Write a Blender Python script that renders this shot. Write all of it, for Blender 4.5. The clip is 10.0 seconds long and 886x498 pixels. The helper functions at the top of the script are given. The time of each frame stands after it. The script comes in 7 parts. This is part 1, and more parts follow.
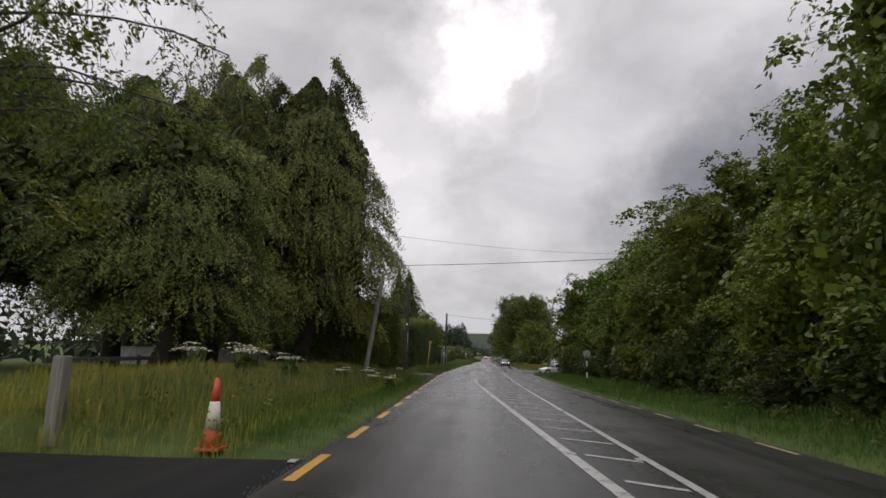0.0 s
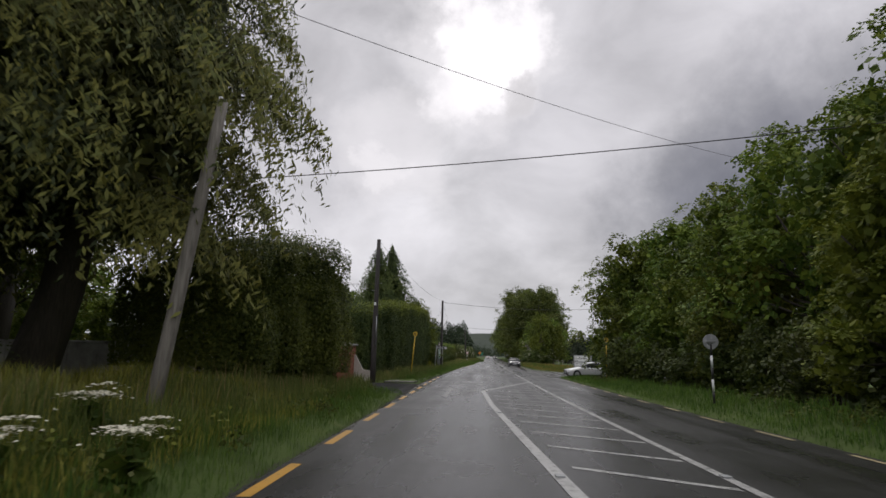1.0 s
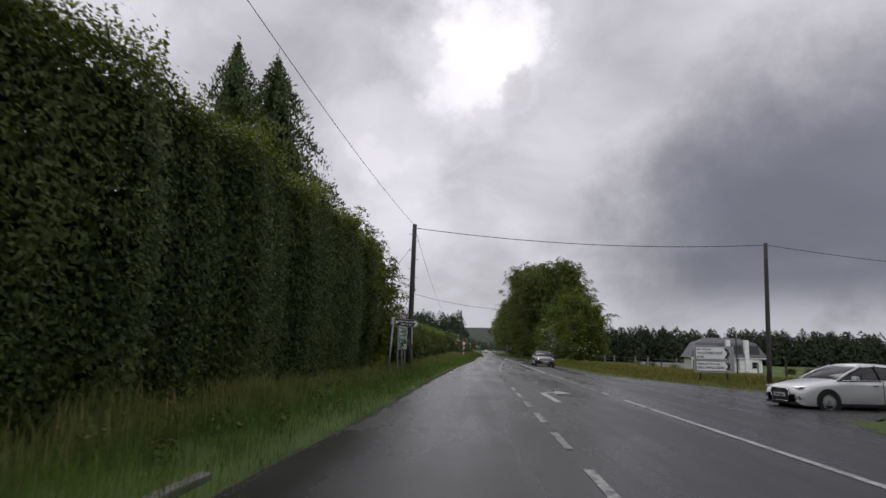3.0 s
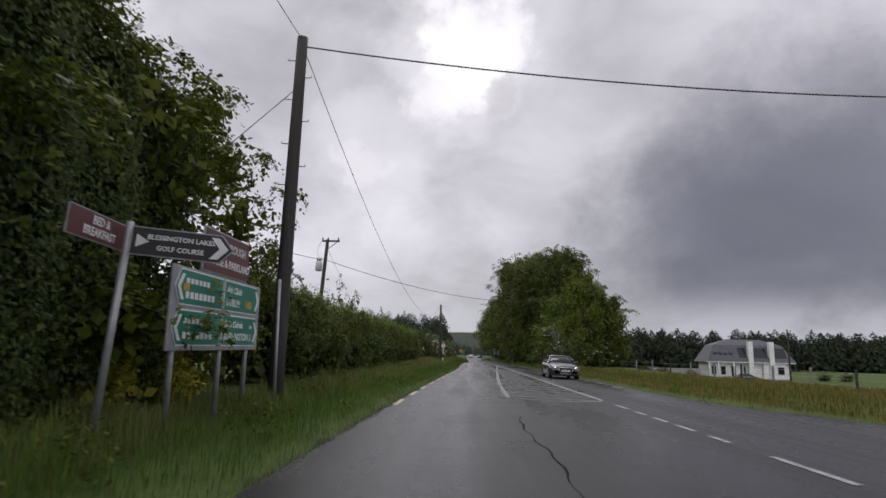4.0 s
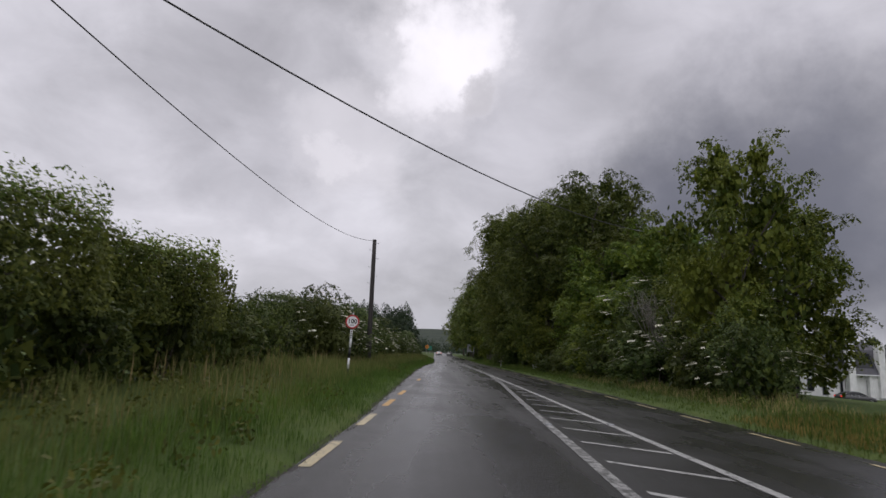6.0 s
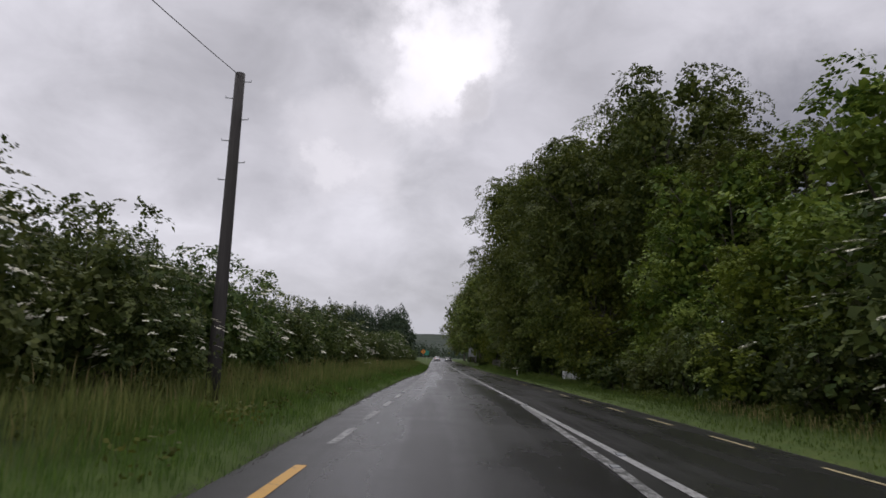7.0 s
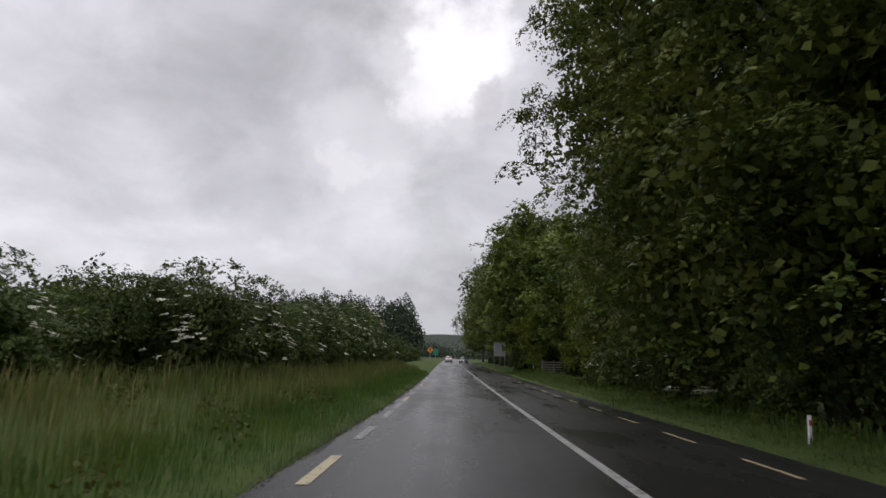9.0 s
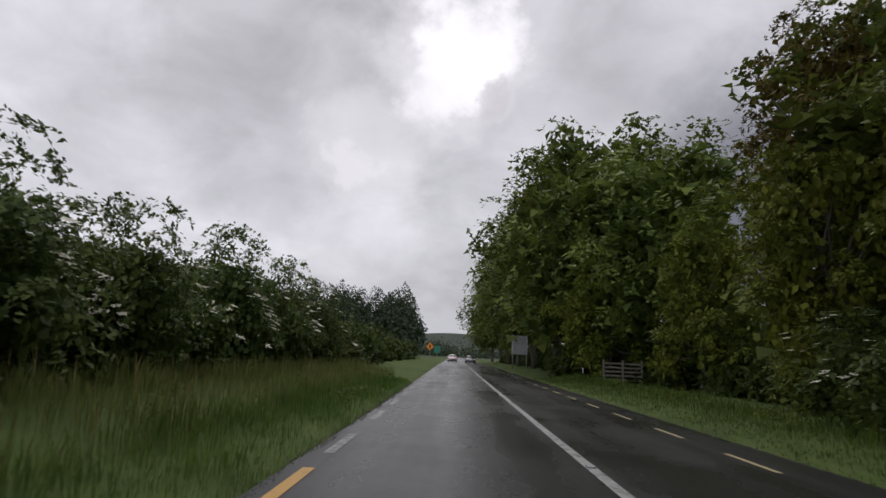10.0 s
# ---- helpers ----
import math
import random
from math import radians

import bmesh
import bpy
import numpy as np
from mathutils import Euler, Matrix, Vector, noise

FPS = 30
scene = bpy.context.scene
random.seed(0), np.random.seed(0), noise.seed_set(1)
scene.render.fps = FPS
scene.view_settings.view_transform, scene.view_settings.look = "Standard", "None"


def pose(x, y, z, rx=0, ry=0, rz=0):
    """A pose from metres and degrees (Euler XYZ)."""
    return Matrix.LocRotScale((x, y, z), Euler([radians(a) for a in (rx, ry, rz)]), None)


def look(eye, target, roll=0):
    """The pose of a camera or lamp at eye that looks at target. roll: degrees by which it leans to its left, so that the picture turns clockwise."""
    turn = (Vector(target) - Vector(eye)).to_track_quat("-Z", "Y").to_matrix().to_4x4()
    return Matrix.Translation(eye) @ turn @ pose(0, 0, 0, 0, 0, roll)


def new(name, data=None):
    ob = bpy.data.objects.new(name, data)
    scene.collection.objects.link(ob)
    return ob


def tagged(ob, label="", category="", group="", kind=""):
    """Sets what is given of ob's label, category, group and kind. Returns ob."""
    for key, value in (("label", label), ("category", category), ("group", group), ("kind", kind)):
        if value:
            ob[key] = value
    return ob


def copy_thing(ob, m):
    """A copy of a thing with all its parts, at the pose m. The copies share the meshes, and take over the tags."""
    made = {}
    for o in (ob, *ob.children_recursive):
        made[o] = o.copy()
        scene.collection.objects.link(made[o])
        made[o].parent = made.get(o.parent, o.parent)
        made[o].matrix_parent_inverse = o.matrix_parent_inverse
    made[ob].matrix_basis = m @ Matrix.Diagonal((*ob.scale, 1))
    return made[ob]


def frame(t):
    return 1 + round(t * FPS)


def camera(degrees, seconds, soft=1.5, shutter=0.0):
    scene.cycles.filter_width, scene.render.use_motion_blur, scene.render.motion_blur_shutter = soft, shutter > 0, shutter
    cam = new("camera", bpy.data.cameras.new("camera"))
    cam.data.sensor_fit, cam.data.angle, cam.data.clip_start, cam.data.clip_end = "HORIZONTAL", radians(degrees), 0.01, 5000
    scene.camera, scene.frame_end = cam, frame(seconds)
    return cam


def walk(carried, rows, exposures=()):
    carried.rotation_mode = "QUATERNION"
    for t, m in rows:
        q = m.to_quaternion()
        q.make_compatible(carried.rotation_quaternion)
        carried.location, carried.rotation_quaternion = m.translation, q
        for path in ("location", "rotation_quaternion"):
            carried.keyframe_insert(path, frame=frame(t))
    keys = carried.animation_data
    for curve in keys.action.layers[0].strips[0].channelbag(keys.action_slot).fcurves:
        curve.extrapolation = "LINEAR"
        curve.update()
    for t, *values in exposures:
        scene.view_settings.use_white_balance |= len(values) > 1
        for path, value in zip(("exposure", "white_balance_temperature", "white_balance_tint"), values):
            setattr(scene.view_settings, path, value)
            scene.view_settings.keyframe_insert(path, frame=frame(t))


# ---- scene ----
# ---------- camera and its walk ----------
cam = camera(73.5, 10.0, 1.5, 0.05)
PATH = [
    (0.0, 0.000, 0.000, 1.266, 3.90, 10.30, -1.65),
    (0.5, -0.248, 9.513, 1.170, 4.12, 10.28, -0.68),
    (1.0, -0.573, 19.012, 1.081, 4.03, 10.34, -1.07),
    (1.5, -0.800, 28.754, 0.991, 4.40, 10.07, -0.71),
    (2.0, -1.230, 38.495, 0.921, 4.71, 10.03, -0.86),
    (2.2, -1.480, 42.378, 0.904, 4.51, 9.93, -0.93),
    (3.3, -2.108, 63.979, 0.911, 3.08, 9.80, -1.58),
    (3.5, -2.126, 67.941, 0.914, 2.69, 9.87, -1.45),
    (4.0, -2.065, 77.919, 0.925, 2.01, 10.30, -1.29),
    (4.5, -1.945, 87.969, 0.949, 1.52, 10.13, -1.17),
    (5.0, -1.906, 98.206, 1.003, 0.73, 10.24, -1.52),
    (5.2, -1.887, 102.348, 1.023, 0.46, 10.10, -1.47),
    (6.3, -1.206, 125.660, 1.135, -1.26, 10.11, -3.03),
    (6.5, -1.017, 129.832, 1.153, -1.17, 10.26, -2.50),
    (7.0, -0.519, 140.259, 1.205, -0.97, 10.59, -2.00),
    (7.5, -0.309, 150.719, 1.247, -0.70, 10.75, -2.08),
    (8.0, -0.148, 161.406, 1.275, 0.02, 10.84, -1.71),
    (8.5, 0.094, 172.380, 1.278, 0.37, 10.77, -1.34),
    (9.0, 0.312, 183.720, 1.280, 0.34, 10.61, -2.05),
    (9.5, 0.520, 195.392, 1.274, 0.49, 10.66, -2.31),
    (10.0, 0.648, 207.263, 1.296, 0.81, 10.49, -2.45),
]
walk(cam, [(t, pose(x, y, z, 90 + pitch, roll, yaw)) for t, x, y, z, yaw, pitch, roll in PATH], [
    (0.0, 0.08, 6700, 10), (1.0, 0.05, 6600, 10), (2.0, -0.05, 6480, 11), (3.5, -0.02, 6420, 12.5), (4.1, -0.01, 6425, 12.5), (4.5, -0.12, 6425, 12.8), (5.0, -0.15, 6430, 13), (6.5, -0.12, 6400, 13), (8.0, 0.0, 6420, 12), (10.0, -0.03, 6460, 11)])


# ---------- world and sun ----------
class Nodes:
    """Short hand for node trees."""

    def __init__(self, tree):
        self.t = tree
        self.t.nodes.clear()

    def n(self, kind, ins=None):
        node = self.t.nodes.new(kind)
        for k, v in (ins or {}).items():
            if isinstance(v, bpy.types.NodeSocket):
                self.t.links.new(v, node.inputs[k])
            else:
                node.inputs[k].default_value = v
        return node

    def math(self, op, a, b=0.0, clamp=False):
        node = self.n("ShaderNodeMath", {0: a, 1: b})
        node.operation, node.use_clamp = op, clamp
        return node.outputs[0]

    def noise(self, vec, scale, detail=4.0, rough=0.55, distort=0.0):
        return self.n("ShaderNodeTexNoise", {"Vector": vec, "Scale": scale, "Detail": detail, "Roughness": rough, "Distortion": distort}).outputs["Fac"]

    def ramp(self, fac, stops):
        r = self.n("ShaderNodeValToRGB", {"Fac": fac})
        e = r.color_ramp.elements
        while len(e) < len(stops):
            e.new(0.5)
        for el, (p, c) in zip(e, stops):
            el.position = p
            el.color = (*c, 1) if len(c) == 3 else c
        return r.outputs["Color"]

    def mix(self, fac, a, b, mode="MIX"):
        node = self.n("ShaderNodeMixRGB", {"Fac": fac, "Color1": a, "Color2": b})
        node.blend_type = mode
        return node.outputs[0]

    def maprange(self, v, a, b, c=0.0, d=1.0):
        node = self.n("ShaderNodeMapRange", {0: v, 1: a, 2: b, 3: c, 4: d})
        node.interpolation_type = "SMOOTHSTEP"
        return node.outputs[0]


def g3(v):
    return (v, v, v)


world = bpy.data.worlds.new("overcast_sky")
world.use_nodes = True
scene.world = world
N = Nodes(world.node_tree)
dirn = N.n("ShaderNodeTexCoord").outputs["Generated"]
sep = N.n("ShaderNodeSeparateXYZ", {0: dirn})
squat = N.n("ShaderNodeMapping", {"Vector": dirn, "Scale": (1.0, 1.0, 1.7)}).outputs[0]
big = N.noise(squat, 2.1, 5, 0.50, 0.25)
small = N.noise(squat, 5.6, 7, 0.56, 0.35)
cloud = N.math("ADD", N.math("MULTIPLY", big, 0.66), N.math("MULTIPLY", small, 0.34))


def toward(x, y, z, inner, outer, way=None):
    node = N.n("ShaderNodeVectorMath", {0: way or dirn, 1: tuple(Vector((x, y, z)).normalized())})
    node.operation = "DOT_PRODUCT"
    return N.maprange(node.outputs["Value"], math.cos(radians(outer)), math.cos(radians(inner)))


def torn(scale, amount):
    """The looking direction, pushed about by noise, so that cloud edges come out ragged."""
    wisp = N.n("ShaderNodeTexNoise", {"Vector": dirn, "Scale": scale, "Detail": 6.0, "Roughness": 0.62}).outputs["Color"]
    off = N.n("ShaderNodeVectorMath", {0: wisp, 1: (0.5, 0.5, 0.5)})
    off.operation = "SUBTRACT"
    moved = N.n("ShaderNodeVectorMath", {0: off.outputs[0], 1: (amount, amount, amount), 2: dirn})
    moved.operation = "MULTIPLY_ADD"
    even = N.n("ShaderNodeVectorMath", {0: moved.outputs[0]})
    even.operation = "NORMALIZE"
    return even.outputs[0]


rag, soft_rag = torn(8.5, 0.24), torn(3.6, 0.34)
tone = N.ramp(cloud, [(0.34, g3(0.44)), (0.45, g3(0.545)), (0.54, g3(0.635)), (0.64, g3(0.76))])
# cloud masses: direction, inner and outer angle, tone, strength
for x, y, z, a, b, value, much in ((-0.27, 0.868, 0.413, 3, 15, 0.43, 0.60), (-0.46, 0.78, 0.43, 2, 13, 0.50, 0.45), (-0.57, 0.70, 0.42, 1, 9, 0.78, 0.45), (-0.47, 0.87, 0.20, 2, 12, 0.76, 0.55),
                                   (-0.20, 0.95, 0.22, 2, 12, 0.66, 0.55), (-0.33, 0.90, 0.28, 1, 8, 0.47, 0.5), (0.14, 0.86, 0.47, 3, 13, 0.62, 0.6), (0.52, 0.80, 0.30, 1, 31, 0.37, 0.75), (0.42, 0.75, 0.50, 2, 16, 0.66, 0.75), (0.12, 0.93, 0.30, 2, 11, 0.60, 0.55)):
    tone = N.mix(N.math("MULTIPLY", toward(x, y, z, a, b, soft_rag), much), tone, (value, value * 0.995, value * 1.01, 1))
bank = N.math("MULTIPLY", toward(0.48, 0.86, 0.18, 2, 20, soft_rag), N.maprange(N.math("ADD", big, N.math("MULTIPLY", small, 0.6)), 0.50, 0.85, 0.80, 1.0))
tone = N.mix(N.math("MULTIPLY", bank, 0.95), tone, (0.140, 0.145, 0.168, 1))
tone = N.mix(1.0, tone, N.ramp(small, [(0.34, g3(0.90)), (0.50, g3(0.995)), (0.66, g3(1.09))]), "MULTIPLY")
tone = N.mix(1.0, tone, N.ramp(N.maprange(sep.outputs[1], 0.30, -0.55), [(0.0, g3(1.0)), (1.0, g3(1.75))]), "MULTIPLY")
low = N.maprange(sep.outputs[2], 0.04, 0.125, 1.0, 0.0)
tone = N.mix(N.math("MULTIPLY", low, N.maprange(small, 0.35, 0.6, 0.35, 0.85)), tone, (0.49, 0.50, 0.52, 1))
# the break in the cloud: a bright ragged core with a paler rim
for x, y, z, a, b, value, much in ((-0.02, 0.882, 0.47, 1, 9, 0.80, 0.70), (-0.16, 0.930, 0.33, 0.5, 7, 0.76, 0.50), (0.004, 0.866, 0.500, 0.0, 6.0, 1.10, 0.70), (-0.028, 0.884, 0.466, 0.0, 5.0, 1.06, 0.62), (-0.066, 0.900, 0.430, 0.0, 4.0, 0.98, 0.50),
                                   (-0.172, 0.935, 0.308, 0.1, 2.4, 0.84, 0.50), (0.034, 0.905, 0.424, 0.1, 3.0, 0.56, 0.75)):
    tone = N.mix(N.math("MULTIPLY", toward(x, y, z, a, b, rag), much), tone, (value, value * 0.985, value * 0.975, 1))
tone = N.mix(1.0, tone, (1.065, 1.05, 1.105, 1), "MULTIPLY")
below = N.maprange(sep.outputs[2], -0.06, 0.0, 0.0, 1.0)
tone = N.mix(below, (0.10, 0.11, 0.09, 1), tone)
sky = N.n("ShaderNodeTexSky")
sky.sky_type, sky.sun_disc, sky.sun_elevation, sky.sun_rotation = "NISHITA", False, radians(58), radians(-11)
bg_sky = N.n("ShaderNodeBackground", {"Color": sky.outputs[0], "Strength": 0.004})
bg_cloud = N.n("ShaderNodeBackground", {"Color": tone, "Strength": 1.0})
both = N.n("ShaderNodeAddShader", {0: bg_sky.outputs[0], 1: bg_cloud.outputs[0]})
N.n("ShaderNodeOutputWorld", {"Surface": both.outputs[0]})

sun = new("sun", bpy.data.lights.new("sun", "SUN"))
sun.data.energy, sun.data.angle, sun.data.color = 0.8, radians(30), (1.0, 0.97, 0.92)
sun.matrix_world = look((0, 0, 60), Vector((0, 0, 60)) - Vector((-0.10, 0.52, 0.85)))


# ---------- materials ----------
def material(name, build):
    m = bpy.data.materials.new(name)
    m.use_nodes = True
    nd = Nodes(m.node_tree)
    shader = build(nd)
    nd.n("ShaderNodeOutputMaterial", {"Surface": shader})
    return m


def place(nd):
    return nd.n("ShaderNodeNewGeometry").outputs["Position"]


def own(nd):
    return nd.n("ShaderNodeTexCoord").outputs["Object"]


def bump(nd, height, strength, distance=0.02):
    return nd.n("ShaderNodeBump", {"Height": height, "Strength": strength, "Distance": distance}).outputs[0]


def plain(name, rgb, rough=0.6, metal=0.0, vary=0.25, scale=6.0, relief=0.15, coat=0.0, grime=0.0):
    """A surface of one colour with grain and stains at two sizes."""
    def build(nd):
        p = own(nd)
        coarse = nd.noise(p, scale, 5)
        fine = nd.noise(p, scale * 14, 3)
        dark = tuple(c * (1 - vary) for c in rgb)
        light = tuple(min(1, c * (1 + vary * 0.6)) for c in rgb)
        col = nd.ramp(coarse, [(0.3, dark), (0.7, light)])
        col = nd.mix(nd.math("MULTIPLY", fine, vary), col, (*dark, 1))
        if grime:
            streak = nd.noise(nd.n("ShaderNodeMapping", {"Vector": p, "Scale": (9, 9, 1.2)}).outputs[0], 1.0, 5)
            col = nd.mix(nd.math("MULTIPLY", nd.maprange(streak, 0.5, 0.75), grime), col, (0.05, 0.055, 0.04, 1))
        r = nd.math("ADD", nd.math("MULTIPLY", fine, 0.2), rough - 0.1, True)
        return nd.n("ShaderNodeBsdfPrincipled", {"Base Color": col, "Roughness": r, "Metallic": metal, "Coat Weight": coat, "Normal": bump(nd, fine, relief)}).outputs[0]
    return material(name, build)


def foliage(name, dark, mid, light, rough=0.5, patch=0.35):
    """Leaves: every leaf its own green, and lighter and darker sprays over the plant."""
    def build(nd):
        geo = nd.n("ShaderNodeNewGeometry")
        obj = nd.n("ShaderNodeObjectInfo").outputs["Random"]
        leaf = nd.math("ADD", nd.math("MULTIPLY", geo.outputs["Random Per Island"], 0.55), nd.math("MULTIPLY", nd.noise(geo.outputs["Position"], patch * 3.7, 3), 0.5))
        col = nd.ramp(leaf, [(0.12, dark), (0.52, mid), (0.90, light)])
        spray = nd.noise(geo.outputs["Position"], patch, 3)
        col = nd.mix(nd.maprange(spray, 0.46, 0.68), col, nd.mix(0.5, col, (*light, 1)))
        hue = nd.n("ShaderNodeHueSaturation", {"Color": col, "Hue": nd.math("ADD", nd.math("MULTIPLY", obj, 0.03), 0.485), "Value": nd.math("ADD", nd.math("MULTIPLY", obj, 0.4), 0.8), "Saturation": 1.0}).outputs[0]
        front = nd.n("ShaderNodeBsdfPrincipled", {"Base Color": hue, "Roughness": rough + 0.08, "Specular IOR Level": 0.18}).outputs[0]
        back = nd.n("ShaderNodeBsdfTranslucent", {"Color": hue}).outputs[0]
        return nd.n("ShaderNodeMixShader", {0: 0.28, 1: front, 2: back}).outputs[0]
    return material(name, build)


def build_asphalt(nd, wet=1.0):
    p = place(nd)
    lanes = nd.n("ShaderNodeMapping", {"Vector": p, "Scale": (0.75, 0.035, 1)}).outputs[0]
    track = nd.noise(lanes, 1.3, 3, 0.5)
    patch = nd.noise(p, 0.35, 5, 0.6)
    grain = nd.n("ShaderNodeTexVoronoi", {"Vector": p, "Scale": 70.0}).outputs["Distance"]
    tiny = nd.noise(p, 160, 2)
    col = nd.ramp(patch, [(0.3, g3(0.014 if wet else 0.010)), (0.55, g3(0.021 if wet else 0.014)), (0.75, g3(0.030 if wet else 0.020))])
    col = nd.mix(nd.math("MULTIPLY", tiny, 0.5), col, (0.042, 0.040, 0.039, 1) if wet else (0.022, 0.022, 0.023, 1))
    film = nd.math("ADD", nd.math("MULTIPLY", track, 0.65), nd.math("MULTIPLY", patch, 0.35))
    rough = nd.maprange(film, 0.36, 0.64, 0.20 if wet else 0.55, 0.42 if wet else 0.85)
    return nd.n("ShaderNodeBsdfPrincipled", {"Base Color": col, "Roughness": rough, "Specular IOR Level": 0.26 if wet else 0.06, "Normal": bump(nd, grain, 0.35 if wet else 0.5, 0.006)}).outputs[0]


def paint(name, rgb, wear):
    """Road paint, worn through to the asphalt in places."""
    def build(nd):
        p = place(nd)
        n1 = nd.noise(p, 7, 6, 0.7)
        n2 = nd.noise(p, 55, 3)
        gone = nd.maprange(nd.math("ADD", nd.math("MULTIPLY", n1, 0.7), nd.math("MULTIPLY", n2, 0.3)), wear - 0.06, wear + 0.08)
        col = nd.mix(nd.noise(p, 1.4, 4), (*rgb, 1), tuple(c * 0.72 for c in rgb) + (1,))
        col = nd.mix(gone, col, (0.05, 0.05, 0.048, 1))
        return nd.n("ShaderNodeBsdfPrincipled", {"Base Color": col, "Roughness": 0.42, "Normal": bump(nd, n2, 0.3, 0.004)}).outputs[0]
    return material(name, build)


def build_soil(nd):
    p = place(nd)
    a, b, c = nd.noise(p, 0.12, 4), nd.noise(p, 1.7, 5), nd.noise(p, 24, 3)
    col = nd.ramp(nd.math("ADD", nd.math("MULTIPLY", a, 0.5), nd.math("MULTIPLY", b, 0.5)), [(0.3, (0.045, 0.070, 0.016)), (0.5, (0.080, 0.125, 0.026)), (0.72, (0.13, 0.155, 0.042))])
    col = nd.mix(nd.math("MULTIPLY", c, 0.6), col, (0.028, 0.034, 0.014, 1))
    far_y = nd.n("ShaderNodeSeparateXYZ", {0: p}).outputs[1]
    woods = nd.ramp(nd.noise(p, 0.012, 5), [(0.4, (0.016, 0.026, 0.018)), (0.62, (0.036, 0.050, 0.030))])
    col = nd.mix(nd.maprange(far_y, 380, 560), col, woods)
    return nd.n("ShaderNodeBsdfPrincipled", {"Base Color": col, "Roughness": 0.9, "Specular IOR Level": 0.2, "Normal": bump(nd, c, 0.8, 0.05)}).outputs[0]


def build_wood(nd, rgb=(0.10, 0.085, 0.07)):
    p = own(nd)
    grain = nd.noise(nd.n("ShaderNodeMapping", {"Vector": p, "Scale": (22, 22, 0.9)}).outputs[0], 1.5, 5)
    blot = nd.noise(p, 0.8, 3)
    col = nd.ramp(grain, [(0.3, tuple(c * 0.55 for c in rgb)), (0.7, tuple(c * 1.25 for c in rgb))])
    col = nd.mix(nd.math("MULTIPLY", nd.maprange(blot, 0.45, 0.7), 0.4), col, tuple(c * 0.6 for c in rgb) + (1,))
    return nd.n("ShaderNodeBsdfPrincipled", {"Base Color": col, "Roughness": 0.75, "Normal": bump(nd, grain, 0.5)}).outputs[0]


ASPHALT = material("wet_asphalt", build_asphalt)
TARMAC = material("driveway_tarmac", lambda nd: build_asphalt(nd, 0.0))
WHITE_LINE = paint("white_road_paint", (0.40, 0.40, 0.39), 0.55)
WORN_LINE = paint("worn_white_road_paint", (0.37, 0.37, 0.36), 0.48)
FAINT_LINE = paint("almost_worn_away_road_paint", (0.34, 0.34, 0.335), 0.455)
YELLOW_LINE = paint("yellow_road_paint", (0.56, 0.30, 0.035), 0.60)
PALE_YELLOW = paint("faded_yellow_road_paint", (0.50, 0.42, 0.24), 0.57)
SOIL = material("grass_sward", build_soil)
POLE_WOOD = material("creosoted_pole", lambda nd: build_wood(nd, (0.036, 0.031, 0.029)))
GREY_WOOD = material("weathered_grey_pole", lambda nd: build_wood(nd, (0.20, 0.185, 0.16)))
BARK = material("bark", lambda nd: build_wood(nd, (0.065, 0.055, 0.042)))
LEAF_BROAD = foliage("broad_leaf", (0.030, 0.050, 0.009), (0.078, 0.118, 0.018), (0.195, 0.225, 0.032))
LEAF_BEECH = foliage("beech_leaf", (0.032, 0.050, 0.013), (0.076, 0.106, 0.022), (0.175, 0.200, 0.036))
LEAF_YELLOW = foliage("maple_leaf", (0.055, 0.075, 0.012), (0.115, 0.150, 0.020), (0.20, 0.22, 0.03))
LEAF_CYPRESS = foliage("cypress_spray", (0.024, 0.039, 0.017), (0.062, 0.084, 0.029), (0.160, 0.165, 0.040), patch=0.28)
# light on the outer cypress fringes, painted as a paler green
LEAF_CYPRESS_LIT = foliage("cypress_lit_tip", (0.060, 0.088, 0.034), (0.135, 0.165, 0.048), (0.270, 0.265, 0.060), patch=0.22)
LEAF_HEDGE = foliage("hedge_leaf", (0.032, 0.046, 0.011), (0.070, 0.092, 0.017), (0.155, 0.170, 0.030))
LEAF_ELDER = foliage("elder_leaf", (0.024, 0.042, 0.013), (0.054, 0.084, 0.022), (0.140, 0.165, 0.042))
# bush leaves: shade beneath the trees is put into this darker green
LEAF_BUSH_SHADE = foliage("shaded_bush_leaf", (0.018, 0.031, 0.009), (0.044, 0.066, 0.015), (0.110, 0.132, 0.028))
LEAF_COPPER = foliage("copper_leaf", (0.050, 0.034, 0.012), (0.105, 0.082, 0.022), (0.185, 0.150, 0.040))
LEAF_ASH = foliage("ash_leaf", (0.028, 0.047, 0.013), (0.066, 0.096, 0.021), (0.150, 0.178, 0.036))
LEAF_GOLD = foliage("golden_privet", (0.12, 0.14, 0.014), (0.27, 0.28, 0.030), (0.46, 0.44, 0.06))
LEAF_DARK = foliage("dark_conifer", (0.018, 0.031, 0.012), (0.046, 0.066, 0.020), (0.105, 0.122, 0.030))
LEAF_SPRUCE = foliage("spruce_needles", (0.012, 0.022, 0.013), (0.024, 0.040, 0.020), (0.045, 0.060, 0.026))
GRASS_LONG = foliage("long_grass", (0.054, 0.072, 0.019), (0.098, 0.120, 0.029), (0.185, 0.180, 0.06), 0.6, 0.5)
GRASS_LUSH = foliage("lush_grass", (0.034, 0.064, 0.012), (0.064, 0.112, 0.019), (0.125, 0.180, 0.032), 0.55, 0.6)
GRASS_PALE = foliage("pale_rank_grass", (0.13, 0.150, 0.026), (0.22, 0.235, 0.040), (0.35, 0.325, 0.080), 0.65, 0.4)
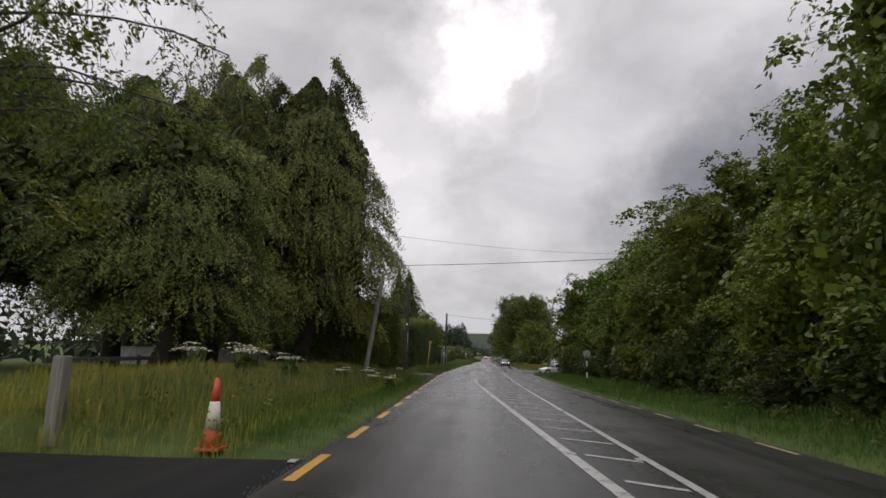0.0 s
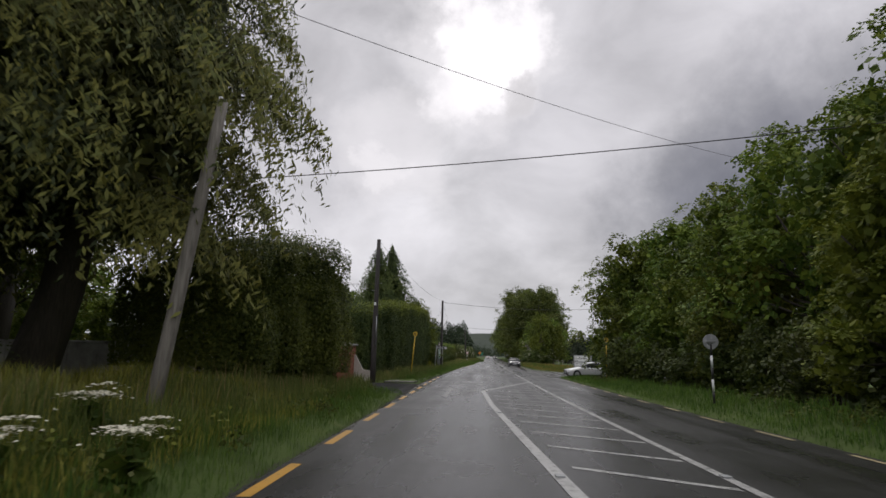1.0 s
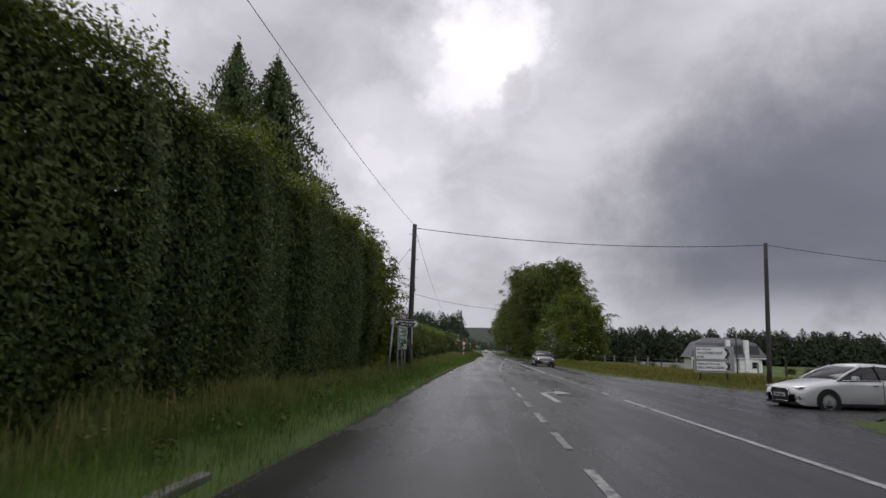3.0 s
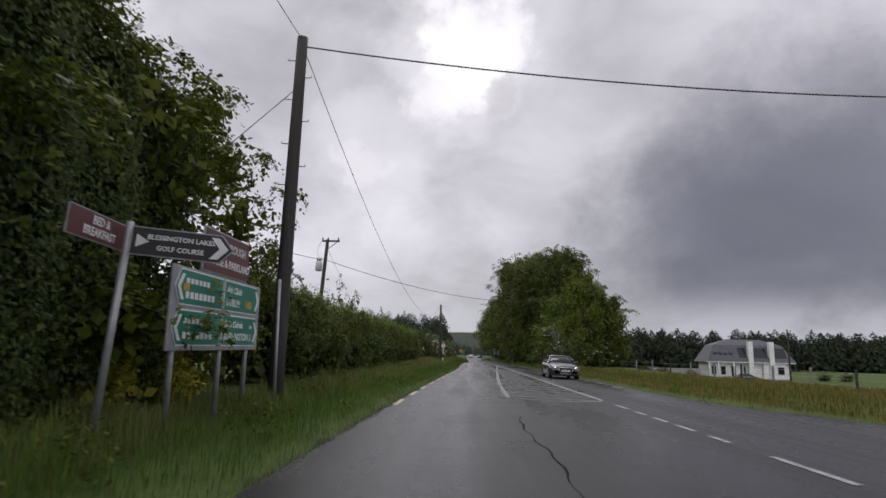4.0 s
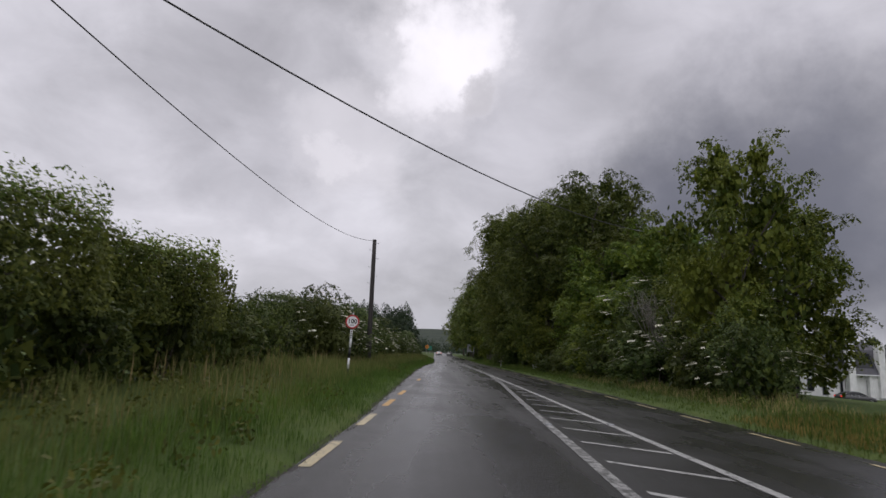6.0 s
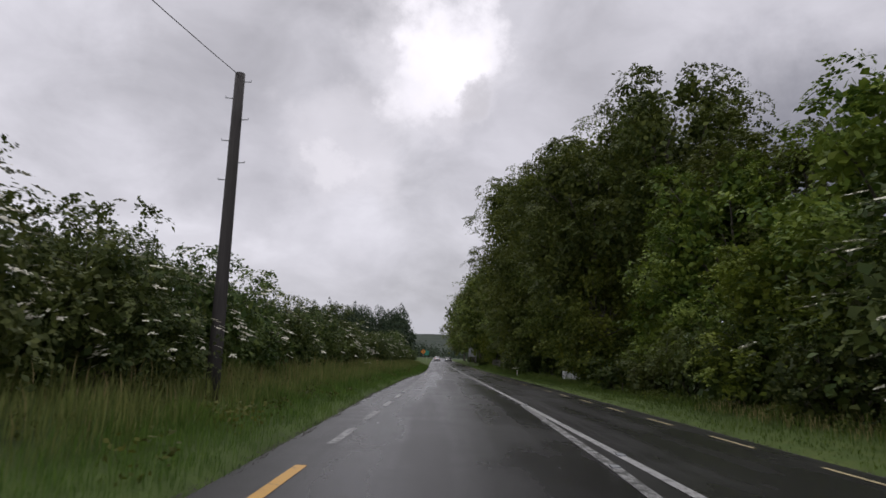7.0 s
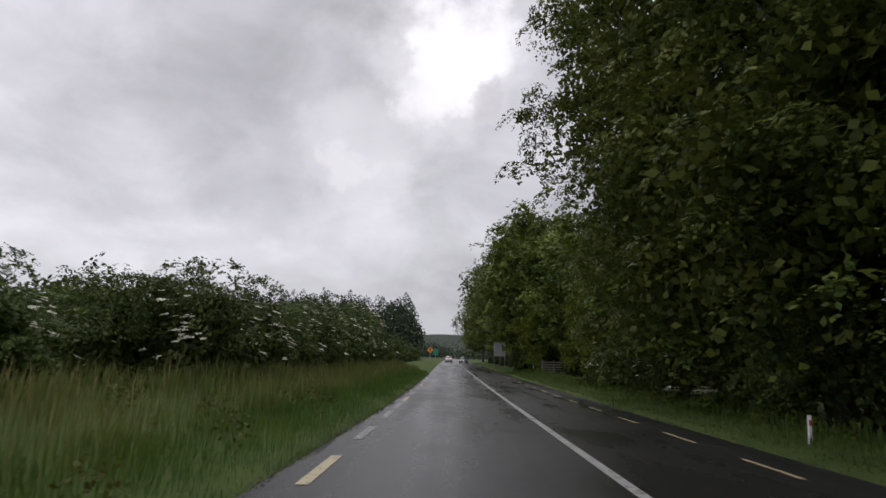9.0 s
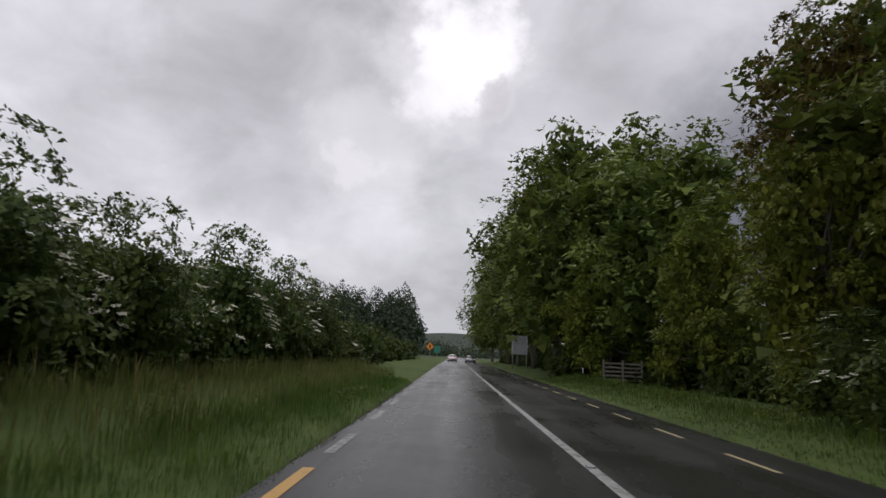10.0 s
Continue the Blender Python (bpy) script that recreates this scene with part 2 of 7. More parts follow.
GRASS_TAN = foliage("tawny_grass", (0.095, 0.068, 0.020), (0.165, 0.112, 0.034), (0.27, 0.190, 0.068), 0.7, 0.4)
GRASS_DRY = foliage("seeding_grass", (0.13, 0.110, 0.042), (0.21, 0.170, 0.072), (0.34, 0.27, 0.13), 0.7, 0.5)
FLOWER = plain("elder_flower", (0.62, 0.60, 0.48), 0.7, vary=0.2)
GRIT = plain("wet_grit", (0.075, 0.068, 0.058), 0.6, vary=0.5, scale=9)
CABLE = plain("black_cable", (0.02, 0.02, 0.022), 0.5)
STEEL = plain("galvanised_steel", (0.34, 0.35, 0.36), 0.5, 0.6, grime=0.4)

# ---------- the plan: heights and edges along the road ----------
KNOT = np.arange(0, 300, 20.0)
RISE = (0.0, -0.21, -0.36, -0.36, -0.34, -0.26, -0.17, -0.07, 0.0, 0.01, 0.0, 0.06, 0.19, 0.34, 0.5)
CENTRE = (2.37, 2.29, 2.21, 2.17, 2.14, 2.13, 2.13, 2.16, 2.21, 2.30, 2.37, 2.44, 2.52, 2.61, 2.70)
LEFT = (-1.75, -2.63, -3.48, -3.99, -4.04, -3.68, -3.0, -2.22, -1.58, -1.22, -0.97, -0.84, -0.84, -0.84, -0.84)
RIGHT = (5.25, 5.30, 5.32, 5.30, 5.28, 5.25, 5.20, 5.10, 4.95, 4.85, 4.95, 5.10, 5.25, 5.40, 5.50)
FINE = np.arange(-80, 700, 2.0)


def smooth_line(vals, slope0, slope1, cap=None):
    ys = np.concatenate([[-80], KNOT, [700]])
    last = vals[-1] + slope1 * 420 if cap is None else cap
    v = np.interp(FINE, ys, np.concatenate([[vals[0] - slope0 * 80], vals, [last]]))
    k = np.hanning(17)
    k /= k.sum()
    pad = np.concatenate([v[0] + (FINE[:8] - FINE[8]) * slope0, v, v[-1] + (FINE[-8:] - FINE[-9]) * 0])
    return np.convolve(pad, k, "valid")


RISE_F = smooth_line(RISE, -0.0105, 0.008, 3.0)
CENTRE_F, LEFT_F, RIGHT_F = smooth_line(CENTRE, -0.004, 0.004), smooth_line(LEFT, -0.045, 0.003), smooth_line(RIGHT, 0.002, 0.004)


def rise(y): return np.interp(y, FINE, RISE_F)
def centre(y): return np.interp(y, FINE, CENTRE_F)
def left(y): return np.interp(y, FINE, LEFT_F)
def right(y): return np.interp(y, FINE, RIGHT_F)
def left_tar(y): return left(y) - np.interp(y, [0, 35, 52, 64, 70, 130, 146, 160, 178, 187, 200, 700], [0.16, 0.16, 0.3, 0.3, 0.1, 0.12, 0.6, 0.9, 0.85, 0.45, 0.27, 0.27])
def right_tar(y): return right(y) + np.interp(y, [0, 60, 150, 180, 250], [0.18, 0.18, 0.45, 0.95, 0.9])


def road_z(x, y):
    return rise(y) - 0.022 * np.maximum(0, x - centre(y))


def side(v, a, b):
    t = np.clip((v - a) / (b - a), 0, 1)
    return t * t * (3 - 2 * t)


def ground_z(x, y):
    """Sward: just under the tarmac beneath the road, a lip at its edge, and the banks beside it."""
    x, y = np.asarray(x, float), np.asarray(y, float)
    base = rise(y) - 0.022 * np.clip(x - centre(y), 0, 4)
    dl, dr = left_tar(y) - x, x - right_tar(y)
    lip = np.where(dl > 0, side(dl, 0.0, 0.25) * 0.13 - 0.07, np.where(dr > 0, side(dr, 0.0, 0.25) * 0.13 - 0.07, -0.07))
    bank_l = np.interp(y, [0, 9, 12, 32, 38, 42, 54, 66, 80, 120, 150, 215, 260], [0.1, 0.2, 0.55, 0.55, 0.4, 0.0, 0.0, 0.1, 0.3, 0.35, 0.35, 0.35, 0.35]) * side(dl, 0.5, 4.0)
    bank_r = np.interp(y, [0, 50, 66, 88, 100, 150, 170, 250], [0.25, 0.25, -0.05, -0.1, -0.1, 0.15, -0.1, 0.15]) * side(dr, 0.8, 3.0)
    fall = -2.0 * side(x, 14, 45) * side(y, 70, 110) * (1 - side(y, 320, 420))
    drive = (((y > 43.0) & (y < 52.9)) | ((y > 0.5) & (y < 8.1))) & (dl > -0.3)
    lip = np.where(drive, -0.09, lip)
    bank_l = np.where(drive, 0.0, bank_l)
    junction = (y > 69) & (y < 104) & (x > right_tar(y) - 0.3) & (y > np.interp(x, [5, 6.4, 8.2, 14, 40, 70], [68, 72, 74.2, 75, 77, 80])) & (y < np.interp(x, [5, 6.1, 7.8, 9.5, 11.4, 16, 40, 70], [104, 98, 92, 85, 81.6, 80.8, 83.2, 86]))
    lip = np.where(junction, -0.09, lip)
    bank_r = np.where(junction, 0.0, bank_r)
    return base + lip + bank_l + bank_r + fall


# ---------- mesh helpers ----------
def mesh_from(name, verts, faces, mat, smooth=False):
    me = bpy.data.meshes.new(name)
    me.from_pydata([tuple(v) for v in verts], [], [tuple(f) for f in faces])
    me.materials.append(mat)
    if smooth:
        me.polygons.foreach_set("use_smooth", [True] * len(me.polygons))
    me.update()
    return me


def quads_mesh(name, corners, mat, three=False):
    """One mesh of loose leaves or blades; corners is (n, corners of each, 3); three: pointed triangles, for dense or distant leaves."""
    if three:
        back = (corners[:, 0] - (corners[:, 1] + corners[:, 3]) / 2) * 0.8
        corners = np.stack([corners[:, 1] + back, corners[:, 2], corners[:, 3] + back], 1)
    n, e = len(corners), corners.shape[1]
    me = bpy.data.meshes.new(name)
    me.vertices.add(e * n)
    me.vertices.foreach_set("co", np.ascontiguousarray(corners, dtype=np.float32).ravel())
    me.loops.add(e * n)
    me.loops.foreach_set("vertex_index", np.arange(e * n, dtype=np.int32))
    me.polygons.add(n)
    me.polygons.foreach_set("loop_start", np.arange(0, e * n, e, dtype=np.int32))
    me.materials.append(mat)
    me.update()
    me.validate()
    return me


def thing(name, label, category, m=None, kind="", group=""):
    ob = new(name)
    if m is not None:
        ob.matrix_basis = m
    return tagged(ob, label, category, group, kind)


def part(name, bm, mat, parent, label="", smooth=False):
    """Links a bmesh or a mesh as one object under a thing or a part."""
    if isinstance(bm, bmesh.types.BMesh):
        me = bpy.data.meshes.new(name)
        bm.to_mesh(me)
        bm.free()
        me.materials.append(mat)
        if smooth:
            me.polygons.foreach_set("use_smooth", [True] * len(me.polygons))
    else:
        me = bm
    ob = new(name, me)
    ob.parent = parent
    return tagged(ob, label) if label else ob


def box(bm, cx, cy, cz, sx, sy, sz, bev=0.0, m=None):
    r = bmesh.ops.create_cube(bm, size=1.0, matrix=(m or Matrix()) @ Matrix.LocRotScale((cx, cy, cz), None, (sx, sy, sz)))
    if bev:
        es = list({e for v in r["verts"] for e in v.link_edges})
        bmesh.ops.bevel(bm, geom=es, offset=bev, segments=2, affect="EDGES", profile=0.6)
    return bm


def boxed(cx, cy, cz, sx, sy, sz, bev=0.0, m=None):
    return box(bmesh.new(), cx, cy, cz, sx, sy, sz, bev, m)


def tube_data(points, radii, seg=8):
    """Verts and faces of a tapered tube along points."""
    pts = [Vector(p) for p in points]
    verts, faces = [], []
    ref = Vector((0.31, 0.95, 0.05))
    for i, p in enumerate(pts):
        d = (pts[min(i + 1, len(pts) - 1)] - pts[max(i - 1, 0)]).normalized()
        a = d.cross(ref)
        a = a.normalized() if a.length > 1e-3 else Vector((1, 0, 0))
        b = d.cross(a)
        for k in range(seg):
            w = 2 * math.pi * k / seg
            verts.append(p + (a * math.cos(w) + b * math.sin(w)) * radii[i])
    for i in range(len(pts) - 1):
        for k in range(seg):
            k2 = (k + 1) % seg
            faces.append((i * seg + k, i * seg + k2, (i + 1) * seg + k2, (i + 1) * seg + k))
    faces.append(tuple(range(seg - 1, -1, -1)))
    faces.append(tuple((len(pts) - 1) * seg + k for k in range(seg)))
    return verts, faces


def tube(name, points, radii, mat, seg=8):
    v, f = tube_data(points, radii, seg)
    return mesh_from(name, v, f, mat, True)


def strip_mesh(name, ys, xa, xb, mat, lift, cols=1):
    """A strip on the road from xa(y) to xb(y)."""
    verts, faces = [], []
    for y in ys:
        a, b = float(xa(y)), float(xb(y))
        for c in range(cols + 1):
            x = a + (b - a) * c / cols
            verts.append((x, y, float(road_z(x, y)) + lift))
    w = cols + 1
    for i in range(len(ys) - 1):
        for c in range(cols):
            faces.append((i * w + c, i * w + c + 1, (i + 1) * w + c + 1, (i + 1) * w + c))
    return mesh_from(name, verts, faces, mat)


# ---------- ground, road, markings ----------
def spread(a, b, steps):
    return np.linspace(a, b, steps)


def build_ground():
    xs = np.unique(np.round(np.concatenate([-np.geomspace(9, 2500, 26), spread(-9, 13, 111), np.geomspace(13, 2500, 28)]), 3))
    ys = np.unique(np.round(np.concatenate([spread(-400, -40, 8), spread(-40, 330, 186), np.geomspace(331, 4200, 26)]), 3))
    X, Y = np.meshgrid(xs, ys)
    Z = ground_z(X, Y)
    Z += 0.03 * np.sin(X * 1.7 + Y * 0.9) * np.sin(Y * 0.6 - X * 0.4) * (np.abs(X - 1.5) > 5.5)
    far = np.clip((Y - 900) / 2500, 0, 1)
    Z += 26 * far + (88 * np.exp(-((X + 60) / 520.0) ** 2) + 50 * np.exp(-((X - 700) / 900.0) ** 2)) * np.clip((Y - 1300) / 2200, 0, 1) ** 1.3
    nx = len(xs)
    verts = np.stack([X, Y, Z], -1).reshape(-1, 3)
    faces = [(j * nx + i, j * nx + i + 1, (j + 1) * nx + i + 1, (j + 1) * nx + i) for j in range(len(ys) - 1) for i in range(nx - 1)]
    tagged(new("ground", mesh_from("ground", verts, faces, SOIL, True)), "green grassy roadside ground reaching to distant hills", "ground", kind="structure")


def crown_road():
    """The carriageway: level on this side of the centre line, falling away beyond it."""
    verts, faces = [], []
    ys = np.arange(-60, 690, 2.0)
    for y in ys:
        for x in list(np.linspace(left_tar(y), centre(y), 5)) + list(np.linspace(centre(y), right_tar(y), 4))[1:]:
            verts.append((float(x), float(y), float(road_z(x, y))))
    for i in range(len(ys) - 1):
        faces += [(i * 8 + c, i * 8 + c + 1, i * 8 + c + 9, i * 8 + c + 8) for c in range(7)]
    return mesh_from("road", verts, faces, ASPHALT)


build_ground()
road = tagged(new("road", crown_road()), "wet dark grey asphalt two-lane country road", "road", kind="structure")


def flat_patch(name, pts, mat, label, lift, kind="structure"):
    """A flat tarmac area, tessellated so that it follows the ground."""
    bm = bmesh.new()
    f = bm.faces.new([bm.verts.new((x, y, 0)) for x, y in pts])
    bmesh.ops.triangulate(bm, faces=[f])
    for _ in range(3):
        bmesh.ops.subdivide_edges(bm, edges=list(bm.edges), cuts=1)
        bmesh.ops.triangulate(bm, faces=list(bm.faces))
    for v in bm.verts:
        v.co.z = float(rise(v.co.y)) - 0.022 * min(4, max(0, v.co.x - float(centre(v.co.y)))) + lift - 2.0 * float(side(v.co.x, 14, 45) * side(v.co.y, 70, 110))
    me = bpy.data.meshes.new(name)
    bm.to_mesh(me)
    bm.free()
    me.materials.append(mat)
    return tagged(new(name, me), label, "driveway", kind=kind)


flat_patch("pavement_drive", [(-3.55, 42.6), (-3.85, 51.9), (-6.0, 52.3), (-26, 52.4), (-26, 45), (-9, 43.6), (-5.2, 43.3)], TARMAC, "dark tarmac driveway apron before the entrance wall", -0.012)
flat_patch("pavement_lane", [(-1.7, 1.2), (-2.15, 7.9), (-4.2, 7.6), (-8.5, 7.4), (-24, 8.5), (-24, 2.2)], TARMAC, "dark tarmac lane mouth beside the main road", -0.012)
flat_patch("pavement_junction", [(5.4, 68), (6.4, 72), (8.2, 74.2), (14, 75.0), (40, 77), (70, 80), (70, 86), (40, 83.2), (16, 80.8), (11.4, 81.6), (9.5, 85), (7.8, 92), (6.1, 98), (5.4, 104)], ASPHALT, "wet asphalt mouth of a side road at the junction", -0.012)

def marking(name, mesh, label, category="marking"):
    ob = new(name, mesh)
    return tagged(ob, label, category, kind="structure")


def line_mark(name, y0, y1, x_of, width, mat, lift=0.006, step=2.0):
    ys = np.unique(np.concatenate([[y0], np.arange(math.ceil(y0 / 2) * 2, y1, 2.0), [y1]]))
    return strip_mesh(name, ys, lambda y: x_of(y) - width / 2, lambda y: x_of(y) + width / 2, mat, lift)


def quad_mark(name, pts, mat, lift=0.005):
    v = [(x, y, float(road_z(x, y)) + lift) for x, y in pts]
    return mesh_from(name, v, [tuple(range(len(v)))], mat)


# the line between the oncoming lane and the rest, and both hatched islands
line = marking("centre_line", line_mark("centre_line", -30, 76, centre, 0.13, WHITE_LINE), "solid white line beside the oncoming lane")
part("line", line_mark("line", 96.6, 690, centre, 0.15, WHITE_LINE), WHITE_LINE, line)
for y0, y1 in ((78.2, 79.2), (80.3, 81.4), (82.4, 83.4), (84.7, 86.5), (87.8, 88.6), (89.25, 90.2), (90.7, 91.6), (92.2, 93.0), (93.7, 94.9)):
    part("dash", line_mark("dash", y0, y1, centre, 0.12, WHITE_LINE), WHITE_LINE, line)


def hatch_first(y): return np.interp(y, [-40, 6, 21, 38, 46], [2.0, 1.46, 0.60, -0.38, -0.66])
def hatch_second(y): return np.interp(y, [97, 104, 111, 121, 135, 148, 160], [-0.68, -0.50, -0.21, 0.29, 1.02, 1.80, 2.2])


isl = marking("hatched_island", line_mark("hatched_island", -30, 46.3, hatch_first, 0.17, WHITE_LINE, 0.006), "white hatched island painted on the road")
part("taper", quad_mark("taper", [(-0.70, 46.4), (-0.50, 46.3), (2.1, 56.5), (2.1, 57.3)], WHITE_LINE, 0.006), WHITE_LINE, isl)
for i in range(46):
    yr = -29.3 + 1.9 * i
    b = float(centre(yr)) - 0.12
    a = float(hatch_first(yr + 0.8)) + 0.25 if yr < 44.6 else float(np.interp(yr, [44.6, 55], [-0.40, 2.0])) + 0.3
    if b - a > 0.25:
        s = 0.68 * (b - a)
        part("bar", quad_mark("bar", [(a, yr + s + 0.16), (a, yr + s), (b, yr), (b, yr + 0.16)], WHITE_LINE), WHITE_LINE, isl)
isl2 = marking("hatched_island", line_mark("hatched_island", 97.0, 158, hatch_second, 0.16, WORN_LINE, 0.006), "worn white hatched island with a rounded nose on the road")
nose = [(-0.55, 96.75), (0.1, 96.15), (0.7, 95.80), (1.2, 95.72), (1.6, 95.85), (1.95, 96.15), (2.13, 96.7)]
for i in range(len(nose) - 1):
    (xa, ya), (xb, yb) = nose[i], nose[i + 1]
    part("nose", quad_mark("nose", [(xa, ya - 0.07), (xb + 0.02, yb - 0.07), (xb + 0.02, yb + 0.09), (xa, ya + 0.09)], WHITE_LINE if i else WORN_LINE, 0.006 + 0.0006 * i), WHITE_LINE, isl2)
for i in range(30):
    yr = 96.0 + 1.78 * i + 0.06 * max(0, i - 23)
    a, b = float(hatch_second(yr + 0.8)) + 0.22, float(centre(yr)) - 0.12
    if b - a > 0.2:
        s = 0.72 * (b - a)
        part("bar", quad_mark("bar", [(a, yr + s + 0.15), (a, yr + s), (b, yr), (b, yr + 0.15)], WHITE_LINE), WHITE_LINE, isl2)

edge = marking("edge_line", line_mark("edge_line", -4.53, -2.66, left, 0.13, YELLOW_LINE), "broken yellow edge line along the verge")
STEP = ((0, 136.88), (1, 140.61), (2, 145.6), (3, 149.2), (4, 152.7), (5, 156.0), (9, 169.24), (10, 172.97), (15, 189.96), (16, 193.47), (17, 196.9), (18, 199.7), (19, 202.45), (21, 209.1), (22, 212.3), (23, 215.2), (24, 219.3), (25, 222.9), (55, 332.0))
starts = [-0.87 + 3.66 * k for k in range(18)] + [136.88 - 3.64 * k for k in range(12, 0, -1)] + [float(np.interp(k, [a for a, b in STEP], [b for a, b in STEP])) for k in range(55)]
for y in starts:
    mat = YELLOW_LINE if y < 62 or 131 < y < 139 or 145 < y < 146 else PALE_YELLOW if y < 131 or 189 < y < 191 or 202 < y < 203 else YELLOW_LINE if 211 < y < 214 else WORN_LINE
    part("dash", line_mark("dash", y, y + 1.85, left, 0.14, mat), mat, edge)
edge2 = marking("edge_line", line_mark("edge_line", 5.5, 7.0, right, 0.10, PALE_YELLOW), "faded broken yellow edge line by the far verge")
y = 10.77
while y < 330:
    if not 64 < y < 104:
        part("dash", line_mark("dash", y, y + 1.62, right, 0.10, PALE_YELLOW), PALE_YELLOW, edge2)
    y += 3.414

lane = marking("lane_line", line_mark("lane_line", 47.8, 49.0, lambda y: -0.72, 0.11, WORN_LINE), "worn broken white line of the turning lane")
for y0 in np.arange(51.0, 82, 3.1):
    part("dash", line_mark("dash", y0, y0 + 1.7, lambda y: -0.78 - 0.002 * (y - 50), 0.12, WORN_LINE), WORN_LINE, lane)


def seam(y): return -0.92 + 0.06 * np.sin(y * 0.9) + 0.03 * np.sin(y * 4.3) + 0.012 * (y - 88)


ys = np.arange(83.5, 91.5, 0.35)
marking("tar_seam", strip_mesh("tar_seam", ys, lambda y: seam(y) - 0.012 - 0.010 * math.sin(y * 2.9), lambda y: seam(y) + 0.014 + 0.010 * math.sin(y * 1.7), TARMAC, 0.004), "dark cracked joint between the lanes of the road", "road joint")


def arrow_piece(pts):
    return quad_mark("stroke", pts, WHITE_LINE, 0.006)


arrow = marking("road_arrow", arrow_piece([(-0.02, 74.5), (0.15, 74.5), (0.10, 77.9), (-0.09, 77.9)]), "white right-turn arrow painted on the road")
part("stroke", arrow_piece([(-0.09, 77.93), (0.10, 77.93), (0.52, 78.35), (0.40, 78.7)]), WHITE_LINE, arrow)
part("head", arrow_piece([(0.35, 77.6), (0.98, 78.2), (0.55, 79.3)]), WHITE_LINE, arrow)
arrow2 = marking("road_arrow", quad_mark("road_arrow", [(-2.13, 41.2), (-1.95, 41.2), (-2.08, 46.2), (-2.24, 46.2)], FAINT_LINE, 0.006), "worn white lane arrow pointing ahead and right")
part("head", quad_mark("head", [(-2.60, 46.2), (-1.70, 46.2), (-2.20, 47.8)], WORN_LINE, 0.007), WORN_LINE, arrow2)
part("stroke", quad_mark("stroke", [(-1.95, 42.3), (-1.80, 42.0), (-1.22, 45.1), (-1.40, 45.3)], FAINT_LINE, 0.008), FAINT_LINE, arrow2)
part("head", quad_mark("head", [(-1.68, 45.35), (-1.05, 45.0), (-0.85, 46.9)], FAINT_LINE, 0.009), FAINT_LINE, arrow2)

# ---------- plants ----------
RNG = np.random.default_rng(7)


def unit(v):
    return v / (np.linalg.norm(v, axis=-1, keepdims=True) + 1e-9)


def leaf_quads(c, n, size, ratio=0.62, hang=0.0, fold=0.18):
    """Small pointed leaves at c with normals n; hang pulls the tips down."""
    k = len(c)
    n = unit(n)
    t = unit(np.cross(n, RNG.normal(size=(k, 3))))
    t = unit(t + np.array([0, 0, -hang]))
    b = unit(np.cross(n, t))
    s = np.broadcast_to(np.asarray(size), (k,))[:, None]
    w = s * ratio * 0.5
    mid = c - t * s * 0.06
    return np.stack([c - t * s * 0.5, mid + b * w + n * fold * w, c + t * s * 0.55, mid - b * w + n * fold * w], 1)


def clump_leaves(centres, radii, per, size, hang=0.15, squash=0.75, out=0.55):
    """Leaves on the shells of many small clumps, thicker above than below."""
    C = np.repeat(centres, per, 0)
    R = np.repeat(radii, per)[:, None]
    d = unit(RNG.normal(size=(len(C), 3)) + np.array([0, 0, 0.25]))
    rr = R * RNG.uniform(0.45, 1.08, (len(C), 1))
    p = C + d * rr * np.array([1, 1, squash])
    nrm = d * out + RNG.normal(size=d.shape) * 0.5 + np.array([0, 0, 0.35])
    return leaf_quads(p, nrm, RNG.uniform(0.7, 1.3, len(p)) * size, hang=hang)


def limb(a, b, r0, r1, sag=0.0, n=5):
    a, b = Vector(a), Vector(b)
    pts = []
    for i in range(n):
        t = i / (n - 1)
        p = a.lerp(b, t) + Vector((0, 0, -sag * 4 * t * (1 - t)))
        j = (b - a).length * 0.04 * math.sin(math.pi * t)
        pts.append(p + Vector(RNG.normal(size=3)) * j)
    return tube_data(pts, [r0 + (r1 - r0) * i / (n - 1) for i in range(n)], 6)


def joined(name, pieces, mat):
    verts, faces = [], []
    for v, f in pieces:
        o = len(verts)
        verts += list(v)
        faces += [tuple(o + i for i in q) for q in f]
    return mesh_from(name, verts, faces, mat, True)


def sprays(p, nrm, along, length, width, per, size, hang=0.2, droop=0.25, ratio=0.62):
    """Flat sprays of leaves at p: each lies about nrm, reaches along its twig and droops towards its rim."""
    k = len(p)
    nrm = unit(nrm)
    along = unit(along - nrm * np.sum(along * nrm, 1, keepdims=True))
    side_ = np.cross(nrm, along)
    L = np.broadcast_to(np.asarray(length, float), (k,))
    u = RNG.uniform(-1, 1, (k, per))
    v = RNG.normal(size=(k, per)) * 0.5 * (1 - 0.55 * np.abs(u))
    off = along[:, None] * (u * L[:, None])[..., None] + side_[:, None] * (v * (L * width)[:, None])[..., None] + nrm[:, None] * (RNG.normal(size=(k, per)) * 0.10 * L[:, None])[..., None]
    off[..., 2] -= droop * L[:, None] * np.clip(u, 0, 1) ** 2
    c = (p[:, None] + off).reshape(-1, 3)
    n = np.repeat(nrm, per, 0) + RNG.normal(size=(k * per, 3)) * 0.24
    return leaf_quads(c, n, RNG.uniform(0.6, 1.35, k * per) * size, ratio, hang)


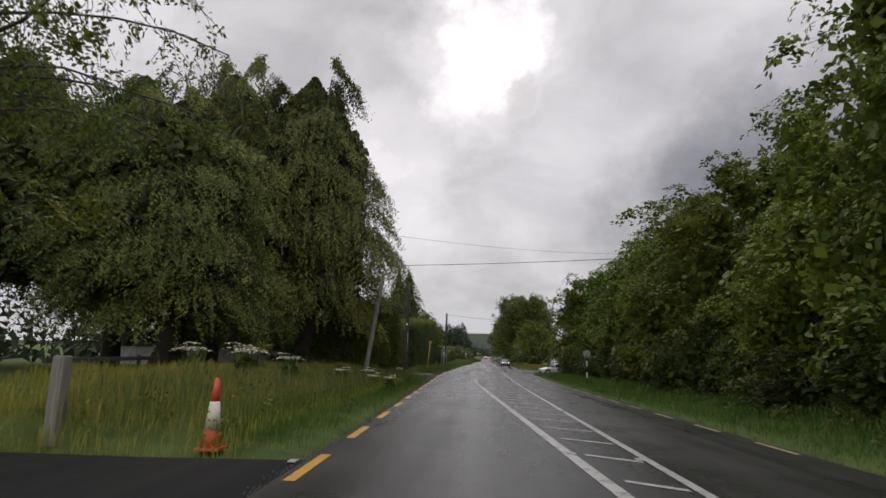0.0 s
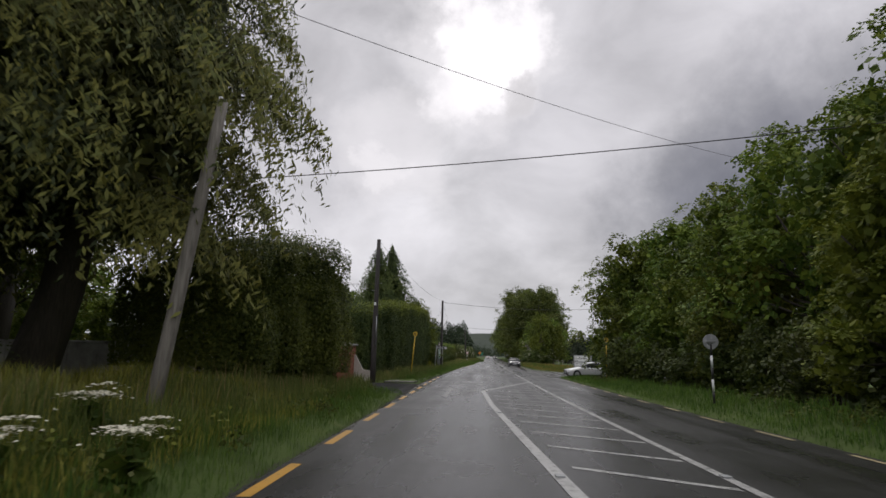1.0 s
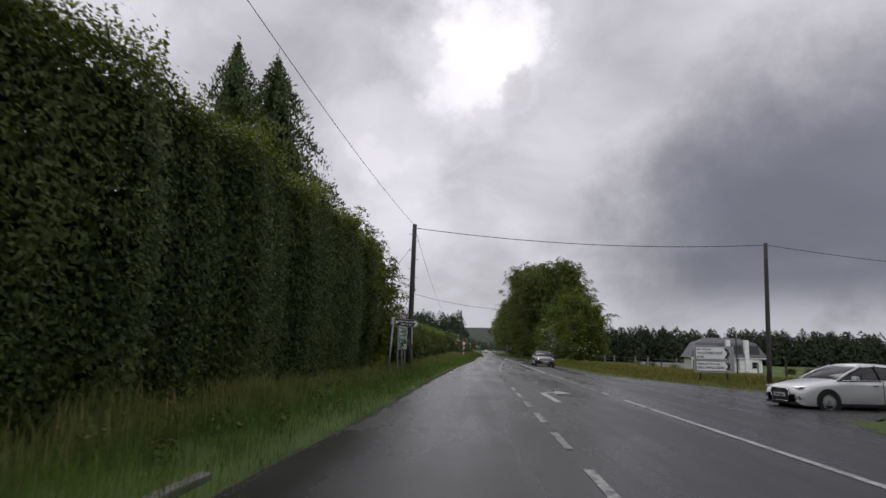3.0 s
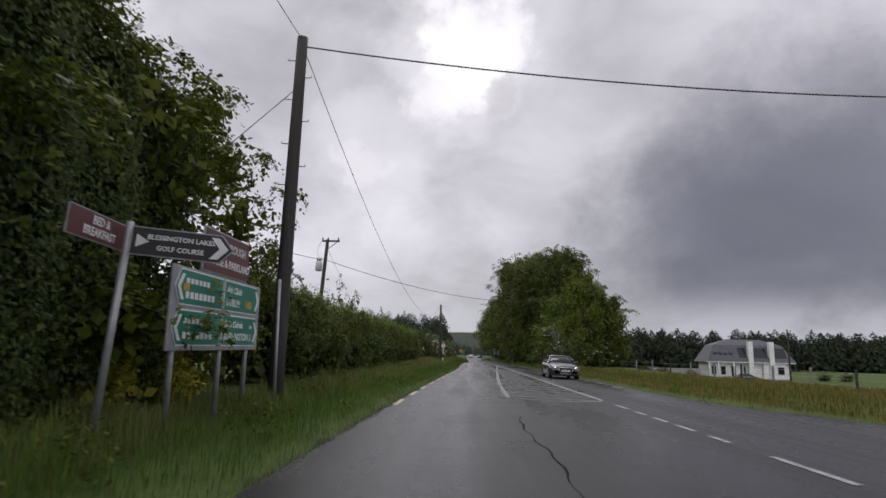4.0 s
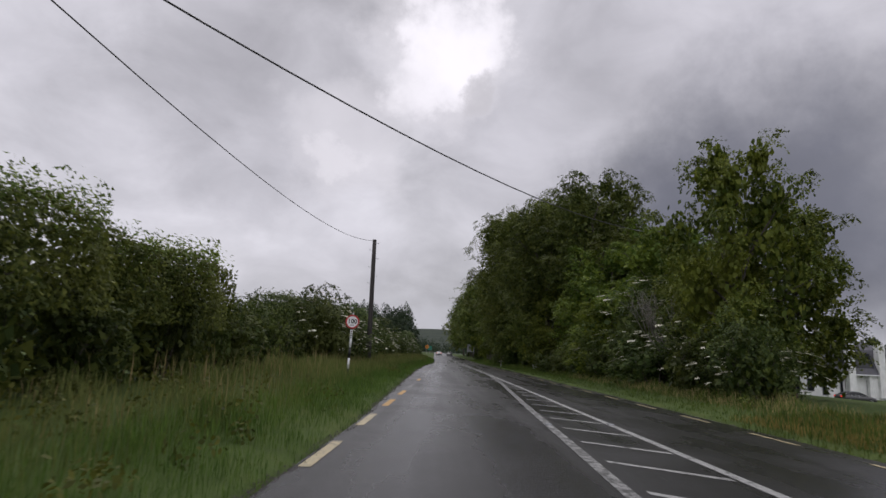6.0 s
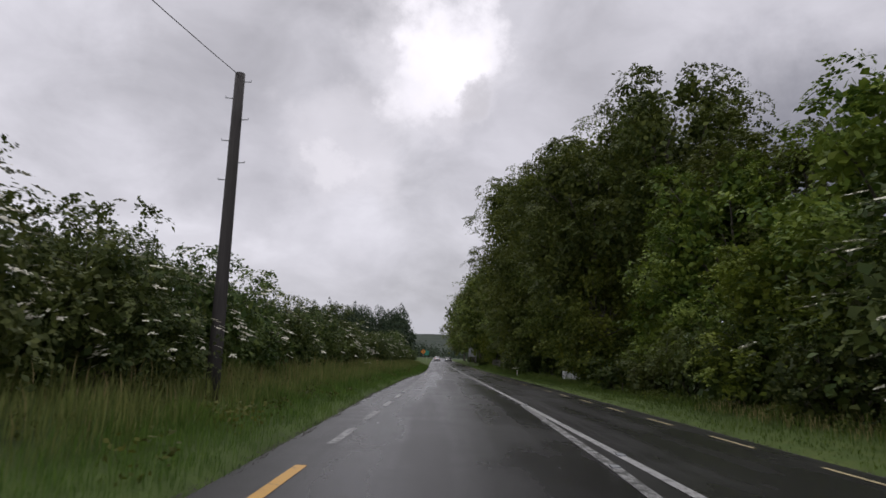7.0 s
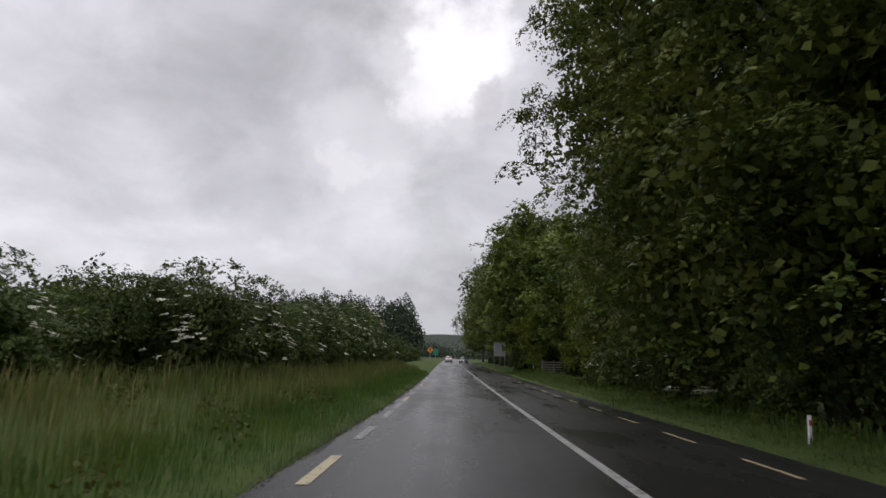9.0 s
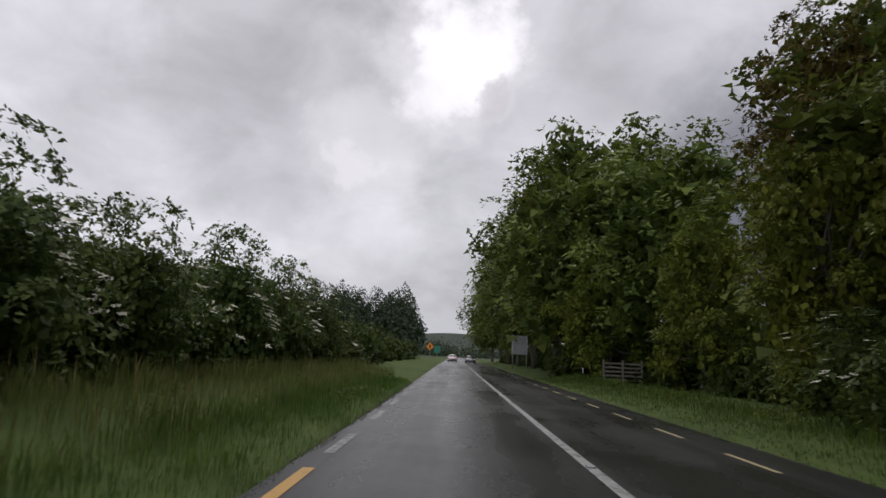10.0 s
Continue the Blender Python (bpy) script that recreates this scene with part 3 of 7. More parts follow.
def lobe_leaves(c, r, n, size, squash=0.64, hang=0.2, tufts=10):
    """Leaves over the lobes of a crown: each lobe carries domed tufts of sprays, leafy above and open below, with shade between them."""
    per = 12
    li = np.repeat(np.arange(len(c)), tufts)
    m = len(li)
    d = unit(RNG.normal(size=(m, 3)) + np.array([0, 0, 0.40]))
    tr = r[li] * RNG.uniform(0.28, 0.50, m)
    tc = c[li] + d * (r[li] * RNG.uniform(0.60, 0.98, m))[:, None] * np.array([1, 1, squash])
    k = n // per
    w = tr ** 2
    idx = RNG.choice(m, k, p=w / w.sum())
    e = unit(RNG.normal(size=(k, 3)) * np.array([1, 1, 0.7]) + d[idx] * 0.55 + np.array([0, 0, 0.70]))
    p = tc[idx] + e * (tr[idx] * RNG.uniform(0.72, 1.08, k))[:, None] * np.array([1, 1, 0.62])
    nrm = e * 0.55 + RNG.normal(size=(k, 3)) * 0.24 + np.array([0, 0, 0.5])
    along = e * np.array([1, 1, 0.1]) + RNG.normal(size=(k, 3)) * 0.35
    return sprays(p, nrm, along, size * 2.3 * RNG.uniform(0.7, 1.4, k), 0.62, per, size, hang, 0.35)


def broad_tree(name, label, height, radius, low, leaf_mat, lobes, n, size, lean=0.0, top=0.55, hang=0.08, jag=0.30, fill=0.9, m=None, core=0.30, lobe=0.25, three=False):
    """A tapered trunk with limbs under an uneven crown of leafy lobes; low: height of the crown's lowest leaves."""
    n, size = int(n * 1.55), size * 0.84
    ob = thing(name, label, "tree", m)
    fork = max(low * 1.1, height * 0.25)
    pieces = [limb((0, 0, -0.4), (lean * 0.3, 0, fork), 0.020 * height, 0.015 * height), limb((lean * 0.3, 0, fork), (lean, 0, height * 0.86), 0.015 * height, 0.03)]
    zz = (np.arange(lobes) + RNG.uniform(0, 1, lobes)) / lobes
    ang = np.arange(lobes) * 2.4 + RNG.normal(size=lobes) * 0.5
    up_ = top * 0.85
    prof = np.clip(1 - np.abs((zz - up_) / np.where(zz > up_, 1 - up_ + 0.04, up_ + 0.35)) ** 3.3, 0, 1) ** 0.46
    bulge = 1 + jag * RNG.normal(size=lobes) * 0.45
    inside = np.where(RNG.uniform(size=lobes) < fill, RNG.uniform(0.62, 0.80, lobes), RNG.uniform(0.1, 0.5, lobes))
    rr = radius * prof * bulge * inside
    cr = radius * lobe * RNG.uniform(0.75, 1.35, lobes) * (0.55 + 0.45 * prof)
    c = np.stack([np.cos(ang) * rr + lean * zz, np.sin(ang) * rr, low + cr * 0.6 + (height - low - cr * 1.25) * zz], 1)
    for i in RNG.choice(lobes, min(lobes, 18), replace=False):
        pieces.append(limb((lean * 0.3, 0, max(fork * 0.8, fork + (c[i, 2] - fork) * 0.35)), c[i], 0.007 * height, 0.02, 0.0))
    part("trunk", joined("trunk", pieces, BARK), BARK, ob)
    q = [lobe_leaves(c, cr, n, size, hang=hang)]
    if core:
        k = int(n * core)
        i = RNG.integers(0, lobes, k)
        p = c[i] * np.array([0.72, 0.72, 0.95]) + RNG.normal(size=(k, 3)) * cr[i][:, None] * 0.38
        q.append(leaf_quads(p, RNG.normal(size=(k, 3)), size * 2.2, 0.8))
    part("crown", quads_mesh("crown", np.concatenate(q), leaf_mat, three), leaf_mat, ob)
    return ob


def bush(name, label, rx, ry, height, leaf_mat, clumps, per, size, m=None, twigs=14, wild=0.35, category="bush", flowers=0, three=False, skirt=0.0):
    """A multi-stemmed shrub, leafy to the ground, with shoots standing out of it."""
    ob = thing(name, label, category, m)
    u = unit(RNG.normal(size=(clumps, 3)))
    u[:, 2] = np.abs(u[:, 2])
    u[:, 2] = skirt + (1 - skirt) * u[:, 2]
    c = u * np.array([rx, ry, height]) * RNG.uniform(0.42, 0.72, (clumps, 1))
    c[:, 2] = np.clip(c[:, 2], 0.25, None)
    cr = RNG.uniform(0.26, 0.42, clumps) * (rx + ry + height) / 3
    pieces = [limb((RNG.normal() * rx * 0.12, RNG.normal() * ry * 0.12, -0.2), c[i % clumps] * 0.95, 0.045, 0.012, 0, 4) for i in range(twigs)]
    n, size = int(clumps * per * 1.5), size * 0.86
    k = n // 4
    q = [lobe_leaves(c, cr, n, size, 0.9, 0.15), leaf_quads(c[RNG.integers(0, clumps, k)] * 0.76 + RNG.normal(size=(k, 3)) * 0.24, RNG.normal(size=(k, 3)), size * 2.1, 0.8)]
    for i in range(twigs):
        a = c[RNG.integers(clumps)] + np.array([0, 0, 0.1])
        b = a + np.array([RNG.normal() * 0.3, RNG.normal() * 0.3, RNG.uniform(0.35, 0.95) * wild * 1.9])
        pieces.append(limb(a, b, 0.014, 0.005, 0, 3))
        t = np.sqrt(RNG.uniform(0.05, 1, (34, 1)))
        q.append(leaf_quads(a + (b - a) * t + RNG.normal(size=(34, 3)) * (0.05 + 0.07 * t), RNG.normal(size=(34, 3)) + np.array([0, 0, 0.6]), size * 0.9))
    tagged(part("branchwork", joined("branchwork", pieces, BARK), BARK, ob), kind="stuff")
    part("crown", quads_mesh("crown", np.concatenate(q), leaf_mat, three), leaf_mat, ob)
    if flowers:
        fq = []
        pick = RNG.choice(clumps, flowers)
        for i in pick:
            d = unit(u[i] + RNG.normal(size=3) * 0.35 + np.array([0, 0, 0.2]))
            p = c[i] + d * cr[i] * 1.05 * np.array([1, 1, 0.75])
            k = 26
            nrm = unit(d * 0.45 + np.array([0, 0, 1.0]))
            off = RNG.normal(size=(k, 3)) * 0.060
            off -= nrm * (off @ nrm)[:, None]
            fq.append(leaf_quads(p + off, nrm + RNG.normal(size=(k, 3)) * 0.20, 0.065, 0.95))
        tagged(part("blossom", quads_mesh("blossom", np.concatenate(fq), FLOWER), FLOWER, ob, "flat cream-white flower heads"), kind="stuff")
    return ob


def cypress(name, label, height, radius, low, m=None, boughs=150, fans=10, size=0.5, mat=None, leaders=1):
    """A cypress: tiers of boughs that arch out and hang in drooping fans; old trees end in several leaders."""
    ob = thing(name, label, "tree", m)
    mat = mat or LEAF_CYPRESS
    q, lit_fans, pieces = [], [], [limb((0, 0, -0.4), (0, 0, height * 0.95), 0.028 * height, 0.04, 0, 7)]
    tops = []
    for j in range(leaders):
        a = 2.4 * j + 0.6
        o = np.array([math.cos(a), math.sin(a), 0]) * radius * (0.58 * math.sqrt((j + 0.35) / leaders) if leaders > 1 else 0.0)
        tops.append((o, height * (1.0 - 0.11 * RNG.uniform() * (leaders > 1)), 0.46 if leaders > 1 else 1.0))
        if leaders > 1:
            pieces.append(limb((0, 0, height * 0.35), tuple(o + np.array([0, 0, tops[-1][1] * 0.95])), 0.012 * height, 0.03, 0, 5))
    for i in range(boughs):
        h = ((i + RNG.uniform(0, 1)) / boughs) ** 1.2
        z = low + (height - low) * h
        w = i * 2.4 + RNG.normal() * 0.4
        axis = np.zeros(3)
        if leaders > 1 and h > 0.66:
            axis, top_z, share = tops[i % leaders]
            g = (h - 0.66) / 0.34
            z = low + (height - low) * 0.66 + (top_z - low - (height - low) * 0.66) * g
            r = radius * (share * (1 - g) ** 0.7 + 0.07) * RNG.uniform(0.75, 1.1)
        elif leaders > 1:
            r = radius * (1 - 0.22 * (h / 0.66) ** 3) * RNG.uniform(0.80, 1.05) * (0.80 + 0.20 * min(1, h * 6))
        else:
            r = radius * (min(1.0, (1 - h) * 1.9 + 0.05)) ** 0.8 * RNG.uniform(0.78, 1.08) * (0.72 + 0.28 * min(1, h * 5))
        d = np.array([math.cos(w), math.sin(w), 0])
        nf = max(3, int(fans * (0.35 + 0.65 * r / radius)))
        t = (RNG.uniform(0.05, 1, nf) ** 0.45)[:, None]
        arch = 0.20 * r * np.sin(t * math.pi * 0.85) - 0.30 * r * t ** 3
        across = np.cross(d, [0, 0, 1]) * RNG.normal(size=(nf, 1)) * (0.05 + 0.12 * t) * r
        root = axis + d * r * t + across + np.array([0, 0, z]) + np.concatenate([np.zeros((nf, 2)), arch - 0.35 * np.linalg.norm(across, axis=1, keepdims=True)], 1)
        out = d + across * 0.5 / max(r, 0.3) + RNG.normal(size=(nf, 3)) * 0.18
        leaves = sprays(root, out * 0.85 + np.array([0, 0, 0.55]), out - np.array([0, 0, 0.95]), size * 3.0 * RNG.uniform(0.7, 1.4, nf), 0.24, 14, size, 1.1, 0.6, 0.30)
        # most outermost fans take the paler green that stands for lit bough ends
        is_lit = np.repeat((t[:, 0] > 0.80) & (RNG.uniform(size=nf) < 0.75) & (fans > 20), 14)
        q.append(leaves[~is_lit])
        lit_fans.append(leaves[is_lit])
        if i % 2 == 0:
            pieces.append(limb(tuple(axis + np.array([0, 0, z])), tuple(axis + d * r * 0.85 + np.array([0, 0, z + 0.05 * r])), 0.035, 0.01, -0.15 * r, 4))
    k = int(boughs * fans * 1.3)
    t = RNG.uniform(0, 1, k)
    w = RNG.uniform(0, 6.28, k)
    rr = radius * 0.55 * np.minimum(1, (1 - t) * (3.2 if leaders > 1 else 1.9)) * RNG.uniform(0.3, 1, k)
    q.append(leaf_quads(np.stack([np.cos(w) * rr, np.sin(w) * rr, low + 0.4 + (height - low) * t * 0.92], 1), RNG.normal(size=(k, 3)), size * 3.0, 0.6, 1.0))
    part("trunk", joined("trunk", pieces, BARK), BARK, ob)
    part("crown", quads_mesh("crown", np.concatenate(q), mat, size > 0.2), mat, ob)
    if fans > 20:
        part("new_growth", quads_mesh("new_growth", np.concatenate(lit_fans), LEAF_CYPRESS_LIT), LEAF_CYPRESS_LIT, ob, "paler drooping tips of the boughs")
    return ob


def hedge(name, label, pts, depth, height, leaf_mat, dens, size, rough_top=0.15, name_part="crown", across=False, tips=None, under=0.0, dome=0.35, inner=0.6):
    """A hedge along pts (x of its road face, y, height there): leaves over face, top and ends, on a stemmy inside."""
    dens, size = dens * 3.0, size * 0.56
    ob = thing(name, label, "hedge")
    p = np.array(pts, float)
    seg = np.hypot(np.diff(p[:, 0]), np.diff(p[:, 1]))
    s = np.concatenate([[0], np.cumsum(seg)])
    length = s[-1]

    def at(v):
        return np.interp(v, s, p[:, 0]), np.interp(v, s, p[:, 1]), np.interp(v, s, p[:, 2])
    q = []
    for what, area in (("face", length * height), ("top", length * depth), ("back", length * height * 0.35), ("in", length * height * 0.9), ("end", 2 * depth * height)):
        k = int(area * dens * (inner if what == "in" else 1.0))
        v = RNG.uniform(0, length, k)
        if what == "end":
            v = np.where(RNG.uniform(size=k) < 0.5, 0.0, length) + RNG.normal(size=k) * 0.08
        x, yy, h = at(v)
        wob = 0.20 * np.sin(v * 1.3 + 1) + 0.16 * np.sin(v * 3.1) + RNG.normal(size=k) * 0.10
        zf = RNG.uniform(0.0, 1, k)
        if what == "face":
            zf = under + (1 - under) * zf
            bulge = 0.35 * np.sin(np.clip(zf, 0, 1) * math.pi) ** 0.7
            pos = np.stack([x + wob + bulge - 0.35 - (dome - 0.35) * 0.5 * zf ** 4, yy, zf * (h - 0.55 * dome) + 0.1], 1)
            nrm = np.tile([1.0, 0, 0.25], (k, 1))
            sz = size
        elif what == "top":
            f = RNG.uniform(0, 1, k)
            pos = np.stack([x - f * depth, yy, h - dome * np.abs(2 * f - 1) ** (4 if dome < 0.5 else 2.2) + rough_top * RNG.uniform(0, 1, k) ** 3 * (1 + np.sin(v * 2.2) * np.sin(v * 0.9)) + 0.15 * np.sin(v * 1.3) + 0.04 * RNG.normal(size=k)], 1)
            nrm = np.tile([0.2, 0, 1.0], (k, 1))
            sz = size
        elif what == "back":
            pos = np.stack([x - depth + wob, yy, zf * h], 1)
            nrm = np.tile([-1.0, 0, 0.2], (k, 1))
            sz = size * 1.3
        elif what == "end":
            pos = np.stack([x - RNG.uniform(0, 1, k) * depth, yy, (under + (1 - under) * zf) * h], 1)
            nrm = np.stack([np.zeros(k), np.where(v < length / 2, -1.0, 1.0), np.full(k, 0.3)], 1)
            sz = size
        else:
            f = RNG.uniform(0, 1, k) ** 2.2
            pos = np.stack([x - 0.45 - f * (depth - 0.7), yy, zf * (h - 0.25)], 1)
            nrm = RNG.normal(size=(k, 3)) * 0.7 + np.array([0.8, 0, 0.3])
            sz = size * 2.8
            k = len(pos)
        if across:
            pos, nrm = pos[:, [1, 0, 2]] * np.array([1, -1, 1]), nrm[:, [1, 0, 2]] * np.array([1, -1, 1])
        pos[:, 2] += ground_z(pos[:, 0], pos[:, 1])
        q.append(leaf_quads(pos, nrm + RNG.normal(size=(k, 3)) * 0.45, RNG.uniform(0.7, 1.3, k) * sz))
    if tips is not None:
        k = int(length * dens * 2.2)
        v = RNG.uniform(0, length, k)
        x, yy, h = at(v)
        f = RNG.uniform(0, 1, k) ** 1.5
        pos = np.stack([x + 0.20 * np.sin(v * 1.3 + 1) + 0.16 * np.sin(v * 3.1) - 0.1 - f * 1.6, yy, h - 0.75 * RNG.uniform(0, 1, k) ** 1.5 * (1 - f) + 0.05 + 0.42 * RNG.uniform(0, 1, k) ** 3 + 0.15 * np.sin(v * 1.3)], 1)
        pos[:, 2] += ground_z(pos[:, 0], pos[:, 1])
        part("new_growth", quads_mesh("new_growth", leaf_quads(pos, np.array([0.4, 0, 0.8]) + RNG.normal(size=(k, 3)) * 0.45, RNG.uniform(0.7, 1.3, k) * size), tips, True), tips, ob, "paler yellow-green new shoots")
    stems = []
    for v in np.arange(0.4, length, 1.3):
        x, yy, h = at(v)
        if across:
            x, yy = yy + depth / 2, -x
        z = float(ground_z(x - depth / 2, yy))
        stems.append(limb((x - depth / 2, yy, z - 0.1), (x - depth / 2 + RNG.normal() * 0.3, yy + RNG.normal() * 0.3, z + h * 0.8), 0.05, 0.015, 0, 4))
    tagged(part("branchwork", joined("branchwork", stems, BARK), BARK, ob), kind="stuff")
    part(name_part, quads_mesh("crown", np.concatenate(q), leaf_mat, True), leaf_mat, ob)
    return ob


def at_ground(x, y, turn=0.0, sx=1.0, sz=1.0, dz=0.0):
    return pose(x, y, float(ground_z(x, y)) + dz, 0, 0, turn) @ Matrix.Diagonal((sx, sx, sz, 1))


def stand(proto, x, y, turn, sx, sz, label="", group=""):
    ob = copy_thing(proto, at_ground(x, y, turn, sx, sz))
    return tagged(ob, label, group=group)


def grass(name, label, density, x0, x1, ya, yb, h, mat, width=0.02, lean=0.35, keep=None):
    """Standing grass: bent blades over a strip between x0(y) and x1(y)."""
    area = float(np.mean([abs(x1(v) - x0(v)) for v in np.linspace(ya, yb, 30)])) * (yb - ya)
    k = int(area * density)
    yy = RNG.uniform(ya, yb, k)
    f = RNG.uniform(0, 1, k)
    xx = x0(yy) + (x1(yy) - x0(yy)) * f
    clump = 0.5 + 0.5 * np.sin(xx * 2.3 + np.sin(yy * 0.7) * 2) * np.sin(yy * 1.9 + np.sin(xx) * 1.5)
    ok = RNG.uniform(size=k) < 0.45 + 0.55 * clump
    if keep is not None:
        ok &= keep(xx, yy)
    xx, yy, f, clump = xx[ok], yy[ok], f[ok], clump[ok]
    k = len(xx)
    hh = h(f, yy) * RNG.uniform(0.55, 1.25, k) * (0.7 + 0.5 * clump)
    base = np.stack([xx, yy, ground_z(xx, yy) - 0.02], 1)
    w = RNG.uniform(0, 2 * math.pi, k)
    d = np.stack([np.cos(w), np.sin(w), np.zeros(k)], 1)
    b = np.stack([-np.sin(w), np.cos(w), np.zeros(k)], 1)
    bend = RNG.uniform(0.1, 1.0, k)[:, None] * lean * hh[:, None]
    up = np.array([0, 0, 1.0])
    wd = width * (0.6 + hh[:, None])
    mid = base + up * hh[:, None] * 0.62 + d * bend * 0.35
    tip = base + up * hh[:, None] * (1 - 0.25 * lean) + d * bend
    q = np.stack([base - b * wd * 0.4, base + b * wd * 0.4, mid + b * wd * 0.5, tip], 1)
    q[:, 2] = mid + b * wd * 0.45
    q2 = np.stack([base - b * wd * 0.4, mid + b * wd * 0.45, tip, mid - b * wd * 0.45], 1)
    return tagged(new(name, quads_mesh(name, q2, mat)), label, "grass", kind="stuff")

# ---------- trees and hedges: protos, then their stands ----------
broad_a = broad_tree("ash_tree", "dense green broadleaf tree in full leaf on the verge", 10.8, 4.5, 0.6, LEAF_BROAD, 34, 11500, 0.185, 0.3, m=at_ground(12.2, 20.5))
broad_b = broad_tree("sycamore_tree", "dark green broadleaf tree with an uneven crown", 10.5, 4.3, 0.4, LEAF_BROAD, 32, 11500, 0.185, -0.4, 0.6, jag=0.5, m=at_ground(12.4, 30.0))
yellow_tree = broad_tree("maple_tree", "yellow-green leafy tree among darker ones", 6.5, 3.0, 0.4, LEAF_YELLOW, 26, 9000, 0.15, 0.2, m=at_ground(9.6, 34.5))
beech_a = broad_tree("beech_tree", "tall dark beech with a dense crown over the road", 22.0, 8.4, 1.5, LEAF_BEECH, 70, 41000, 0.175, -0.6, 0.72, jag=0.30, lobe=0.215, core=0.4, m=at_ground(11.0, 200, 0, 1.0, 0.94))
beech_b = broad_tree("beech_tree", "tall beech with drooping outer branches", 22.0, 7.2, 1.9, LEAF_BEECH, 72, 41000, 0.175, 0.5, 0.64, hang=0.15, jag=0.35, lobe=0.24, core=0.5, m=at_ground(13.6, 188.5))
ash_big = broad_tree("ash_tree", "tall open-crowned ash above the roadside trees", 19.0, 5.6, 6.0, LEAF_ASH, 48, 20000, 0.20, 0.6, 0.6, jag=0.5, fill=0.85, core=0.30, lobe=0.24, m=at_ground(13.2, 174))
beech_far = broad_tree("beech_tree", "dense dark beech farther along the road", 19.5, 7.2, 3.0, LEAF_BEECH, 56, 7500, 0.50, 0.0, 0.64, jag=0.35, lobe=0.27, three=True, m=at_ground(11.0, 266))
broad_far = broad_tree("ash_tree", "green tree in the second row behind the verge", 10.5, 4.4, 0.5, LEAF_BROAD, 30, 5000, 0.36, 0.2, 0.58, jag=0.4, three=True, m=at_ground(15, 12))
RIGHT_TREES = [(broad_b, 11.6, 13.5, 40, 1.05, 1.22), (broad_b, 11.2, 25.5, 200, 0.95, 0.98), (broad_far, 15.5, 26, 80, 1.1, 1.1),
               (broad_a, 12.2, 37, 150, 1.0, 1.02), (broad_far, 16, 36, 300, 1.1, 1.1), (broad_a, 12.4, 43.5, 20, 1.0, 1.0), (broad_b, 12.2, 49.5, 110, 1.0, 1.02),
               (broad_a, 12.2, 56, 250, 0.98, 0.98), (broad_b, 12.6, 62.5, 170, 1.0, 1.04), (broad_a, 13.4, 68.5, 330, 0.95, 0.92), (broad_far, 18, 47, 10, 1.1, 1.1),
               (broad_far, 18, 58, 90, 1.1, 1.05), (broad_far, 18.5, 69, 60, 1.0, 0.95), (broad_a, 11.0, 5.5, 70, 1.0, 1.1), (broad_far, 13, -4, 20, 1.2, 1.2),
               (broad_b, 10.5, 143.0, 130, 0.68, 1.03), (broad_a, 13.4, 144.0, 40, 0.66, 0.80), (broad_b, 13.2, 150.5, 290, 0.85, 0.74), (broad_a, 11.8, 70.0, 200, 0.95, 0.95), (broad_b, 13.6, 171.5, 80, 0.85, 0.68), (broad_a, 15.0, 178.5, 190, 0.8, 0.62), (broad_b, 11.2, 65.0, 40, 1.0, 1.05), (broad_b, 14.0, 157, 15, 1.1, 1.0),
               (broad_a, 12.2, 165, 75, 1.0, 0.95)]
for proto, x, y, turn, sx, sz in RIGHT_TREES:
    stand(proto, x, y, turn, sx, sz, group="roadside trees")
for x, y, turn, sx, sz in ((10.4, 45.5, 60, 0.8, 0.85), (9.8, 18.0, 200, 0.9, 1.0), (11.4, 224, 100, 1.0, 1.25), (12.4, 236, 10, 1.1, 1.3), (10.9, 246, 210, 1.2, 1.5), (10.0, 158, 300, 0.9, 0.8)):
    stand(yellow_tree, x, y, turn, sx, sz, group="roadside trees")
for proto, x, y, turn, sx, sz in ((ash_big, 15.5, 166, 100, 0.9, 0.64), (ash_big, 10.4, 181, 220, 0.95, 0.92), (broad_b, 10.2, 178.0, 60, 0.78, 0.80), (beech_b, 12.6, 195, 140, 1.0, 0.95), (beech_a, 15.5, 192, 60, 1.0, 0.95),
                                  (beech_b, 15.5, 217.5, 250, 0.9, 0.8), (broad_b, 12.6, 207.0, 70, 1.25, 1.3), (beech_far, 11.0, 252, 200, 0.98, 1.0), (beech_far, 13.5, 243, 30, 0.85, 0.76), (beech_far, 10.5, 264, 320, 0.95, 0.95),
                                  (beech_far, 10.5, 280, 90, 0.95, 0.92), (beech_far, 10.5, 296, 10, 1.0, 1.0), (beech_far, 11.0, 315, 270, 1.0, 0.95), (beech_far, 17, 226, 160, 0.9, 0.75), (beech_far, 11.0, 335, 200, 1.0, 1.0), (beech_far, 11, 360, 20, 1.0, 0.95)):
    stand(proto, x, y, turn, sx, sz, group="roadside trees")

leaning = copy_thing(beech_b, pose(12.7, 208.5, float(ground_z(12.7, 208.5)) - 0.3, 0, -8, 0) @ pose(0, 0, 0, 0, 0, 250) @ Matrix.Diagonal((1.0, 1.0, 1.1, 1)))
tagged(leaning, "tall beech leaning out over the road", group="roadside trees")
broad_tree("copper_tree", "thin reddish-brown leafed tree above the flowering bushes", 14.5, 3.0, 3.2, LEAF_COPPER, 34, 9000, 0.16, 0.3, 0.6, jag=0.5, fill=0.8, core=0.2, lobe=0.27, m=at_ground(13.2, 227.5))

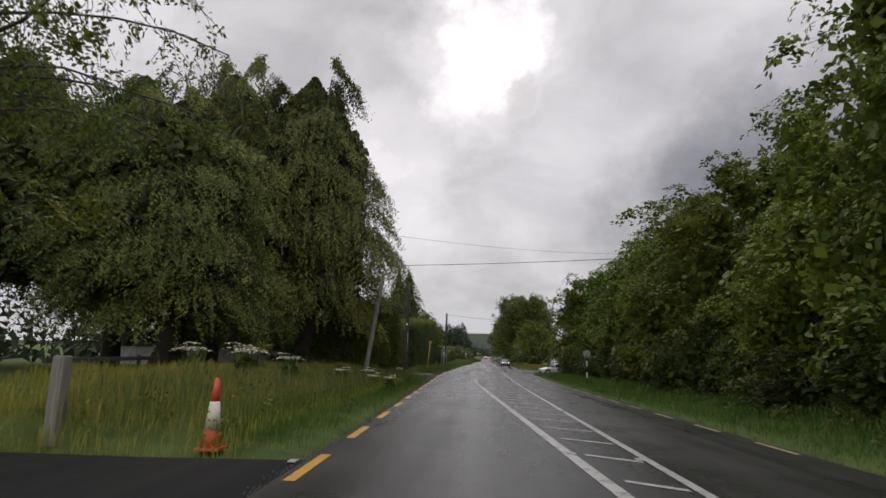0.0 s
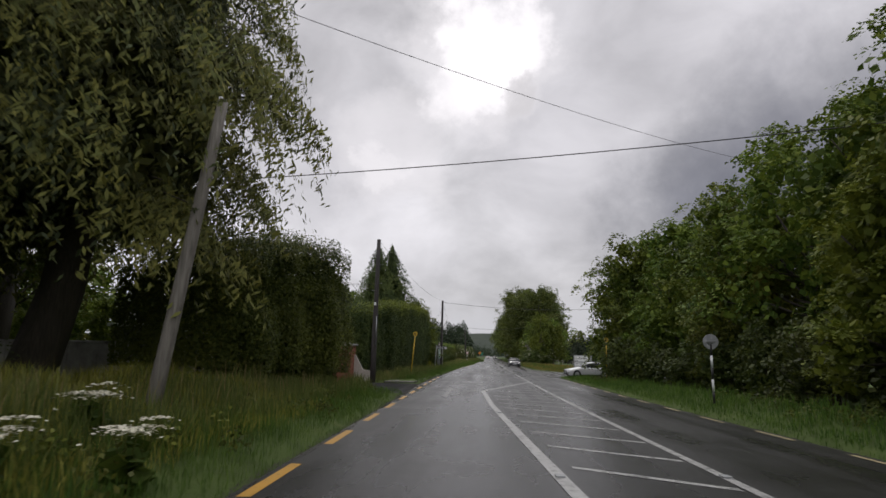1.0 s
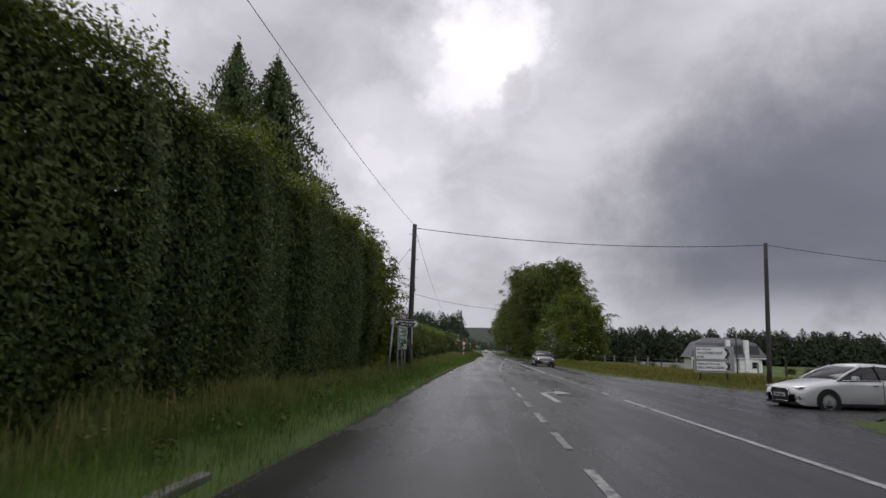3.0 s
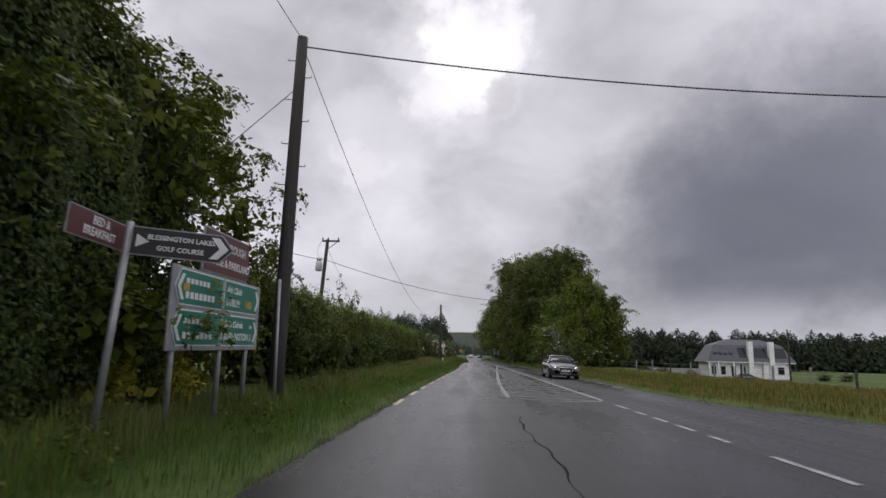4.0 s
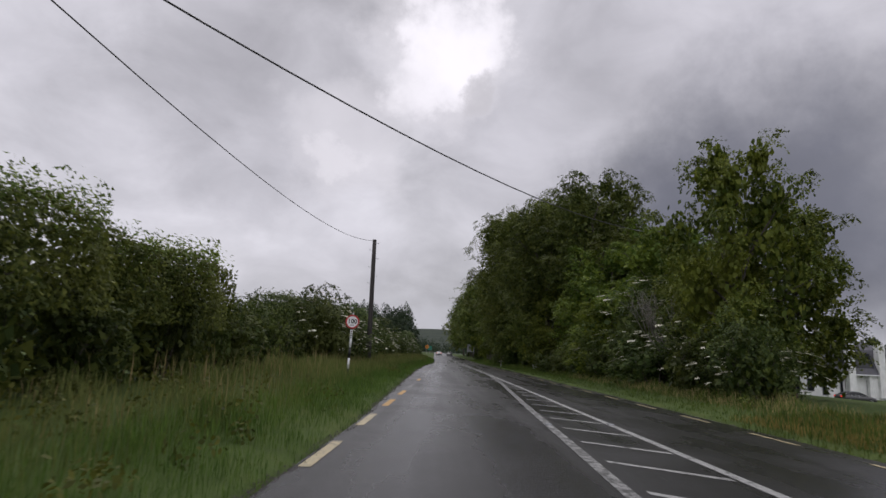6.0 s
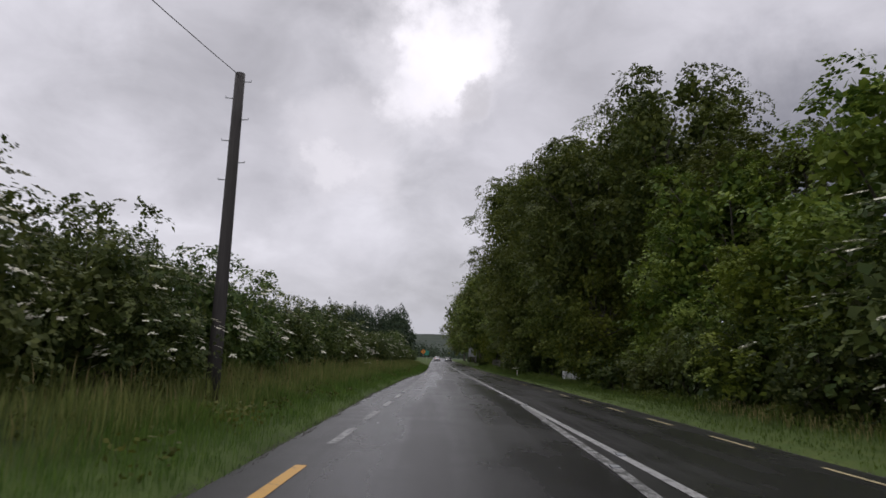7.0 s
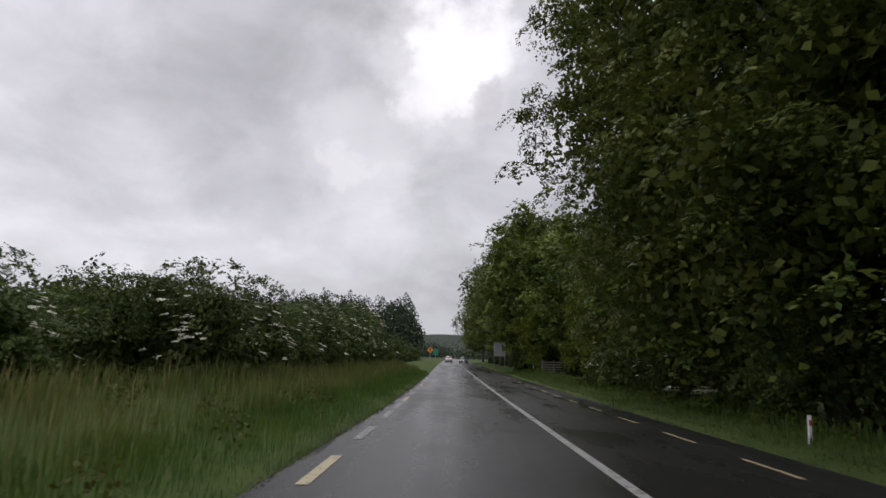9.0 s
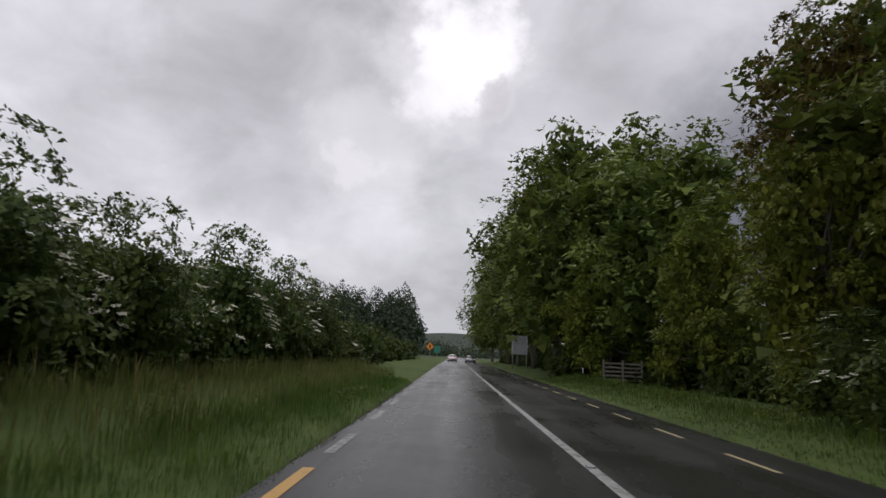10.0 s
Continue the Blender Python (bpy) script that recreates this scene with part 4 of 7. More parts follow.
bush_a = bush("bush", "leafy green bush under the roadside trees", 2.0, 2.2, 3.2, LEAF_BUSH_SHADE, 24, 78, 0.15, skirt=0.25, m=at_ground(9.2, 12))
bush_b = bush("bush", "tangled dark green bush with upright shoots", 1.8, 2.0, 3.0, LEAF_BUSH_SHADE, 24, 78, 0.145, wild=0.18, skirt=0.25, m=at_ground(9.0, 28))
bush_far = bush("bush", "green roadside bush farther along the verge", 2.0, 2.1, 3.1, LEAF_BUSH_SHADE, 20, 55, 0.27, twigs=6, three=True, m=at_ground(9.3, 252))
elder = bush("elder_bush", "elder bush in flower with flat cream flower heads", 2.2, 2.4, 4.0, LEAF_ELDER, 30, 175, 0.135, wild=0.10, flowers=80, skirt=0.36, m=at_ground(9.8, 151))
k = 0
for y in list(np.arange(4, 70, 3.4)) + list(np.arange(139, 250, 3.8)) + list(np.arange(258, 330, 7.0)):
    x = 9.3 + 0.5 * math.sin(y * 1.7) + (2.6 if 62 < y < 72 else 0)
    if 183 < y < 199:
        x += 5.0
    elif 170 < y <= 183:
        x += 2.4 + (1.0 if y > 179 else 0)
    if y > 221:
        x += 3.2
    stand((bush_a, bush_b)[k % 2] if y < 212 else bush_far, x, y, 57 * k, 0.95 + 0.15 * math.sin(k * 2.1), 0.95 + 0.25 * math.sin(k * 1.3), group="roadside bushes")
    k += 1

for x, y, turn, sz in ((9.5, 178.6, 20, 1.0), (11.4, 182.4, 200, 1.1)):
    stand(bush_a, x, y, turn, 0.8, sz, group="roadside bushes")
for x, y, turn, sz in ((11.0, 198.5, 40, 1.1), (14.0, 198.0, 130, 1.2), (16.8, 196.0, 260, 1.2), (13.2, 201.5, 10, 1.3)):
    stand(bush_a, x, y, turn, 1.0, sz, "dark bush behind the low white wall", "roadside bushes")

for x, y, turn, s_ in ((10.6, 146.0, 30, 1.25), (11.6, 143.4, 150, 1.2), (12.8, 148.5, 270, 1.35), (10.9, 153.0, 120, 1.70), (8.9, 206.5, 200, 0.62), (10.6, 222, 90, 0.8), (9.4, 140.5, 30, 0.8)):
    stand(elder, x, y, turn, s_, s_, "small elder bush in flower below the trees", "elder hedgerow")

for i, y in enumerate(np.arange(238, 345, 6.5)):
    stand(bush_far, 15.5 + 0.8 * math.sin(y), y, 71 * i, 1.6, 1.35 + 0.2 * math.sin(i * 1.7), "dark undergrowth beneath the roadside trees", "roadside bushes")

for i, (x, y) in enumerate(((13.4, 250), (15.6, 252.5), (12.9, 256), (14.8, 259), (17.5, 250), (16.6, 262), (13.0, 264))):
    stand(bush_far, x, y, 47 * i, 1.2, 1.25, "dark undergrowth beneath the roadside trees", "roadside bushes")

# the left side
cyp = cypress("cypress_tree", "tall dark cypress with drooping feathery boughs", 17.8, 5.7, 3.4, at_ground(-9.6, 30.2, 0, 0.98, 0.93), 165, 84, 0.175, leaders=5)
cyp_back = cypress("cypress_tree", "tall dark cypress standing behind others", 17.8, 5.4, 4.6, at_ground(-15.5, 36), 110, 16, 0.28, leaders=4)
for x, y, turn, sx, sz in ((-13.5, 26.0, 100, 1.0, 0.80), (-11.3, 20.0, 300, 0.8, 0.62)):
    stand(cyp, x, y, turn, sx, sz, group="cypress trees")
for x, y, turn, sx, sz in ((-18, 28, 30, 1.0, 0.86),  (-15.0, 32.0, 200, 1.0, 0.98), (-16.0, 18, 150, 0.9, 0.62), (-22, 36, 80, 1, 0.9), (-20, 22, 10, 1, 0.7)):
    stand(cyp_back, x, y, turn, sx, sz, group="cypress trees")
pair = cypress("cypress_tree", "dark pointed cypress behind the tall hedge", 12.1, 2.9, 0.6, at_ground(-11.65, 79.0), 130, 15, 0.20, LEAF_DARK)
stand(pair, -10.45, 80.2, 120, 1.12, 1.0, group="cypress trees")
ragged = cypress("cypress_tree", "dark ragged conifer with drooping boughs behind the garden wall", 7.6, 2.7, 0.5, at_ground(-22.5, 66.0), 110, 12, 0.22, LEAF_DARK, leaders=4)
for i in range(9):
    x, y = -12.4 - 1.95 * i, 66.5 + 2.2 * math.sin(i * 2.3)
    tall = 0.92 + 0.13 * math.sin(i * 1.7)
    stand(ragged, x, y, 40 * i, 0.95 + 0.15 * math.sin(i * 3.1), tall, "dark ragged conifer behind the garden wall", "garden conifers")
for x, y, turn, sx in ((-10.6, 37.6, 30, 0.42), (-12.9, 38.4, 140, 0.46), (-15.4, 37.8, 250, 0.40)):
    stand(yellow_tree, x, y, turn, sx, sx * 0.95, "bright green garden shrub behind the low wall", "garden shrubs")
lean_tree = broad_tree("birch_tree", "thin-leaved tree reaching over the verge", 11.5, 5.2, 3.0, LEAF_YELLOW, 40, 9000, 0.15, 1.0, 0.6, jag=0.5, fill=0.8, core=0.0, lobe=0.2, m=at_ground(-12.0, 9.4))


def overhang(parent, count, reach, height, leaf_mat):
    """Long limbs that arch out of a crown and let thin twigs with scattered leaves hang."""
    pieces, q = [], []
    for i in range(count):
        a = radians(-26 + 60 * i / max(1, count - 1))
        d = np.array([math.cos(a), math.sin(a), 0])
        z = height + 1.3 * math.sin(i * 2.7)
        pts = [d * reach * t * (0.85 + 0.1 * math.sin(i * 3)) + np.array([0, 0, z - 1.6 + 2.1 * t - 1.7 * t ** 3]) for t in np.linspace(0, 1, 7)]
        pieces.append(tube_data([Vector(p) for p in pts], [0.050 - 0.006 * k for k in range(7)], 6))
        for _ in range(40):
            t = RNG.uniform(0.25, 1)
            p = np.array([np.interp(t, np.linspace(0, 1, 7), [v[c] for v in pts]) for c in range(3)])
            e = p + np.array([RNG.normal() * 0.35 + 0.3, RNG.normal() * 0.45, -RNG.uniform(0.15, 1.15)])
            pieces.append(limb(p, e, 0.011, 0.004, -0.10, 4))
            u = RNG.uniform(0.25, 1, (16, 1))
            q.append(leaf_quads(p + (e - p) * u + RNG.normal(size=(16, 3)) * 0.07, RNG.normal(size=(16, 3)) + np.array([0, 0, 0.5]), 0.11, 0.5, 0.9))
    tagged(part("branchwork", joined("branchwork", pieces, BARK), BARK, parent, "long bare-looking overhanging limbs"), kind="stuff")
    part("leaf_spray", quads_mesh("leaf_spray", np.concatenate(q), leaf_mat), leaf_mat, parent)


overhang(lean_tree, 8, 7.4, 7.4, LEAF_BROAD)
LEFT_TREES = [(broad_a, -10.6, 79, 10, 0.72, 0.62), (broad_b, -8.9, 86.4, 120, 0.72, 0.72), (broad_b, -9.0, 90.0, 220, 0.62, 0.68), (broad_far, -16, 92, 300, 0.9, 0.9), (broad_far, -20, 42, 0, 0.9, 0.7), (broad_far, -27, 55, 40, 0.9, 0.7)]
for proto, x, y, turn, sx, sz in LEFT_TREES:
    stand(proto, x, y, turn, sx, sz, group="roadside trees")
hedge("conifer_hedge", "dark rounded clipped conifer hedge", [(-6.6, 33.3, 2.9), (-5.9, 35.5, 4.1), (-5.5, 38.5, 4.6), (-5.4, 40.3, 4.3), (-6.3, 41.2, 3.4)], 3.3, 4.7, LEAF_HEDGE, 190, 0.15, 0.3, tips=LEAF_CYPRESS, dome=1.3, under=0.16)
hedge("tall_hedge", "tall clipped hedge with paler new growth on top", [(-7.6, 55.0, 3.9), (-7.0, 59, 4.7), (-6.7, 68, 5.3), (-6.8, 78, 5.7), (-7.0, 88, 5.6)], 3.4, 5.0, LEAF_DARK, 135, 0.15, 0.25, tips=LEAF_YELLOW, inner=1.7)
hedge("garden_hedge", "low golden privet hedge behind the entrance wall", [(-53.3, -26.0, 2.0), (-53.3, -9.7, 2.0)], 1.0, 2.0, LEAF_GOLD, 130, 0.11, 0.3, across=True)
hedge("field_hedge", "shaggy roadside hedgerow in summer leaf", [(-7.2, 93, 2.9), (-7.0, 101, 2.6), (-6.9, 112, 2.7), (-6.7, 122, 2.7), (-6.4, 134, 2.6)], 2.4, 2.8, LEAF_HEDGE, 95, 0.15, 0.15, tips=LEAF_BROAD, under=0.42)
for i, (x, y, sx, sz) in enumerate(((-8.0, 94.5, 0.9, 1.45), (-8.3, 97.5, 0.85, 1.3), (-8.2, 101, 0.8, 1.12), (-7.9, 106.5, 0.62, 1.50), (-8.4, 110, 0.8, 0.95), (-8.3, 117, 0.75, 0.95), (-8.0, 125, 0.8, 0.9), (-8.0, 131, 0.7, 0.9), (-7.5, 136, 0.8, 0.85), (-9.5, 28, 0.6, 0.5), (-7.6, 140, 0.7, 0.9), (-7.6, 143.5, 0.7, 0.95))):
    stand(bush_b, x, y, 61 * i, sx, sz, group="hedgerow bushes")
for i, y in enumerate(np.arange(95, 136, 3.1)):
    stand(bush_b, -7.0 + 0.25 * math.sin(i * 2.3), y + 0.6 * math.sin(i * 5.1), 97 * i, 0.52 + 0.1 * math.sin(i * 1.9), 0.86 + 0.10 * math.sin(i * 2.7), group="hedgerow bushes")
for i, (x, y, sx, sz) in enumerate(((-6.9, 147.5, 0.85, 0.92), (-7.0, 151.5, 0.85, 0.9), (-6.6, 156, 0.8, 0.92), (-6.8, 160, 0.85, 0.92), (-6.6, 165.5, 0.75, 0.85), (-7.6, 169.5, 0.6, 0.6), (-7.0, 174, 0.85, 0.92), (-6.8, 178.5, 0.95, 1.05), (-6.7, 183.5, 0.8, 0.85), (-7.8, 188, 0.6, 0.6),
                                   (-7.2, 193.5, 0.55, 0.68), (-6.4, 200, 0.8, 0.95), (-6.3, 204, 0.8, 0.98), (-6.5, 209.5, 0.75, 0.85), (-6.4, 212.5, 0.85, 0.95), (-6.6, 216, 0.95, 1.02), (-6.5, 220, 0.85, 1.0), (-6.2, 225, 0.9, 1.12), (-6.3, 230, 0.9, 1.08), (-6.1, 236, 0.9, 1.05), (-6.2, 243, 0.9, 1.0), (-6.2, 250, 0.9, 1.0), (-6.2, 258, 0.9, 1.0), (-6.2, 267, 0.9, 0.9), (-6.2, 277, 0.9, 0.9), (-6.2, 288, 0.9, 0.9), (-6.2, 300, 0.9, 0.9))):
    stand(elder if y < 240 else bush_far, x, y, 73 * i, sx, sz * (1.14 if y < 153 else 1.09 if y < 186 else 1.00 if y < 213 else 1.14) if y < 240 else sz * 1.25, group="elder hedgerow")

stand(elder, -5.7, 151.4, 35, 0.52, 0.62, "small elder bush round the foot of the pole", "elder hedgerow")
for pts in ([(-7.3, 144.5, 3.0), (-7.4, 148, 3.7), (-7.3, 152, 3.5), (-7.3, 155, 4.1), (-7.1, 159, 3.6), (-7.0, 163, 3.5), (-7.3, 167, 2.5)],
            [(-7.4, 171, 2.4), (-7.1, 174, 3.2), (-7.0, 178, 3.7), (-6.9, 182, 3.1), (-7.3, 186, 2.2)],
            [(-7.0, 197.5, 2.6), (-6.7, 201, 3.5), (-6.7, 205, 3.3), (-6.9, 208, 2.7), (-6.7, 213, 3.4), (-6.8, 217, 3.9), (-6.7, 222, 3.5), (-6.5, 227, 4.0), (-6.5, 233, 3.6), (-6.4, 242, 3.6)]):
    hedge("elder_hedge", "dense uneven elder hedgerow in full leaf", [(x - 0.5, y, h * 0.86) for x, y, h in pts], 1.8, 2.9, LEAF_ELDER, 60, 0.19, 0.25, under=0.45)

for i, y in enumerate(np.arange(147, 300, 4.4)):
    if not (167.5 < y < 171.5 or 186 < y < 190.5):
        stand(bush_b if y < 225 else bush_far, -9.0 + 0.5 * math.sin(y), y, 83 * i, 1.1, (0.80 if 185 < y < 199 else 1.05) + 0.12 * math.sin(y * 1.9), "green bush in the second row of the hedgerow", "hedgerow bushes")

for x, y, turn, sx, sz in ((-9.2, 88.6, 20, 0.7, 0.8), (-9.4, 91.0, 140, 0.8, 0.95), (-10.6, 87.0, 260, 0.8, 0.9), (-8.9, 84.8, 60, 0.55, 0.7)):
    stand(bush_b, x, y, turn, sx, sz, "dark bush behind the roadside signs", "hedgerow bushes")

dead = thing("dead_shrub", "bare grey branches of a dead shrub among the elders", "shrub", at_ground(9.3, 147.0))
stems = []
for i in range(15):
    a = radians(115 + 9 * i) + RNG.normal() * 0.15
    foot = np.array([RNG.normal() * 0.25 + 0.6, RNG.normal() * 0.3, 1.0])
    knee = foot + np.array([math.cos(a) * 0.9 - 0.25, math.sin(a) * 0.8, RNG.uniform(1.2, 1.9)])
    tip = knee + np.array([math.cos(a) * 0.8, math.sin(a) * 0.7, RNG.uniform(1.3, 2.3)])
    stems += [limb(foot, knee, 0.035, 0.020, 0, 4), limb(knee, tip, 0.020, 0.006, 0, 4)]
    for _ in range(4):
        p = knee + (tip - knee) * RNG.uniform(0.1, 0.8)
        stems.append(limb(p, p + np.array([RNG.normal() * 0.35, RNG.normal() * 0.35, RNG.uniform(0.4, 0.9)]), 0.010, 0.004, 0, 3))
tagged(part("branchwork", joined("branchwork", stems, GREY_WOOD), GREY_WOOD, dead), kind="stuff")
golden = bush("golden_shrub", "yellow-leaved garden shrub behind the roadside signs", 0.8, 0.8, 1.5, LEAF_GOLD, 14, 46, 0.12, twigs=5, wild=0.12, m=at_ground(-7.6, 86.6))
for x, y, turn, s_ in ((-8.3, 87.3, 80, 0.85), (-7.3, 88.6, 200, 0.7), (-7.8, 90.2, 30, 0.6)):
    stand(golden, x, y, turn, s_, s_, group="golden shrubs")

# ---------- distance ----------
def spruce_quads(x, y, z, h, r, n):
    t = RNG.uniform(0, 1, n)
    w = RNG.uniform(0, 2 * math.pi, n)
    rr = r * np.minimum(1, 1.7 * (1 - t)) ** 0.7 * RNG.uniform(0.5, 1.1, n)
    c = np.stack([x + np.cos(w) * rr, y + np.sin(w) * rr, z + h * (0.08 + 0.92 * t)], 1)
    nrm = np.stack([np.cos(w), np.sin(w), np.full(n, 0.5)], 1)
    return leaf_quads(c, nrm + RNG.normal(size=(n, 3)) * 0.3, np.minimum(h * 0.15, 1.8) * (1.25 - t), 0.75, 0.5)


def wood(name, label, spots, n=90):
    q = [spruce_quads(x, y, float(ground_z(x, y)) - 0.3, h, r, n) for x, y, h, r in spots]
    return tagged(new(name, quads_mesh(name, np.concatenate(q), LEAF_SPRUCE, True)), label, "woodland", kind="stuff")


spots = [(RNG.uniform(40, 240), RNG.uniform(290, 325), RNG.uniform(11.5, 15.0), 4.6) for _ in range(300)]
wood("far_wood", "dark distant pine plantation behind the field", spots, 300)
spots = [(RNG.uniform(-80, -14), RNG.uniform(385, 450), RNG.uniform(18, 23.5), 6.0) for _ in range(170)] + [(-52, 430, 28, 5)] + [(RNG.uniform(-170, -60), RNG.uniform(330, 420), RNG.uniform(14, 20), 4.5) for _ in range(110)]
wood("far_wood", "dark distant conifers beyond the bend of the road", spots, 330)
spots = [(RNG.uniform(-150, -26), RNG.uniform(190, 330), RNG.uniform(6, 9.5), 3.6) for _ in range(260)] + [(RNG.uniform(-60, -24), RNG.uniform(-10, 60), RNG.uniform(5, 8), 3.2) for _ in range(70)]
wood("far_wood", "dark belt of trees behind the left hedgerow", spots, 90)
spots = [(RNG.uniform(-60, 60), RNG.uniform(560, 800), RNG.uniform(8, 13), 6) for _ in range(120)]
wood("far_wood", "low wooded horizon at the end of the road", spots, 60)

# ---------- verges ----------
def no_drive(x, y): return ~(((y > 52.6) & (y < 55.3) & (x < -4.5) & (x > -6.25)) | ((y > 42.9) & (y < 52.5) & (x < left_tar(y) - 0.0)) | ((y < 8.2) & (y > 0.8)))
def lt(d): return lambda y: left_tar(y) - d
def rt(d): return lambda y: right_tar(y) + d


grass("verge_grass", "long green grass on the verge", 400, lt(-0.03), lt(1.7), -6, 235, lambda f, y: 0.13 + 0.30 * f, GRASS_LUSH, 0.012, keep=no_drive)
grass("verge_grass", "rank seeding grass below the hedges", 210, lt(1.2), lambda y: np.minimum(-6.6, left_tar(y) - 2.6), -6, 240, lambda f, y: np.where((y > 70) & (y < 136), 0.28, 0.45) + 0.22 * np.sin(y * 0.8) ** 2, GRASS_LONG, 0.012, keep=no_drive)
grass("verge_grass", "tall brown grass stems gone to seed", 12, lt(1.6), lambda y: np.minimum(-6.4, left_tar(y) - 2.6), -6, 240, lambda f, y: 0.72 + 0.1 * f - np.where((y > 70) & (y < 128), 0.35, 0), GRASS_DRY, 0.010, 0.35, keep=no_drive)
grass("verge_grass", "dry seeding grass on the bank below the cypresses", 260, lt(0.9), lambda y: np.full_like(np.asarray(y, float), -9.0), 7.75, 33, lambda f, y: 0.34 + 0.3 * np.minimum(f, 0.6), GRASS_PALE, 0.014, 0.5)
grass("verge_grass", "rank grass round the foot of the brick pillar", 90, lambda y: -6.42 + 0 * y, lambda y: -8.3 + 0 * y, 52.2, 56, lambda f, y: 0.45 + 0.15 * f, GRASS_LONG, 0.026)
grass("verge_grass", "green grass on the far verge", 130, rt(0.05), rt(2.6), 4, 70, lambda f, y: 0.14 + 0.28 * f, GRASS_LUSH, 0.03)
grass("verge_grass", "rough grass below the roadside trees", 110, rt(0.05), rt(3.2), 128, 250, lambda f, y: 0.10 + 0.40 * f ** 2, GRASS_LUSH, 0.03)
grass("verge_grass", "brown withered grass under the elder bushes", 90, rt(1.6), rt(4.0), 134, 158, lambda f, y: 0.35 + 0.2 * f, GRASS_DRY, 0.012, 0.5)
grass("verge_grass", "dry tawny grass beside the open field", 190, lambda y: np.interp(y, [84, 86, 92, 98, 134], [11.5, 9.7, 8.0, 6.1, 5.7]), lambda y: np.interp(y, [84, 134], [22, 10.5]), 84, 134, lambda f, y: 0.22 + 0.20 * f, GRASS_TAN, 0.014, 0.5)
grass("verge_grass", "green shoots in the dry roadside grass", 60, lambda y: np.interp(y, [84, 86, 92, 98, 134], [11.2, 9.5, 7.6, 5.75, 5.4]), lambda y: np.interp(y, [84, 134], [25, 11]), 84, 134, lambda f, y: 0.20 + 0.16 * np.minimum(1, 4 * f), GRASS_LUSH, 0.03)


def gravel_edge(label, edge_of, way, ya, yb, per_metre):
    """Grit, mud clods and small stones washed along the edge of the tarmac."""
    k = int((yb - ya) * per_metre)
    y = RNG.uniform(ya, yb, k)
    keep_ = RNG.uniform(size=k) < 0.35 + 0.65 * np.sin(y * 1.3 + np.sin(y * 0.37) * 3) ** 2
    y = y[keep_]
    x = edge_of(y) + way * (np.abs(RNG.normal(size=len(y))) * 0.10 - 0.07 - 0.04 * np.sin(y * 2.1))
    r = RNG.uniform(0.004, 0.014, len(y)) * RNG.uniform(0.6, 1.3, len(y))
    c = np.stack([x, y, road_z(x, y) + r * 0.3], 1)
    ring = RNG.uniform(0.6, 1.2, (len(y), 4, 1)) * np.array([[1, 0, 0], [0, 1, 0], [-1, 0, 0], [0, -1, 0]])[None]
    top = c + np.array([0, 0, 1.0]) * (r * RNG.uniform(0.5, 1.0, len(y)))[:, None]
    low = c[:, None] + ring * r[:, None, None] - np.array([0, 0, 0.5]) * r[:, None, None]
    tri = np.stack([np.stack([low[:, i], low[:, (i + 1) % 4], top], 1) for i in range(4)], 1).reshape(-1, 3, 3)
    return tagged(new("gravel_edge", quads_mesh("gravel_edge", tri, GRIT)), label, "gravel", kind="stuff")


def weeds(name, label, count, x0, x1, ya, yb, mat):
    """Low broad-leaved weeds in clumps among the grass."""
    y = RNG.uniform(ya, yb, count)
    x = x0(y) + (x1(y) - x0(y)) * RNG.uniform(0, 1, count)
    ok = no_drive(x, y)
    x, y = x[ok], y[ok]
    x, y = x[(y < 40) | (y > 56)], y[(y < 40) | (y > 56)]
    r = RNG.uniform(0.16, 0.42, len(x))
    c = np.stack([x, y, ground_z(x, y) + r * 0.55], 1)
    q = clump_leaves(c, r, 60, 0.07, 0.3, 0.9)
    return tagged(new(name, quads_mesh(name, q, mat)), label, "weeds", kind="stuff")


gravel_edge("wet grit and mud along the road's edge", left_tar, -1, -4, 235, 170)
gravel_edge("wet grit along the far edge of the road", right_tar, 1, 4, 235, 60)
grass("verge_grass", "mossy grass creeping over the edge of the lane mouth", 420, lambda y: -2.3 + 0 * y, lambda y: -9.0 + 0 * y, 7.25, 8.3, lambda f, y: 0.05 + 0.10 * np.clip(y - 7.4, 0, 1), GRASS_PALE, 0.016, 0.6, keep=lambda x, y: y > 7.62 + 0.16 * np.sin(x * 2.7) + 0.10 * np.sin(x * 7.1))
weeds("verge_weeds", "dark broad-leaved weeds among the verge grass", 420, lt(0.5), lambda y: np.minimum(-6.8, left_tar(y) - 2.8), 7.6, 235, LEAF_HEDGE)
weeds("verge_weeds", "pale yellow-green weeds on the grass bank", 90, lt(1.0), lambda y: -9.0 + 0 * y, 8, 36, LEAF_YELLOW)
weeds("verge_weeds", "green weeds at the foot of the roadside bushes", 160, rt(1.4), rt(3.2), 6, 66, LEAF_HEDGE)
weeds("verge_weeds", "green weeds below the roadside trees", 160, rt(1.8), rt(3.4), 136, 240, LEAF_HEDGE)

# ---------- materials of the built things ----------
def build_brick(nd):
    p = own(nd)
    r = nd.n("ShaderNodeObjectInfo").outputs["Random"]
    n = nd.noise(p, 40, 4)
    col = nd.ramp(r, [(0.0, (0.20, 0.060, 0.035)), (0.5, (0.30, 0.095, 0.052)), (1.0, (0.36, 0.15, 0.085))])
    col = nd.mix(nd.math("MULTIPLY", n, 0.5), col, (0.16, 0.06, 0.04, 1))
    return nd.n("ShaderNodeBsdfPrincipled", {"Base Color": col, "Roughness": 0.85, "Normal": bump(nd, n, 0.5, 0.01)}).outputs[0]


